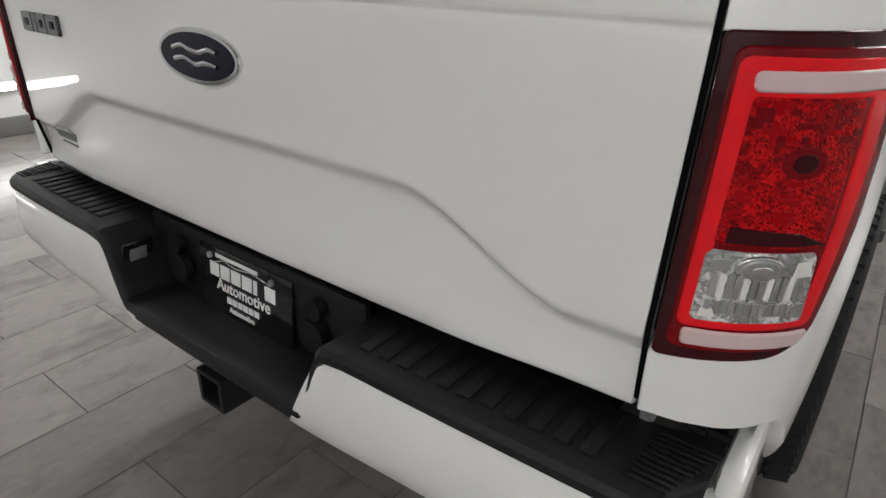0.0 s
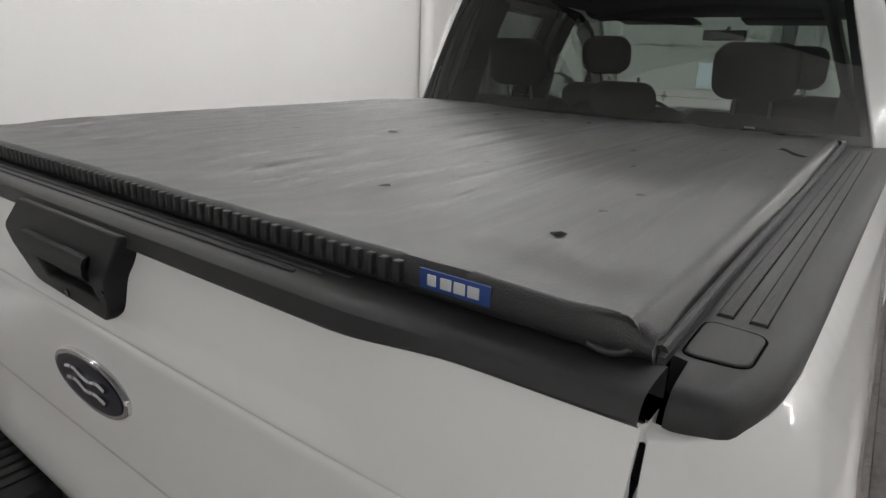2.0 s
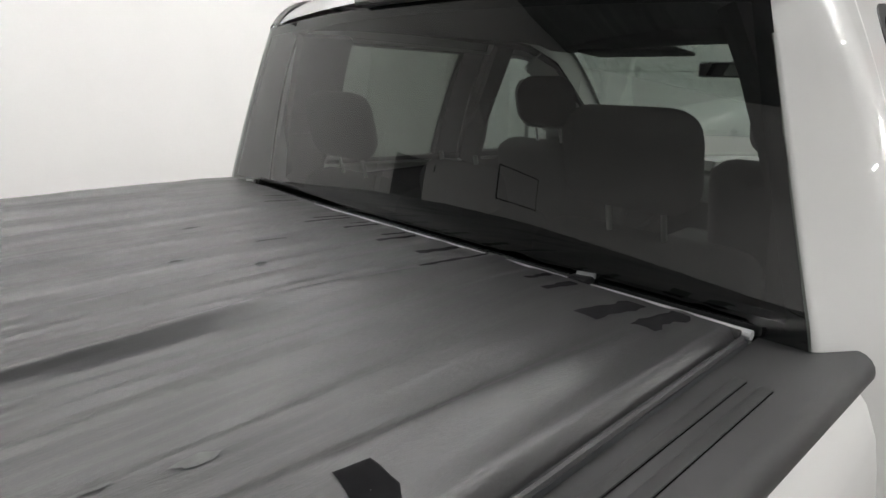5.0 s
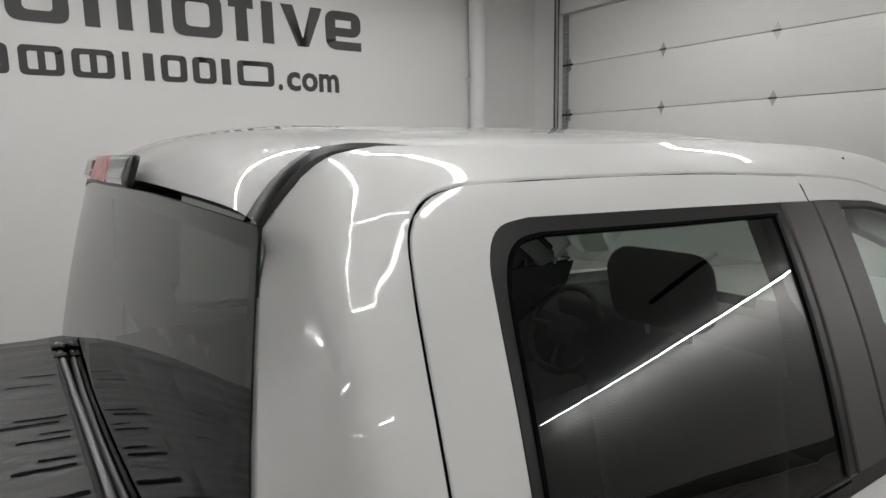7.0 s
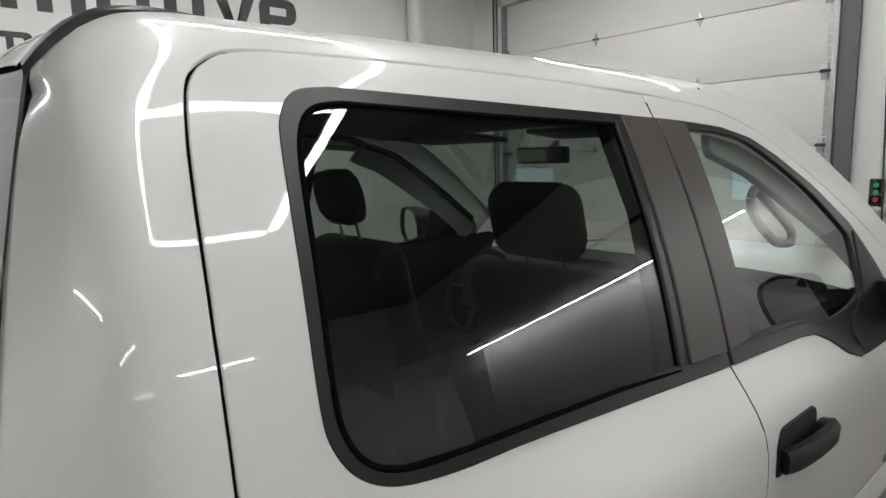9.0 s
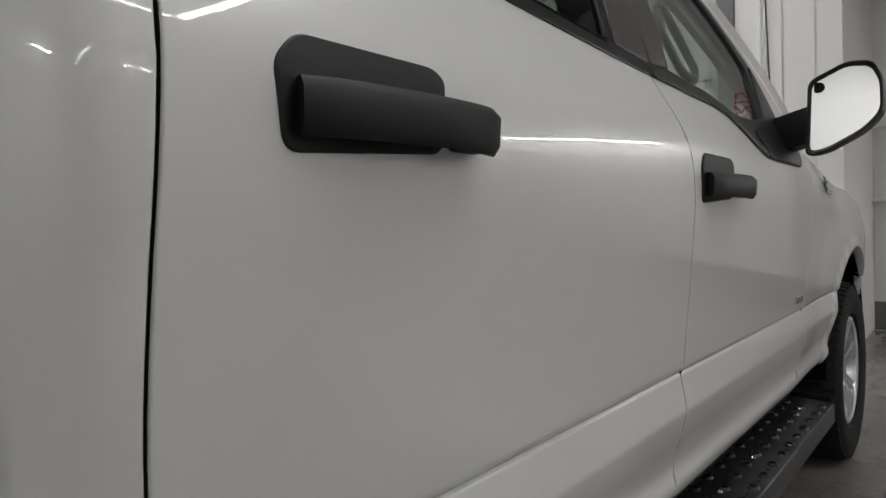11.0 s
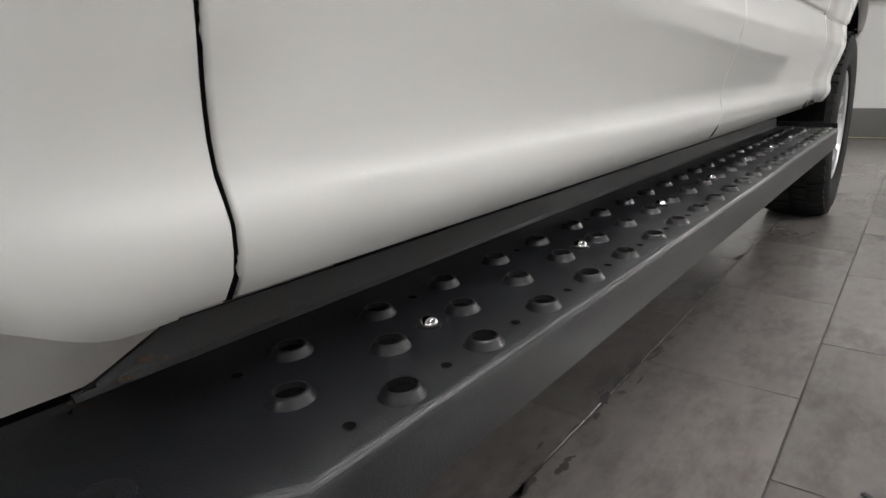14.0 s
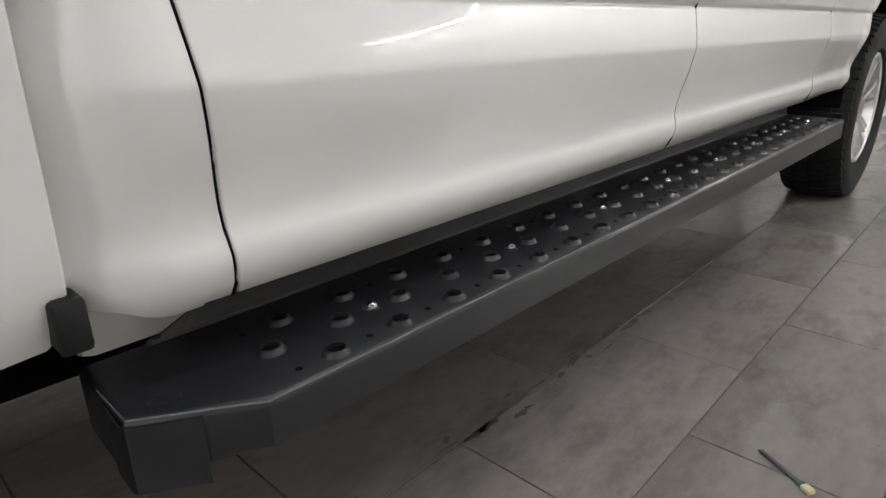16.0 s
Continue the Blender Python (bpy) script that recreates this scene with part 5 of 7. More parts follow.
for sd in (1, -1):
    # fixed side skin: rear corner pillar, roof rail and windscreen pillar
    top = [(y, stop(y)) for y in [4.30 - 0.1 * i for i in range(24)]]
    out = [(1.80, 0.566)] + rounded([(1.80, 0.562), (1.90, 0.540), (2.0, 0.541)], 0.04)[6:] + [(p[0] - 0.0075, p[1]) for p in C_GAP if p[1] < 1.86]
    arc = [(p[0] - 0.006, p[1] + 0.005) for p in C_GAP if p[1] >= 1.86 and p[0] < 2.2]
    out += arc + [(2.25, 1.970), (2.6, 1.965), (2.945, 1.946)] + [(p[0] + 0.003, p[1] + 0.008) for p in A_TOP[1:]]
    out += [(4.12, 1.42)] + top[1:] + [(2.0, 2.05), (1.95, 2.05), (1.90, 2.05), (1.85, 2.045), (1.80, 2.035), (1.792, 2.0), (1.792, 1.9), (1.792, 1.5)]
    panel("cab_side", cab, out, PAINT, truck, step=0.035, creases=CREASES, side=sd, depth=0.02)

    rd = panel("rear_door", cab, [(p[0] + 0.0015, p[1] - (0.002 if p[1] > 1.93 else 0)) for p in C_GAP[:-1]] + [(2.940, 1.935)] + BELT_R[::-1] + [(p[0] - 0.0042, p[1]) for p in B_GAP if p[1] < 1.40], PAINT, truck, step=0.04, side=sd, depth=0.03, creases=CREASES, label="white rear door")
    fd_out = [(3.0148, 0.545), (4.075, 0.545), (4.085, 0.62), (4.09, 1.25), (4.085, 1.425)] + A_TOP[::-1][1:] + [(2.953, 1.884)] + WIN_TOP_F[::-1][1:] + BELT_F[::-1] + [(p[0] + 0.0042, p[1]) for p in B_GAP[3:]]
    fd = panel("front_door", cab, fd_out, PAINT, truck, step=0.04, side=sd, depth=0.03, creases=CREASES, label="white front door")
    # black surrounds and glass
    rim = panel("window_surround", cab, BELT_R, TRIM, rd, holes=[GL_R], step=0.03, side=sd, depth=0.005, lift=0.002, roll=0.0012, label="satin black window surround")
    panel("pane", cab, [(p[0], p[1]) for p in GL_R], PRIVACY, rd, step=0.05, side=sd, depth=0.002, lift=-0.0015, label="dark privacy glass")
    ln = [cab(u, z) for u, z in spaced([p for p in GL_R], 0.02)]
    raw("glass_seal", *sweep([(sd * (x + 0.001), y, z) for x, y, z in ln], ring(0.0042, 6), closed=True), GAP, rd, "thin black glass seal")
    panel("pillar_applique", cab, [(2.832, 1.884), (2.942, 1.881), (2.942, 1.437), (2.812, 1.444)], APPLIQUE, rd, step=0.04, side=sd, depth=0.01, lift=0.007, label="dark bronze pillar cover")
    panel("belt_moulding", cab, [(2.942, 1.410), (2.60, 1.430), (2.34, 1.446), (2.235, 1.456), (2.25, 1.4625), (2.345, 1.4615), (2.60, 1.4515), (2.942, 1.436)], TRIM, rd, step=0.03, side=sd, depth=0.012, lift=0.004, label="black belt moulding")
    panel("seal", cab, rounded([(2.818, 1.872), (2.802, 1.872), (2.777, 1.45), (2.795, 1.448)], 0.002), TRIM, rd, step=0.04, side=sd, depth=0.006, lift=0.006)
    fr = [(p[0], p[1]) for p in WIN_TOP_F] + BELT_F
    panel("window_surround", cab, fr, TRIM, fd, holes=[GL_F], step=0.03, side=sd, depth=0.012, lift=0.002, label="satin black window surround")
    panel("pane", cab, GL_F, CLEAR_GLASS, fd, step=0.05, side=sd, depth=0.002, lift=-0.006, label="clear green-tinted glass")
    panel("pillar_applique", cab, [(2.955, 1.881), (3.052, 1.872), (3.046, 1.443), (2.955, 1.437)], APPLIQUE, fd, step=0.04, side=sd, depth=0.01, lift=0.007, label="dark bronze pillar cover")
    panel("belt_moulding", cab, [(2.955, 1.410), (3.28, 1.397), (3.36, 1.387), (3.42, 1.363), (3.50, 1.316), (3.57, 1.293), (3.60, 1.300), (3.52, 1.340), (3.45, 1.378), (3.37, 1.408), (3.28, 1.420), (2.955, 1.436)], TRIM, fd, step=0.025, side=sd, depth=0.012, lift=0.006, label="black belt moulding")
    sail = panel("mirror_sail", cab, rounded([(3.58, 1.294), (3.95, 1.290), (4.0, 1.34), (3.775, 1.585), (3.745, 1.42), (3.56, 1.36)], [0.02, 0.02, 0.02, 0.01, 0.01, 0.02]), BLACK_PLASTIC, fd, step=0.03, side=sd, depth=0.012, lift=0.008, label="black mirror sail panel")

    # door handles in black recesses
    for door, y0, z0 in ((rd, 2.078, 1.192), (fd, 3.040, 1.166)):
        hb = panel("handle_recess", cab, rounded([(y0, z0), (y0 + 0.185, z0 + 0.012), (y0 + 0.198, z0 + 0.086), (y0 + 0.185, z0 + 0.096), (y0 + 0.02, z0 + 0.096), (y0 - 0.004, z0 + 0.07)], 0.014), BLACK_PLASTIC, door, step=0.03, side=sd, depth=0.006, lift=0.004, label="black door handle recess")
        xh = eased(SIDE, z0 + 0.05)
        pts = [(y0 + 0.010, 0.008), (y0 + 0.05, 0.020), (y0 + 0.12, 0.028), (y0 + 0.19, 0.030), (y0 + 0.232, 0.026), (y0 + 0.245, 0.016)]
        vv, ff = sweep([(sd * (xh + d), y, z0 + 0.036) for y, d in curve_through(pts, 4)], [(-0.012, -0.022), (0.006, -0.027), (0.012, -0.018), (0.014, 0.012), (0.006, 0.022), (-0.010, 0.022)])
        raw("handle", vv, ff, BLACK_PLASTIC, hb, "black pull handle", sharp=50)
        part("handle_mount", blk((min(sd * xh, sd * (xh + 0.03)), y0 + 0.195, z0 + 0.012), (max(sd * xh, sd * (xh + 0.024)), y0 + 0.240, z0 + 0.060), 0.006), BLACK_PLASTIC, hb)

    # near-black strips laid in the door gaps to paint their shade
    for path in (C_GAP, B_GAP, [(4.0935, 0.55), (4.0935, 1.0), (4.0935, 1.40)]):
        pts = [cab(u - (0.003 if path is C_GAP and s < 1.93 else 0), s + (0.003 if path is C_GAP and s > 1.95 else 0)) for u, s in spaced(path, 0.012, False)]
        dp, rr = (0.0080, 0.0052) if path is C_GAP else (0.0056, 0.0046)
        raw("gap_seal", *sweep([(sd * (x - dp), y, z - (0.006 if z > 1.92 else 0)) for x, y, z in pts], ring(rr, 6)), GAP, truck)

    # near-black skins that put shade behind the gaps, and trim inside the doors
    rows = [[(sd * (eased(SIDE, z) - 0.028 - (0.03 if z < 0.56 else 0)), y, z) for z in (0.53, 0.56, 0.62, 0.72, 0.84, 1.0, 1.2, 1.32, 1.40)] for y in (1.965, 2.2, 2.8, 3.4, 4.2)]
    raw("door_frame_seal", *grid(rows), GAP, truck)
    rows = [[(sd * (eased(SIDE, z) - 0.07), y, z) for z in (0.7, 1.0, 1.25, 1.40)] for y in (1.88, 2.5, 3.3, 4.2)]
    raw("door_trim_panel", *grid(rows), CABIN, truck, "dark inner door trim")
    jam = [cab(u, s) for u, s in ((2.0, 1.93), (2.05, 1.955), (2.2, 1.965), (2.5, 1.962), (2.945, 1.94), (3.18, 1.918), (3.44, 1.845), (3.6, 1.761), (3.82, 1.635), (4.03, 1.50))]
    vv, ff = sweep([(sd * (x - 0.028), y, z - 0.014) for x, y, z in jam], ring(0.016, 6))
    raw("roof_rail_seal", vv, ff, GAP, truck)
    vv, ff = sweep([(sd * (eased(SIDE, z) - 0.095), 2.95, z) for z in (1.40, 1.55, 1.7, 1.90)], [(-0.05, -0.015), (0.05, -0.015), (0.05, 0.01), (-0.05, 0.01)])
    raw("pillar_trim", vv, ff, CABIN, truck)
    vv, ff = sweep([(sd * (x - 0.15), 2.03 + 0.02, z) for x, z in ((eased(SIDE, z), z) for z in (1.40, 1.6, 1.8, 1.90))], [(-0.09, -0.02), (0.09, -0.02), (0.09, 0.01), (-0.09, 0.01)])
    raw("pillar_trim", vv, ff, CABIN, truck)
    panel("screen_pillar_trim", cab, rounded([(3.26, 1.905), (3.44, 1.842), (3.62, 1.748), (3.82, 1.622), (4.04, 1.475), (3.98, 1.40), (3.74, 1.565), (3.55, 1.672), (3.36, 1.775), (3.20, 1.83)], 0.02), GRAB, truck, step=0.05, side=sd, depth=0.02, lift=-0.035, label="pale grey windscreen pillar trim")

    # front fender with its arch
    WY = 5.16
    FA = [(WY + 0.53 * math.cos(a), 0.47 + 0.53 * math.sin(a)) for a in [math.pi * (1 - i / 22) for i in range(23)]]
    FA = [(u, max(s, 0.545)) for u, s in FA]
    fo = [(4.097, 0.545), (4.30, 0.545)] + FA[1:-1] + [(5.72, 0.60), (5.73, 1.0), (5.69, 1.16), (5.2, 1.255), (4.5, 1.305), (4.20, 1.32), (4.098, 1.41)]
    fen = panel("front_fender", cab, fo, PAINT, truck, step=0.05, side=sd, depth=0.035, creases=CREASES, label="white front fender")
    panel("fender_badge", cab, rounded([(4.40, 1.225), (4.66, 1.225), (4.68, 1.275), (4.42, 1.282)], 0.01), GLOSS_BLACK, fen, step=0.03, side=sd, depth=0.004, lift=0.010, label="black and chrome fender badge")
    for j in range(4):
        panel("badge_bar", cab, [(4.43 + j * 0.055, 1.234), (4.47 + j * 0.055, 1.234), (4.478 + j * 0.055, 1.268), (4.438 + j * 0.055, 1.268)], CHROME, fen, step=0.03, side=sd, depth=0.003, lift=0.013, roll=0.001)
    for j in range(3):
        panel("badge_bar", cab, rounded([(3.945 + j * 0.03, 0.862), (3.968 + j * 0.03, 0.862), (3.971 + j * 0.03, 0.882), (3.948 + j * 0.03, 0.882)], 0.003), CHROME, fd, step=0.02, side=sd, depth=0.006, lift=0.007, roll=0.001, label="small chrome badge block")
    rows = []
    for i in range(25):
        a = math.pi * (1 - i / 24)
        c, s_ = math.cos(a), math.sin(a)
        rows.append([(sd * x, WY + 0.525 * c, max(0.3, 0.47 + 0.525 * s_)) for x in (0.60, 0.75, 0.90, 0.965)])
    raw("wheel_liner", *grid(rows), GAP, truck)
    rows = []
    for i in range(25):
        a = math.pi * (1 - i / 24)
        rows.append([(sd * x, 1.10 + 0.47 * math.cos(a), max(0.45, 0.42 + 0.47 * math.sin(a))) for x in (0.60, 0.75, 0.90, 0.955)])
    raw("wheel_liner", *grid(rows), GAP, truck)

    # ditch moulding, wide at the back and thinning to a line
    rows = []
    for y in [1.902, 1.915, 1.93, 1.945, 1.96, 1.98, 2.0, 2.03, 2.06, 2.1, 2.15, 2.2, 2.3, 2.6, 2.9, 3.1, 3.25, 3.4]:
        x, z = roof_edge(y)
        w = 0.004 + 0.018 * smooth((2.16 - y) / 0.24)
        up = 0.004 * smooth((2.10 - y) / 0.12) - 0.005 * smooth((y - 2.05) / 0.12)
        rows.append([(sd * (x - 0.008 + dx * w), y, z + up + dz) for dx, dz in ((-1, -0.015), (-0.95, -0.003), (-0.5, 0.003), (0.5, 0.003), (0.95, -0.003), (1, -0.015))])
    raw("roof_ditch_moulding", *grid(rows), TRIM, truck, "black roof ditch moulding", sharp=40)

# roof and headliner
def roof_rows(dz, y0=1.908, y1=3.46, inset=0.018):
    rows = []
    for i in range(49):
        y = y0 + (y1 - y0) * (i / 48) ** 1.6
        x, z = roof_edge(y)
        x -= inset
        crown = 0.030 + 0.024 * smooth((y - 1.92) / 0.25)
        bow = -0.032 * smooth((2.1 - y) / 0.2)
        rows.append([(x * k, y + bow * (1 - k * k), z + crown * (1 - k * k) + dz + 0.006 * (1 - smooth((1 - abs(k)) / 0.08)) * -1) for k in [(-1 + j / 16) for j in range(33)]])
    return rows


roof = raw("roof", *grid(roof_rows(0.0)), PAINT, truck, "glossy white roof", sharp=60)
raw("headliner", *grid(roof_rows(-0.075, 1.96, 3.28, 0.05)), HEADLINER, truck, "grey headliner")
hx = roof_edge(3.46)[0] - 0.02
rows = [[(hx * k, y, z + 0.022 * (1 - k * k)) for k in [-1 + j / 10 for j in range(21)]] for y, z in ((3.22, 1.955), (3.26, 1.915), (3.34, 1.896), (3.50, 1.890), (3.53, 1.900))]
raw("windscreen_header", *shell(rows, (0, 0, 0.008)), HEADLINER, truck, "grey header trim above the windscreen", sharp=40)
for x0, x1 in ((-0.58, -0.12), (0.12, 0.58)):
    part("sun_visor", moved(blk((x0, -0.09, -0.008), (x1, 0.09, 0.008), 0.007, 2), Matrix.Translation((0, 3.40, 1.884)) @ Matrix.Rotation(radians(-6), 4, "X")), HEADLINER, truck, "folded grey sun visor")

# back wall of the cab with its glass
def glass_bow(z):
    return 0.012 + 0.018 * (z - 1.432) / 0.486


rows = []
for i in range(13):
    z = 1.432 + (1.918 - 1.432) * i / 12
    gx, gy = glass_edge(z)
    rows.append([(gx * k, gy - glass_bow(z) * (1 - k * k), z + 0.024 * (1 - k * k) * (i / 12)) for k in [-1 + j / 14 for j in range(29)]])
pane_back = raw("back_window", *grid(rows), BACK_GLASS, truck, "large tinted back window")
band = []
for k0, k1 in ((-1.0, -0.965), (0.965, 1.0)):
    band.append([[(glass_edge(1.432 + 0.486 * i / 12)[0] * k, glass_edge(1.432 + 0.486 * i / 12)[1] - glass_bow(1.432 + 0.486 * i / 12) * (1 - k * k) + 0.004, 1.432 + 0.486 * i / 12 + 0.024 * (1 - k * k) * i / 12) for k in (k0, k1)] for i in range(13)])
for z0, z1 in ((1.432, 1.468), (1.892, 1.918)):
    band.append([[(glass_edge(z)[0] * k, glass_edge(z)[1] - glass_bow(z) * (1 - k * k) + 0.004, z + 0.024 * (1 - k * k) * (z - 1.432) / 0.486) for k in [-1 + j / 14 for j in range(29)]] for z in (z0, z1)])
for b_ in band:
    raw("ceramic_band", *grid(b_), GLOSS_BLACK, pane_back, "black ceramic border")
rows = [[(0.862 * k, 1.812 - 0.012 * (1 - k * k) + (0.012 if z < 1.40 else -0.002), z) for k in [-1 + j / 12 for j in range(25)]] for z in (0.6, 1.2, 1.36, 1.405, 1.431)]
raw("cab_back_panel", *grid(rows), PAINT, truck, "white cab back panel below the glass")
raw("inner_back_panel", *grid([[(x, 1.90, z) for x in (-0.85, 0.85)] for z in (0.7, 1.45)]), CABIN, truck)

# high stop lamp
def chm(u, s):
    return (u, 1.888 - 0.030 * (1 - (u / 0.7) ** 2) + 0.35 * (s - 1.95) + 0.0, s)


stopl = panel("high_stop_lamp", chm, rounded([(-0.203, 1.946), (0.269, 1.946), (0.263, 1.992), (-0.197, 1.992)], 0.008), TRIM, truck, step=0.04, depth=0.010, lift=0.008, label="high-level stop lamp with red centre and clear ends")
panel("clear_lens", chm, rounded([(-0.196, 1.950), (-0.082, 1.950), (-0.062, 1.988), (-0.191, 1.988)], 0.004), LENS_CLEAR, stopl, step=0.03, depth=0.006, lift=0.014, label="clear ribbed cargo lens")
panel("clear_lens", chm, rounded([(0.119, 1.950), (0.261, 1.950), (0.257, 1.988), (0.101, 1.988)], 0.004), LENS_CLEAR, stopl, step=0.03, depth=0.006, lift=0.014, label="clear ribbed cargo lens")
panel("red_lens", chm, rounded([(-0.077, 1.950), (0.115, 1.950), (0.097, 1.988), (-0.057, 1.988)], 0.004), STOP_RED, stopl, step=0.03, depth=0.006, lift=0.015, label="red stop lens")
for u in list(np.arange(-0.188, -0.088, 0.009)) + list(np.arange(0.130, 0.25, 0.009)):
    panel("rib", chm, [(u, 1.954), (u + 0.004, 1.954), (u + 0.004, 1.984), (u, 1.984)], CHROME, stopl, step=0.04, depth=0.002, lift=0.0165, roll=0.0006)

# windscreen, banner, bonnet and nose
rows = []
for i in range(15):
    y = 3.46 + (4.28 - 3.46) * i / 14
    x, _, z = cab(y, stop(y))
    rows.append([(x * 0.98 * k, y + 0.20 * (1 - k * k) * (0.4 + 0.6 * i / 14) * (i / 14) + 0.02 * (1 - k * k), z + 0.034 * (1 - k * k) - 0.004) for k in [-1 + j / 12 for j in range(25)]])
screen = raw("windscreen", *grid(rows), CLEAR_GLASS, truck, "clear windscreen")
rows = []
for i in range(13):
    y = 4.30 + (5.83 - 4.30) * i / 12
    x = lerp_table([(4.3, 0.86), (4.9, 0.84), (5.55, 0.80), (5.83, 0.72)], y)
    z = lerp_table([(4.3, 1.29), (4.9, 1.265), (5.55, 1.22), (5.83, 1.12)], y)
    rows.append([(x * k, y + 0.06 * (1 - k * k) * (i / 12), z + 0.055 * (1 - k ** 4)) for k in [-1 + j / 10 for j in range(21)]])
raw("bonnet", *grid(rows), PAINT, truck, "white bonnet", sharp=60)
part("cowl", blk((-0.85, 4.15, 1.2), (0.85, 4.40, 1.275), 0.02), BLACK_PLASTIC, truck)
part("grille", blk((-0.66, 5.74, 0.72), (0.66, 5.87, 1.14), 0.03), TRIM, truck, "dark grille")
part("front_bumper", blk((-0.92, 5.69, 0.50), (0.92, 5.93, 0.72), 0.06, 3), PAINT, truck, "white front bumper")
for sd in (1, -1):
    part("head_lamp", blk((min(sd * 0.66, sd * 0.90), 5.60, 0.85), (max(sd * 0.66, sd * 0.89), 5.80, 1.13), 0.04, 3), LENS_CLEAR, truck, "clear head lamp")
part("antenna", rod((0.86, 4.34, 1.28), (0.845, 4.28, 2.10), 0.003, 6), TRIM, truck, "thin black mast antenna")

# door mirrors
def door_mirror(sd):
    arm = [(sd * 0.965, 3.90, 1.385), (sd * 1.02, 3.865, 1.392), (sd * 1.09, 3.845, 1.405)]
    vv, ff = sweep(arm, [(-0.035, -0.055), (0.035, -0.055), (0.042, 0.0), (0.03, 0.048), (-0.03, 0.048), (-0.042, 0.0)])
    mr = raw("door_mirror", vv, ff, BLACK_PLASTIC, truck, "black door mirror on a short arm", sharp=40)
    out = rounded([(1.066, 1.304), (1.112, 1.312), (1.205, 1.362), (1.249, 1.412), (1.247, 1.500), (1.226, 1.548), (1.165, 1.556), (1.075, 1.515)], [0.02, 0.02, 0.03, 0.025, 0.02, 0.02, 0.02, 0.022], 6)
    cx, cz = 1.16, 1.435
    line = out + out[:1]

    def at(f_, y):
        return [(sd * (cx + (x - cx) * f_), y + 0.10 * (x - cx), cz + (z - cz) * f_) for x, z in line]

    rows = [at(f_, y) for f_, y in ((0.885, 3.812), (0.90, 3.794), (0.97, 3.786), (1.0, 3.792), (1.0, 3.83), (0.97, 3.875), (0.85, 3.922), (0.6, 3.952), (0.02, 3.962))]
    raw("housing", *grid(rows), BLACK_PLASTIC, mr, "black mirror housing", sharp=45)
    face = at(0.89, 3.800)[:-1]
    raw("mirror_glass", face + [(x, y + 0.004, z) for x, y, z in face], [tuple(range(len(face))), tuple(range(2 * len(face) - 1, len(face) - 1, -1))], MIRROR, mr, "flat mirror glass", sharp=10, fix=False)
    spot = [(sd * (1.098 + 0.017 * math.cos(a * math.pi / 9)), 3.792, 1.495 + 0.015 * math.sin(a * math.pi / 9)) for a in range(18)]
    raw("spot_mirror", spot, [tuple(range(18))], GLOSS_BLACK, mr, "small round blind-spot mirror", sharp=10, fix=False)


for sd in (1, -1):
    door_mirror(sd)


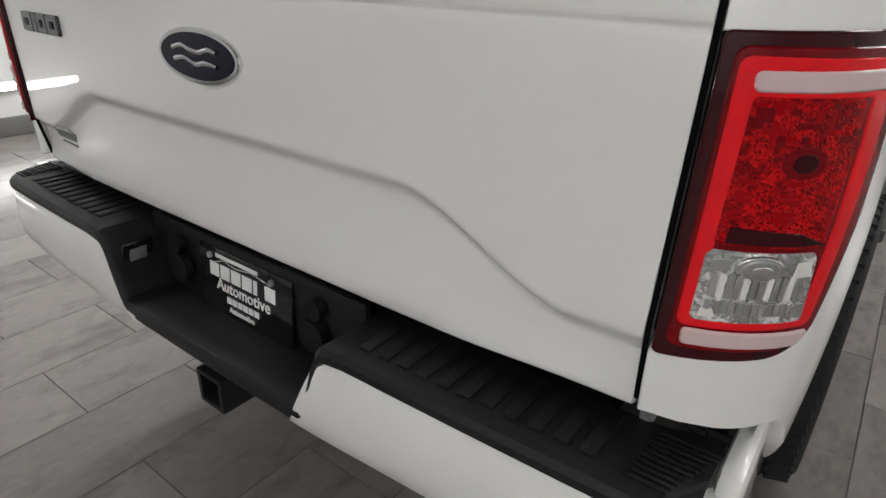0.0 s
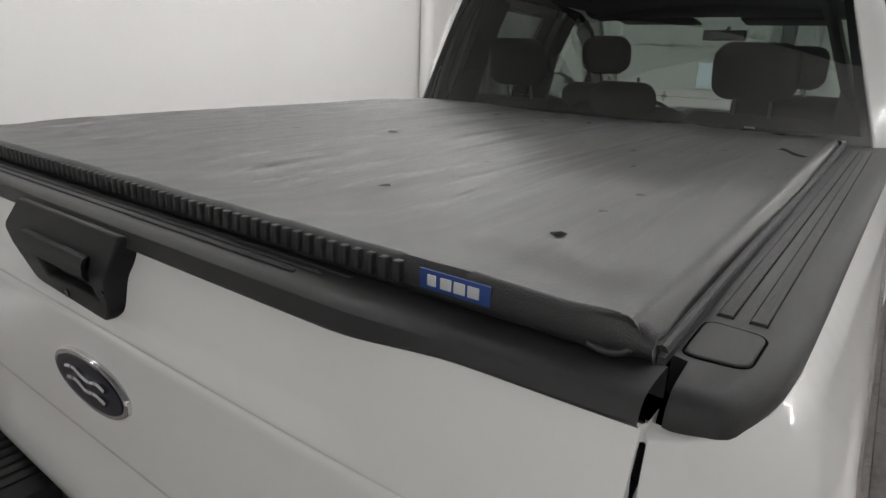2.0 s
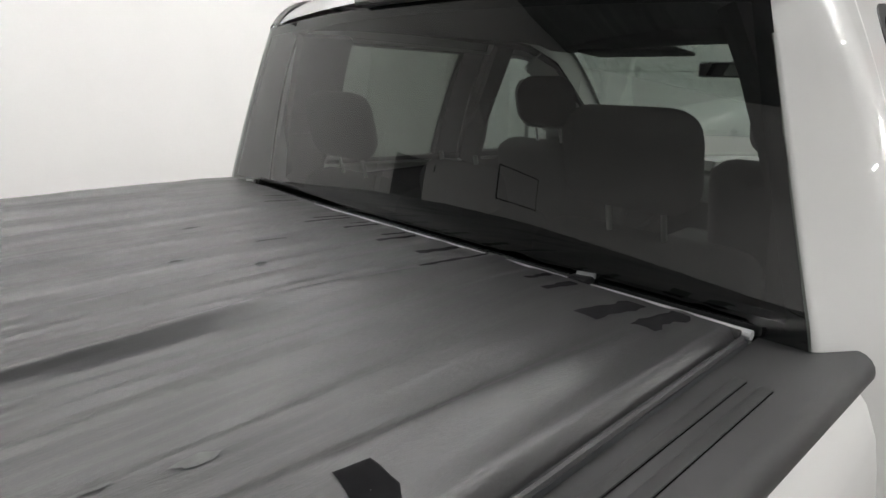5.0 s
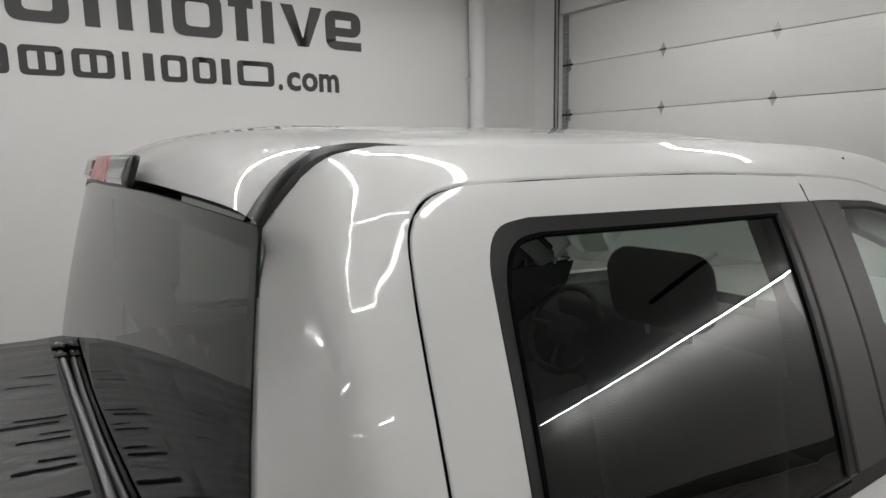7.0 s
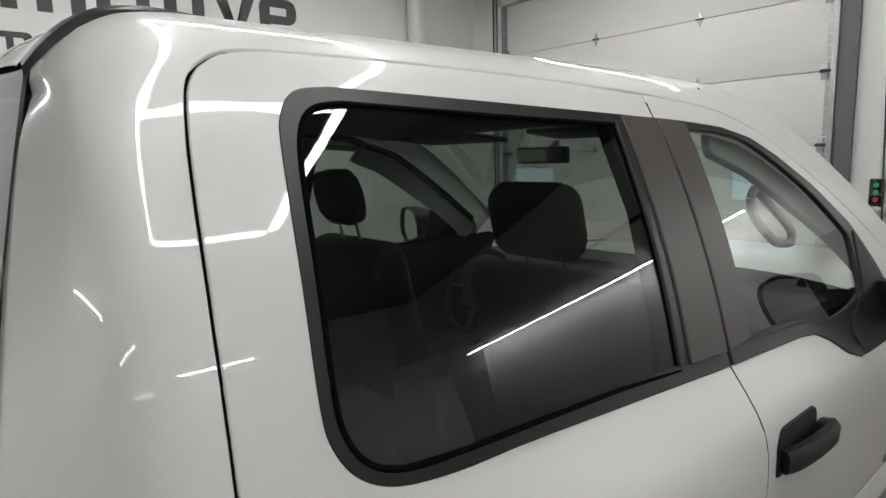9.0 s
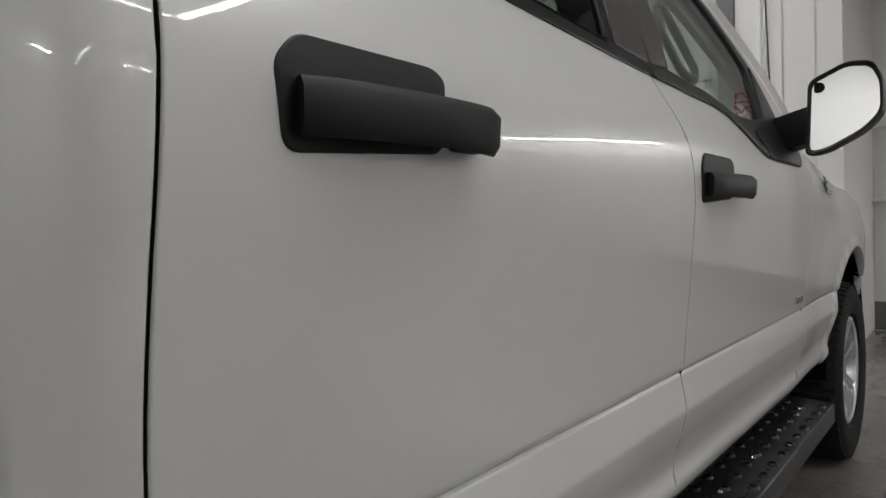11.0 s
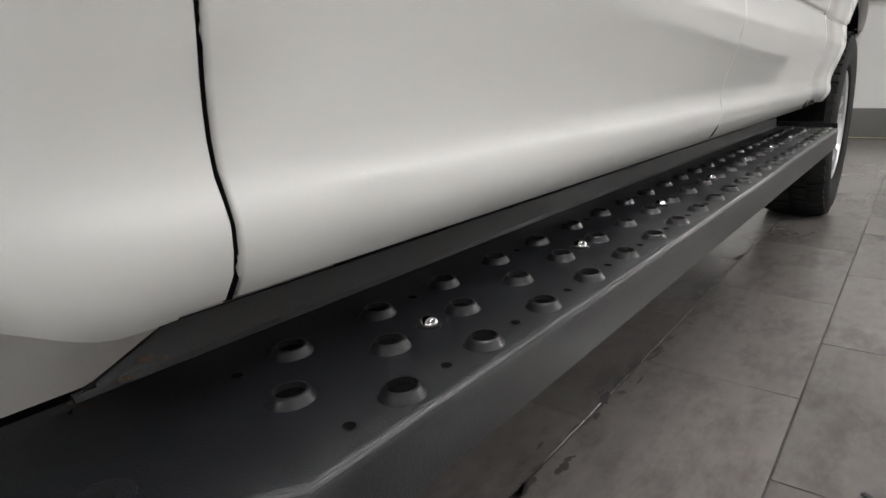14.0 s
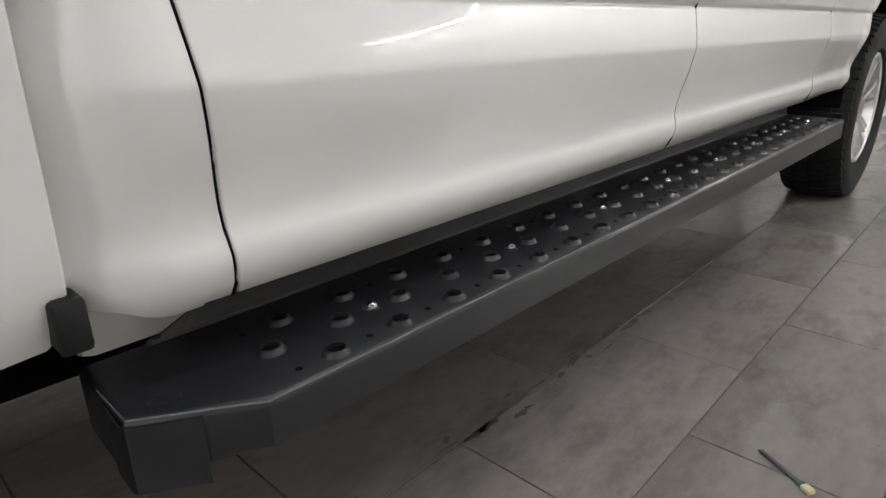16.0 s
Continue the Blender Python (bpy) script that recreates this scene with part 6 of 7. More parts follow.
# ---------------- wheels ----------------
def wheel(x, y, sd):
    R = 0.414
    w = new("wheel")
    w.location = (x, y, R)
    w.parent = truck
    prof = [(a * 1.0222, b) for a, b in ((0.245, -0.10), (0.262, -0.128), (0.32, -0.140), (0.365, -0.138), (0.392, -0.122), (0.402, -0.10), (0.405, -0.05), (0.405, 0.05), (0.402, 0.10), (0.392, 0.122), (0.365, 0.138), (0.32, 0.140), (0.262, 0.128), (0.245, 0.10))]
    n = 64
    rows = [[(sd * b, a * math.cos(2 * math.pi * i / n), a * math.sin(2 * math.pi * i / n)) for a, b in prof] for i in range(n + 1)]
    tyre = raw("tyre", *grid(rows), RUBBER, w, "black treaded tyre", sharp=40)
    vv, ff = [], []
    for i in range(60):
        a0 = 2 * math.pi * i / 60
        for b0, b1, sh in ((-0.128, -0.072, 0.0), (-0.066, -0.008, 0.05), (0.002, 0.062, 0.0), (0.07, 0.128, 0.05)):
            k = len(vv)
            for r0 in (0.404, 0.4205):
                for a, b in ((a0 + sh, b0), (a0 + sh + 0.075, b0 + 0.006), (a0 + sh + 0.07, b1), (a0 + sh - 0.004, b1 - 0.006)):
                    rr = r0 - (0.012 if abs(b) > 0.11 else 0)
                    vv.append((sd * b, rr * math.cos(a), rr * math.sin(a)))
            ff += [(k + 4, k + 5, k + 6, k + 7)] + [(k + j, k + (j + 1) % 4, k + 4 + (j + 1) % 4, k + 4 + j) for j in range(4)]
    tr = raw("tread_block", vv, ff, RUBBER, tyre, sharp=20)
    tr["kind"] = "stuff"
    rp = [(0.250, 0.118), (0.240, 0.122), (0.228, 0.115), (0.220, 0.07), (0.215, -0.10), (0.235, -0.118)]
    rows = [[(sd * b, a * math.cos(2 * math.pi * i / 48), a * math.sin(2 * math.pi * i / 48)) for a, b in rp] for i in range(49)]
    rim = raw("rim", *grid(rows), ALLOY, w, "silver alloy rim", sharp=40)
    # added disc whose black colour stands for the shade between the spokes
    part("rim_well", rod((sd * 0.02, 0, 0), (sd * 0.03, 0, 0), 0.221, 40), GAP, rim, "near-black disc for the shade inside the rim")
    for i in range(12):
        a = 2 * math.pi * (i // 2) / 6 + 0.3 + (0.20 if i % 2 else -0.20)
        sec = []
        for r_, hw_, d in ((0.050, 0.018, 0.085), (0.12, 0.014, 0.098), (0.18, 0.016, 0.106), (0.232, 0.022, 0.112)):
            sec.append([(sd * (d - dd), r_, t) for t, dd in ((-hw_, 0.028), (-hw_ * 0.8, 0.002), (-hw_ * 0.2, 0.006), (hw_ * 0.2, 0.006), (hw_ * 0.8, 0.002), (hw_, 0.028))])
        vv, ff = shell(sec, (-sd * 0.03, 0, 0))
        m = Matrix.Rotation(a, 4, "X")
        raw("spoke", [m @ Vector(p) for p in vv], ff, ALLOY, rim, sharp=35)
    part("hub_cap", rod((sd * 0.05, 0, 0), (sd * 0.098, 0, 0), 0.055, 24), ALLOY, rim)
    for i in range(6):
        a = 2 * math.pi * i / 6
        part("lug_nut", rod((sd * 0.06, 0.07 * math.cos(a), 0.07 * math.sin(a)), (sd * 0.088, 0.07 * math.cos(a), 0.07 * math.sin(a)), 0.011, 6), CHROME, rim)
    part("brake_disc", rod((sd * -0.02, 0, 0), (sd * 0.0, 0, 0), 0.17, 32), STEEL, w, "grey brake disc")
    return w


for sd in (1, -1):
    wheel(sd * 0.850, 5.19, sd)
    wheel(sd * 0.868, 1.10, sd)
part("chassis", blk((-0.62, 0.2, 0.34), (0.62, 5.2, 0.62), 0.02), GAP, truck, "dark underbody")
for sd in (1, -1):
    lo, hi = sorted((sd * 0.84, sd * 0.956))
    part("splash_bracket", blk((lo, 1.853, 0.536), (hi, 1.880, 0.586), 0.005), BLACK_PLASTIC, truck, "small black splash bracket")
    part("rocker_panel", blk((min(sd * 0.70, sd * 0.785), 1.90, 0.44), (max(sd * 0.70, sd * 0.785), 2.25, 0.56), 0.02), SILL, truck, "white inner sill, toned down for shade")
    part("rocker_guard", blk((min(sd * 0.70, sd * 0.83), 2.252, 0.44), (max(sd * 0.70, sd * 0.83), 4.30, 0.56), 0.02), BLACK_PLASTIC, truck, "black inner sill guard")
    for yb in (2.30, 2.62, 3.14, 3.30, 3.9):
        lo, hi = sorted((sd * 0.83, sd * 0.843))
        part("sill_clip", blk((lo, yb, 0.500), (hi, yb + 0.03, 0.522), 0.003), PAINT if yb in (3.14, 3.30) else BLACK_PLASTIC, truck)

# ---------------- side steps ----------------
def side_step(sd):
    ZT = 0.470
    outl = [(0.845, 1.885), (0.975, 1.880), (1.030, 1.965), (1.045, 1.985), (1.045, 4.31), (1.038, 4.32), (0.845, 4.36)]
    # top plate, skirt and inner upstand as one bent sheet
    n = len(outl)
    vv = []

    def drawn_in(d):
        return [(0.845, 1.885 + d), (0.975 - 0.6 * d, 1.880 + d), (1.030 - 1.0 * d, 1.965 + 0.4 * d), (1.045 - d, 1.985 + 0.3 * d), (1.045 - d, 4.31 - d), (1.038 - d, 4.32 - d), (0.845, 4.36 - d)]

    levels = [(0.009, 0.0), (0.006, -0.0007), (0.0035, -0.0022), (0.0015, -0.0045), (0.0, -0.009), (0.0, -1.0), (0.010, -1.05)]
    deep = (0.074, 0.074, 0.050, 0.050, 0.066, 0.066, 0.066)
    for d, z in levels:
        vv += [(sd * x, y, ZT + (z if z > -0.5 else z * h)) for (x, y), h in zip(drawn_in(d), deep)]
    ff = [tuple(range(n))]
    for r in range(len(levels) - 1):
        for i in range(n - 1):
            ff.append((r * n + i, r * n + i + 1, (r + 1) * n + i + 1, (r + 1) * n + i))
    st = raw("side_step", vv, ff, STEP_STEEL, truck, "black steel side step with punched grip holes", sharp=34)
    rows = [[(sd * 0.853, y, ZT), (sd * 0.850, y, ZT + 0.004), (sd * 0.848, y, ZT + 0.030 * min(1.0, max(0.02, (y - 1.955) / 0.068)))] for y in (1.955, 1.97, 2.0, 2.023, 2.5, 3.2, 4.34)]
    raw("upstand", *shell(rows, (-sd * 0.004, 0, 0)), UPSTAND, st, "black inner upstand with rust at its foot", sharp=25)
    fl = [(1.043, 4.30), (1.030, 4.325), (0.95, 4.352), (0.85, 4.362)]
    rows = [[(sd * x, y, ZT - 0.002), (sd * x, y, ZT + 0.016)] for x, y in fl]
    raw("end_lip", *shell(rows, (0, 0.004, 0)), STEP_STEEL, st)
    # end plate welded round the rear corner
    rows = [[(sd * x, y, z) for z in (ZT - 0.078, ZT - 0.074, ZT - 0.008, ZT - 0.0055)] for x, y in ((0.930, 1.8795), (0.972, 1.8770), (0.9785, 1.8795), (1.0125, 1.9325), (1.0135, 1.9345))]
    raw("end_plate", *shell(rows, (-sd * 0.003, 0.002, 0)), STEP_STEEL, st, "flat black plate welded over the rear corner", sharp=25)

    # raised grip holes
    k = 16
    me = bpy.data.meshes.new("grip_hole")
    v, fa = [], []
    for f_, z in ((1.0, 0.0), (0.93, 0.0012), (0.82, 0.0044), (0.74, 0.0062)):
        v += [(0.0156 * f_ * math.cos(2 * math.pi * i / k), 0.0176 * f_ * math.sin(2 * math.pi * i / k), z) for i in range(k)]
    v += [(0.0100 * math.cos(2 * math.pi * i / k), 0.0114 * math.sin(2 * math.pi * i / k), 0.0066) for i in range(k)]
    v += [(0.0098 * math.cos(2 * math.pi * i / k), 0.0111 * math.sin(2 * math.pi * i / k), 0.0012) for i in range(k)]
    for r in range(5):
        fa += [(r * k + i, r * k + (i + 1) % k, (r + 1) * k + (i + 1) % k, (r + 1) * k + i) for i in range(k)]
    me.from_pydata(v, [], fa)
    me.polygons.foreach_set("use_smooth", [True] * len(me.polygons))
    me.set_sharp_from_angle(angle=radians(40))
    me.materials.append(STEP_WORN)
    # near-black disc paints the dark of the hole; the plate below is solid
    mh = bpy.data.meshes.new("grip_slot")
    mh.from_pydata([(0.0100 * math.cos(2 * math.pi * i / k), 0.0114 * math.sin(2 * math.pi * i / k), 0.0022) for i in range(k)], [], [tuple(range(k))])
    mh.materials.append(GAP)
    # drain holes are flat near-black discs too, shade given as colour
    mp_ = bpy.data.meshes.new("drain_hole")
    mp_.from_pydata([(0.0042 * math.cos(2 * math.pi * i / 10), 0.0042 * math.sin(2 * math.pi * i / 10), 0.0012) for i in range(10)], [], [tuple(range(10))])
    mp_.materials.append(GAP)
    for col, x, y0 in ((0, 0.908, 2.083), (1, 0.963, 2.038), (2, 1.018, 2.083)):
        for j in range(24):
            y = y0 + j * 0.0935
            if y > 4.26:
                continue
            g = new("grip_hole", me)
            g.location = (sd * x, y, ZT)
            g.parent = st
            h = new("grip_slot", mh)
            h.parent = g
            if col != 1 and j % 2 == 0 or col == 2:
                d = new("drain_hole", mp_)
                d.location = (sd * x, y - 0.047, ZT)
                d.parent = st
    for j in range(8):
        y = 2.181 + j * 0.2835
        bm = bmesh.new()
        bmesh.ops.create_uvsphere(bm, u_segments=14, v_segments=8, radius=0.0085)
        for vt in bm.verts:
            vt.co.z = max(-0.002, vt.co.z * 0.75)
        b_ = part("carriage_bolt", moved(bm, Matrix.Translation((sd * 0.961, y, ZT + 0.002))), CHROME, st, "bright domed bolt")
        part("washer", rod((sd * 0.961, y, ZT), (sd * 0.961, y, ZT + 0.002), 0.0105, 16), STEP_WORN, b_)
    # worn boss on the rear end plate and rust along the upstand's foot
    part("boss_ring", rod((sd * 0.965, 1.922, ZT - 0.001), (sd * 0.965, 1.922, ZT + 0.001), 0.015, 20), STEP_STEEL, st)
    part("boss_hole", rod((sd * 0.965, 1.922, ZT), (sd * 0.965, 1.922, ZT + 0.0016), 0.006, 14), STEP_WORN, st)
    # pale strip stands for the lamps' reflection along the rounded top edge
    raw("edge_highlight", *sweep([(sd * x, y, ZT - 0.0024) for x, y in ((0.90, 1.8842), (0.9722, 1.8838), (1.0262, 1.9662), (1.0412, 1.9862), (1.0412, 4.30))], ring(0.0014, 6)), STEP_HIGHLIGHT, st, "rubbed bright outer edge")
    rng = random.Random(5)
    for j in range(18):
        y = 1.95 + 0.42 * rng.random() ** 1.7
        r = rng.uniform(0.0012, 0.0042) * (1.3 if y < 2.1 else 0.7)
        if rng.random() < 0.55:
            z = ZT + 0.002 + rng.random() * 0.016 * min(1, (y - 1.945) / 0.08)
            pts = [(sd * 0.8545, y + r * math.cos(a) * rng.uniform(0.6, 1.4), z + 0.7 * r * math.sin(a) * rng.uniform(0.5, 1.2)) for a in np.linspace(0, 2 * math.pi, 9)[:-1]]
        else:
            pts = [(sd * (0.858 + rng.random() * 0.012 + r * 0.6 * math.cos(a)), y + r * math.sin(a) * rng.uniform(0.7, 1.5), ZT + 0.0012) for a in np.linspace(0, 2 * math.pi, 9)[:-1]]
        raw("rust_patch", pts, [tuple(range(8))], RUST, st, fix=False)
    part("support_bracket", blk((min(sd * 0.6, sd * 0.95), 2.2, 0.41), (max(sd * 0.6, sd * 0.95), 2.26, 0.44), 0.006), STEP_STEEL, st)
    part("support_bracket", blk((min(sd * 0.6, sd * 0.95), 3.9, 0.41), (max(sd * 0.6, sd * 0.95), 3.96, 0.44), 0.006), STEP_STEEL, st)


for sd in (1, -1):
    side_step(sd)


# ---------------- cabin ----------------
def seat(x, front, label, low=0.0):
    y = 3.24 if front else 2.26
    s = new("seat")
    s.location = (x, y, 0.78)
    s.parent = truck
    s["label"] = label
    w = 0.26 if front else 0.24
    tilt = Matrix.Rotation(radians(14), 4, "X")
    part("cushion", blk((-w, 0.0, 0.05), (w, 0.50, 0.22), 0.06, 3), CLOTH, s)
    part("backrest", moved(blk((-w, -0.13, 0.12), (w, 0.02, 0.78 if front else 0.74), 0.06, 4), tilt), CLOTH, s)
    hd = part("headrest", moved(blk((-0.135 if x < 0.3 else -0.145, -0.11, (0.845 if front else 0.80) - low), (0.135, 0.0, (1.045 if front else 1.0) - low), 0.075 if front and x < 0 else 0.06, 5), tilt), CLOTH, s, "rounded cloth headrest")
    for d in (-0.06, 0.06):
        part("post", moved(rod((d, -0.05, 0.70), (d, -0.05, 0.86), 0.006, 8), tilt), STEEL, hd)
    return s


for x in (-0.47, 0.47):
    seat(x, True, "charcoal cloth front seat", 0.0 if x < 0 else 0.03)
for x in (-0.48, 0.0, 0.48):
    seat(x, False, "charcoal cloth rear seat place", 0.0 if x else 0.16)
part("console", blk((-0.12, 2.9, 0.8), (0.12, 3.6, 1.14), 0.04, 3), CABIN, truck)
rows = [[(0.84 * k, y + 0.05 * k * k, z) for k in [-1 + j / 8 for j in range(17)]] for y, z in ((3.78, 0.95), (3.74, 1.12), (3.76, 1.22), (3.84, 1.285), (3.98, 1.30), (4.20, 1.28), (4.34, 1.25))]
raw("dashboard", *grid(rows), CABIN, truck, "dark dashboard")
part("instrument_hood", blk((-0.60, 3.74, 1.24), (-0.24, 3.95, 1.335), 0.03, 3), CABIN, truck)
sw = new("steering_wheel")
sw.location = (-0.42, 3.60, 1.235)
sw.rotation_euler = (radians(64), 0, 0)
sw.parent = truck
raw("wheel_rim", *sweep([(0.185 * math.cos(2 * math.pi * i / 36), 0.185 * math.sin(2 * math.pi * i / 36), 0) for i in range(36)], ring(0.014, 8), closed=True), CABIN, sw, "dark steering wheel rim")
part("airbag_hub", blk((-0.075, -0.07, -0.02), (0.075, 0.06, 0.03), 0.02, 3), CABIN, sw)
for a, b in (((-0.18, 0.0, 0), (-0.06, 0.0, 0)), ((0.06, 0, 0), (0.18, 0, 0)), ((0, -0.18, 0), (0, -0.05, 0))):
    part("wheel_spoke", rod(a, b, 0.014, 8), CABIN, sw)
part("column", rod((0, 0, -0.02), (0, 0, -0.25), 0.04, 12), CABIN, sw)
im = part("rear_view_mirror", blk((-0.12, 3.52, 1.785), (0.12, 3.55, 1.845), 0.012, 3), CABIN, truck, "interior rear-view mirror")
part("mirror_face", blk((-0.11, 3.517, 1.792), (0.11, 3.5195, 1.838)), MIRROR, im)
part("stem", rod((0, 3.55, 1.82), (0, 3.62, 1.86), 0.012, 8), CABIN, im)
part("cabin_floor", blk((-0.86, 1.9, 0.70), (0.86, 4.2, 0.78)), CABIN, truck)
q = rounded([(3.42, 1.722), (3.68, 1.585), (3.68, 1.548), (3.57, 1.560), (3.43, 1.640), (3.395, 1.69)], 0.03)
raw("grab_handle", *sweep([(0.800, y, z) for y, z in q], ring(0.012, 8), closed=True), GRAB, truck, "pale grey looped pillar grab handle")

# ---------------- soft cover on the bed ----------------
cover = thing("tonneau_cover", "black rippled vinyl bed cover with scuffs, lying on the bed", "bed cover", (0, 0, 0))
rng = random.Random(3)
waves = [(rng.uniform(-0.78, 0.78), rng.uniform(0.010, 0.034), rng.uniform(0.3, 1.0), rng.uniform(-0.05, 0.05), rng.uniform(0, 6)) for _ in range(44)]


def cover_z(x, y):
    z = 1.468 + 0.004 * math.sin(y * 1.9 + 0.4) + 0.012 * smooth((-x - 0.15) / 0.5) * smooth((y - 0.02) / 0.25)
    z += 0.009 * smooth((0.16 - y) / 0.13)
    edge = smooth((0.79 - abs(x)) / 0.10) * (0.25 + 0.75 * smooth((1.72 - y) / 0.42))
    fade = smooth((y - 0.05) / 0.2)
    for cx, w, a, sl, ph in waves:
        cxx = cx + sl * (y - 0.9) + 0.012 * math.sin(2.2 * y + ph)
        amp = a * 0.0085 * (0.55 + 0.45 * smooth((y - 0.2) / 1.2)) * (0.65 + 0.35 * math.sin(2.7 * y + ph))
        z += amp * math.exp(-((x - cxx) / w) ** 2) * edge * fade
    z -= 0.003 * math.exp(-((abs(x) - 0.70) / 0.05) ** 2)
    z -= 0.005 * smooth((y - 1.66) / 0.11)
    z += 0.0016 * noise.noise((x * 9, y * 4, 0)) + 0.0009 * noise.noise((x * 30, y * 11, 3))
    fine = 0.35 + 0.65 * smooth((0.45 - x) / 0.5)
    z += 0.0021 * fine * edge * fade * noise.noise((x * 46 + 2.0 * y, y * 2.4, 11)) + 0.0010 * edge * fade * noise.noise((x * 105 + 4.0 * y, y * 5.0, 17))
    z += 0.0030 * smooth((0.5 - y) / 0.5) * smooth((y - 0.03) / 0.12) * edge * noise.noise((x * 22 + y * 9, y * 3, 5))
    return z


rows = []
xs = [-0.795 + 1.59 * i / 420 for i in range(421)]
for j in range(111):
    y = 0.012 + (1.768 - 0.012) * j / 110
    row = []
    for x in xs:
        a = abs(x)
        rollx = smooth((a - 0.765) / 0.03)
        row.append((x, y, cover_z(x, y) - 0.030 * rollx ** 2))
    row = [(-0.797, y, 1.4405)] + row + [(0.797, y, 1.4405)]
    rows.append(row)
raw("vinyl_sheet", *grid(rows), VINYL, cover, "dusty black vinyl with long ripples", sharp=60)
# rear bar with a ribbed hem
rows = []
for i in range(161):
    x = -0.795 + 1.59 * i / 160
    a = abs(x)
    tuck = 0.003 * smooth((a - 0.74) / 0.05) * (1 if i % 2 else 0.4)
    yb = 0.002 + 0.010 * smooth((a - 0.74) / 0.055)
    fall = 0.016 * smooth((a - 0.755) / 0.04) ** 2
    wr = 0.0016 * (i % 2) * (1 - smooth((x - 0.38) / 0.1))
    rows.append([(x, yb + 0.03, 1.4405), (x, yb + 0.006, 1.442), (x, yb, 1.447), (x, yb - 0.002 - wr, 1.454 + tuck), (x, yb - wr, 1.471 + tuck - fall), (x, yb + 0.006, cover_z(x, 0.02) + 0.0006 - fall), (x, yb + 0.022, cover_z(x, 0.03) - 0.0012 - fall)])
hem = raw("rear_hem", *grid(rows), VINYL_EDGE, cover, "ribbed vinyl hem over the rear bar", sharp=60)
for i in range(70):
    x = -0.76 + i * 0.0188
    part("hem_pleat", blk((x, -0.0058, 1.452), (x + 0.0095, 0.004, 1.4752), 0.002), VINYL_EDGE, hem)
tag = part("woven_tag", blk((0.572, -0.0045, 1.4555), (0.652, -0.0015, 1.4755), 0.0008), BLUE_TAG, cover, "blue woven tag with white print")
for i in range(4):
    x = 0.582 + i * 0.0155
    part("tag_bar", blk((x, -0.0056, 1.4600), (x + (0.010 if i == 0 else 0.0125), -0.0042, 1.4712), 0.0004), TAG_WHITE, tag)
raw("corner_fold", *sweep(curve_through([(0.745, 0.0, 1.450), (0.765, 0.004, 1.446), (0.784, 0.02, 1.452), (0.790, 0.06, 1.450)], 4), ring(0.0035, 7)), VINYL_EDGE, cover, "puckered corner fold", sharp=60)
for sd in (1, -1):
    raw("edge_welt", *sweep([(sd * 0.797, y, 1.4475 + 0.002 * math.sin(5 * y)) for y in np.linspace(0.03, 1.76, 20)], ring(0.0055, 8)), VINYL_EDGE, cover)
    raw("side_rail", *sweep([(sd * 0.800, 0.02, 1.4435), (sd * 0.800, 1.77, 1.4435)], [(-0.003, -0.004), (0.003, -0.004), (0.003, 0.004), (-0.003, 0.004)]), DARK_STEEL, cover)
raw("front_rod", *sweep([(x, 1.789, 1.4475) for x in np.linspace(-0.78, 0.80, 12)], ring(0.0075, 10)), ALUMINIUM, cover, "bright front rail of the cover")
part("front_bar", blk((-0.79, 1.768, 1.438), (0.79, 1.780, 1.456), 0.003), VINYL_EDGE, cover)
for x in (-0.70, 0.522):
    cl = part("clamp", blk((x - 0.018, 1.768, 1.452), (x + 0.018, 1.802, 1.466), 0.004), BLACK_PLASTIC, cover, "black strap clamp")
    part("clamp_pin", rod((x - 0.012, 1.79, 1.466), (x + 0.018, 1.80, 1.466), 0.005, 10), STEEL, cl)
part("clamp", blk((-0.635, 1.765, 1.448), (-0.60, 1.80, 1.460), 0.004), BLACK_PLASTIC, cover, "black strap clamp")


def patch(name, pts, mat, up=0.0012):
    """A thin mark that lies on the cover's sheet."""
    dense = spaced(pts, 0.012)
    cx, cy = sum(p[0] for p in dense) / len(dense), sum(p[1] for p in dense) / len(dense)
    rows_ = [[(cx + (x - cx) * f_, cy + (y - cy) * f_, cover_z(cx + (x - cx) * f_, cy + (y - cy) * f_) + up) for x, y in dense + dense[:1]] for f_ in (1.0, 0.7, 0.35, 0.02)]
    raw(name, *grid(rows_), mat, cover, sharp=60)


rng = random.Random(11)
for x, y0, y1, w in ((0.705, 1.655, 1.755, 0.034), (0.635, 1.635, 1.745, 0.036), (0.52, 1.685, 1.755, 0.016), (0.465, 1.71, 1.76, 0.013), (0.318, 1.60, 1.762, 0.018), (0.24, 1.665, 1.762, 0.018), (0.12, 1.66, 1.755, 0.012), (0.085, 1.70, 1.757, 0.010),
                     (-0.012, 1.67, 1.757, 0.010), (-0.045, 1.71, 1.76, 0.008), (-0.105, 1.63, 1.745, 0.009), (-0.135, 1.67, 1.762, 0.009), (-0.35, 1.66, 1.75, 0.007), (-0.41, 1.69, 1.762, 0.007), (-0.02, 1.47, 1.53, 0.010)):
    n = 7
    l = [(x - w * (0.5 + rng.uniform(-0.2, 0.2)) + 0.01 * i / n, y0 + (y1 - y0) * i / n) for i in range(n + 1)]
    r = [(x + w * (0.5 + rng.uniform(-0.2, 0.2)) + 0.01 * i / n, y0 + (y1 - y0) * i / n) for i in range(n + 1)]
    patch("dark_streak", l + r[::-1], STAIN)
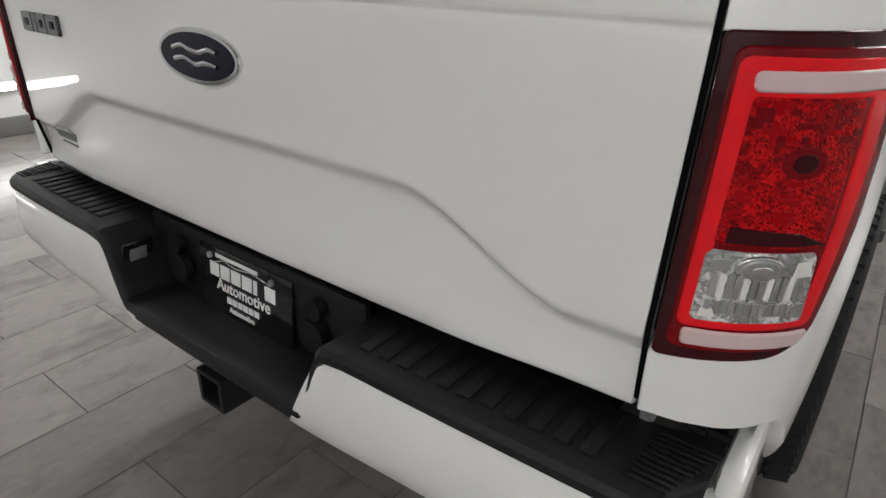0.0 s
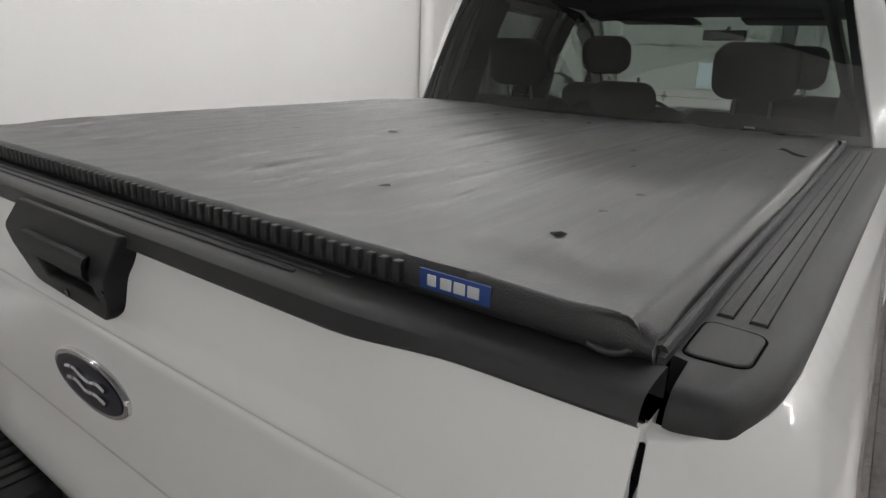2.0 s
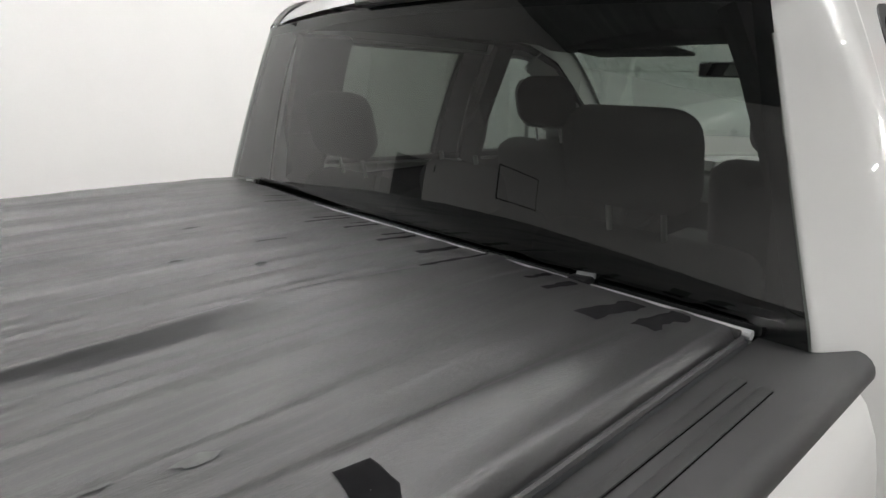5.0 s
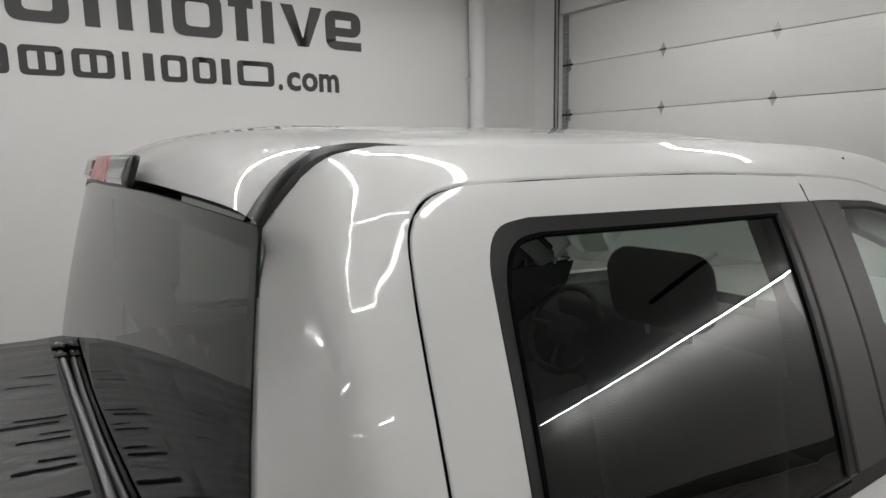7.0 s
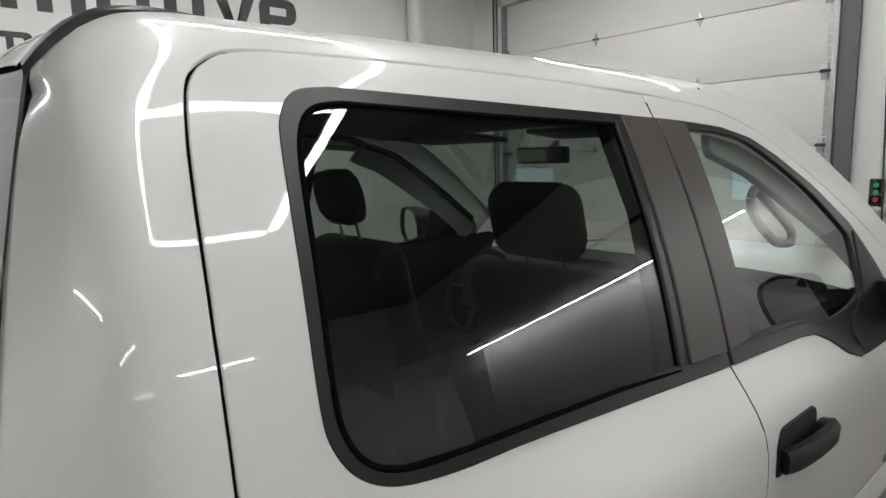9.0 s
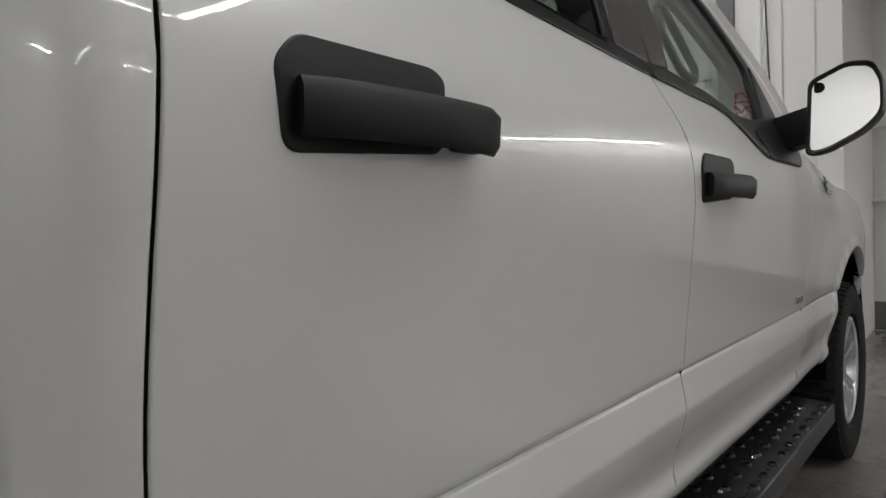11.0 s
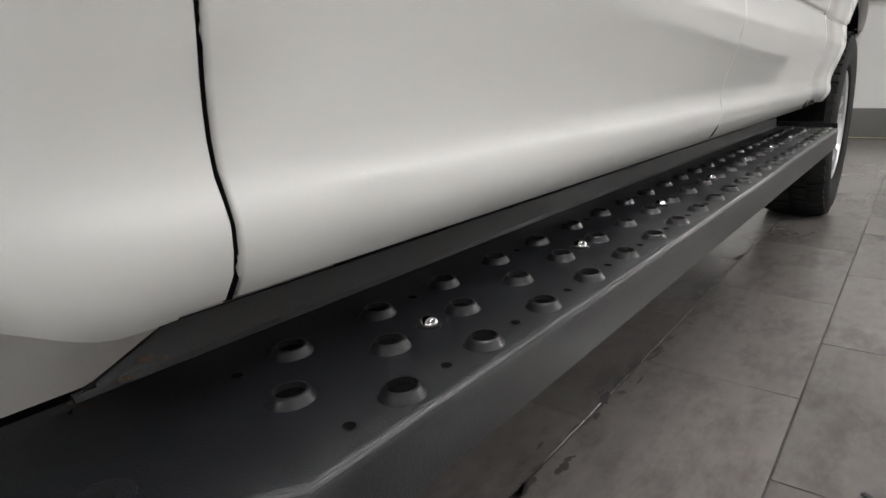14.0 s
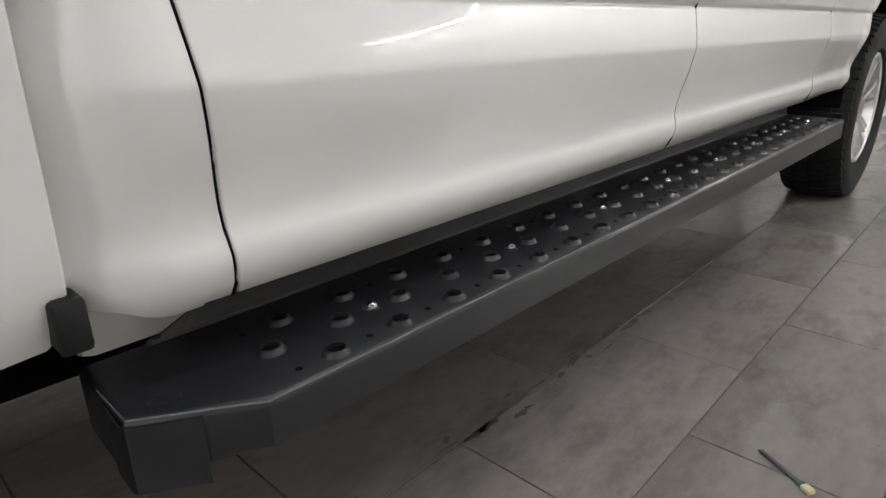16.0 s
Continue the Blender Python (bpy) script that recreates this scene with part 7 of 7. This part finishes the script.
for x, y, rx, ry in ((0.299, 0.251, 0.010, 0.014), (-0.097, 0.726, 0.010, 0.016), (0.618, 0.20, 0.008, 0.011), (-0.31, 0.60, 0.006, 0.009), (0.13, 1.403, 0.008, 0.01), (0.02, 1.30, 0.006, 0.012), (-0.22, 1.42, 0.006, 0.02)):
    patch("dark_spot", [(x + rx * math.cos(a) * rng.uniform(0.7, 1.3), y + ry * math.sin(a) * rng.uniform(0.7, 1.3)) for a in np.linspace(0, 2 * math.pi, 11)[:-1]], STAIN)
for x, y, rx, ry in ((0.297, 0.543, 0.006, 0.010), (0.617, 0.483, 0.007, 0.010), (0.615, 0.344, 0.006, 0.008), (0.52, 0.72, 0.004, 0.02), (0.44, 0.95, 0.004, 0.02)):
    patch("faint_spot", [(x + rx * math.cos(a) * rng.uniform(0.5, 1.3), y + ry * math.sin(a) * rng.uniform(0.5, 1.3)) for a in np.linspace(0, 2 * math.pi, 11)[:-1]], FAINT)
patch("dark_patch", [(0.700, 1.172), (0.757, 1.166), (0.764, 1.194), (0.738, 1.212), (0.706, 1.206)], STAIN)
for x, y, rx, ry in ((0.742, 0.80, 0.013, 0.02), (0.715, 0.82, 0.008, 0.015), (0.728, 0.86, 0.004, 0.03), (0.755, 0.93, 0.004, 0.02), (0.60, 1.10, 0.007, 0.02), (0.585, 1.02, 0.003, 0.03), (0.30, 1.62, 0.003, 0.012), (0.05, 1.55, 0.010, 0.004)):
    patch("pale_scuff", [(x + rx * math.cos(a) * rng.uniform(0.5, 1.3), y + ry * math.sin(a) * rng.uniform(0.5, 1.3)) for a in np.linspace(0, 2 * math.pi, 11)[:-1]], CHALK)

# loose items and dirt on the floor
rng = random.Random(23)
dv, df = [], []


def smear(cx, cy, rx, ry, turn):
    k, n_ = len(dv), 14
    dv.append((cx, cy, 0.0006))
    for i in range(n_):
        a = 2 * math.pi * i / n_
        q = rng.uniform(0.45, 1.25)
        px, py = rx * q * math.cos(a), ry * q * math.sin(a)
        dv.append((cx + px * math.cos(turn) - py * math.sin(turn), cy + px * math.sin(turn) + py * math.cos(turn), 0.0006))
    df.extend((k, k + 1 + i, k + 1 + (i + 1) % n_) for i in range(n_))


for _ in range(70):
    y = rng.uniform(2.1, 4.9)
    smear(0.81 + rng.choice((-1, 1)) * (0.004 + 0.035 * rng.random() ** 2), y, rng.uniform(0.003, 0.012), rng.uniform(0.010, 0.045), rng.uniform(-0.2, 0.2))
for _ in range(26):
    smear(rng.uniform(1.2, 1.95), rng.uniform(2.2, 4.6), rng.uniform(0.002, 0.005), rng.uniform(0.002, 0.008), rng.uniform(0, 3))
dirt = raw("floor_dirt", dv, df, DIRT, fix=False)
tagged(dirt, "dark trodden dirt along a joint of the tiles", "dirt", kind="stuff")
tie = thing("cable_tie", "snipped dark cable tie lying on the tiles", "cable tie", (1.31, 2.86, 0.004))
part("strap", moved(blk((-0.005, -0.06, -0.002), (0.005, 0.05, 0.002), 0.001), Matrix.Rotation(radians(58), 4, "Z")), DARK_STEEL, tie)
part("buckle", moved(blk((-0.008, -0.075, -0.003), (0.008, -0.055, 0.006), 0.002), Matrix.Rotation(radians(58), 4, "Z")), YELLOW, tie)

# ---------------- floor tiles ----------------
TW, TL = 0.33, 0.66
floor_ob = bpy.data.objects["floor"]
tile_me = bpy.data.meshes.new("tile")
g, bv, th = 0.0018, 0.0007, 0.010
v = []
for d, z in ((0.0, -th), (0.0, -bv), (bv, 0.0)):
    a, b = TW / 2 - g - d, TL / 2 - g - d
    v += [(-a, -b, z), (a, -b, z), (a, b, z), (-a, b, z)]
fa = [(r * 4 + i, r * 4 + (i + 1) % 4, (r + 1) * 4 + (i + 1) % 4, (r + 1) * 4 + i) for r in range(2) for i in range(4)] + [(8, 9, 10, 11)]
tile_me.from_pydata(v, [], fa)
tile_me.materials.append(TILE)
rest_v, rest_f = [], []
i0, i1 = int((LEFT - 0.81) / TW) - 1, int((RIGHT - 0.81) / TW) + 1
for i in range(i0, i1):
    cx = 0.81 + (i + 0.5) * TW
    off = 2.512 if i % 2 == 0 else 2.848
    for j in range(-15, 12):
        cy = off + (j + 0.5) * TL
        if not (LEFT < cx < RIGHT and REAR < cy < FAR):
            continue
        if -2.6 < cx < 2.8 and -1.8 < cy < 7.6:
            o = new("tile", tile_me)
            o.location = (cx, cy, 0)
            o.parent = floor_ob
        else:
            k = len(rest_v)
            rest_v += [(cx + p[0], cy + p[1], p[2]) for p in v]
            rest_f += [tuple(q + k for q in f_) for f_ in fa]
rest = raw("tile_field", rest_v, rest_f, TILE, floor_ob, fix=False, sharp=20)
rest["kind"] = "stuff"
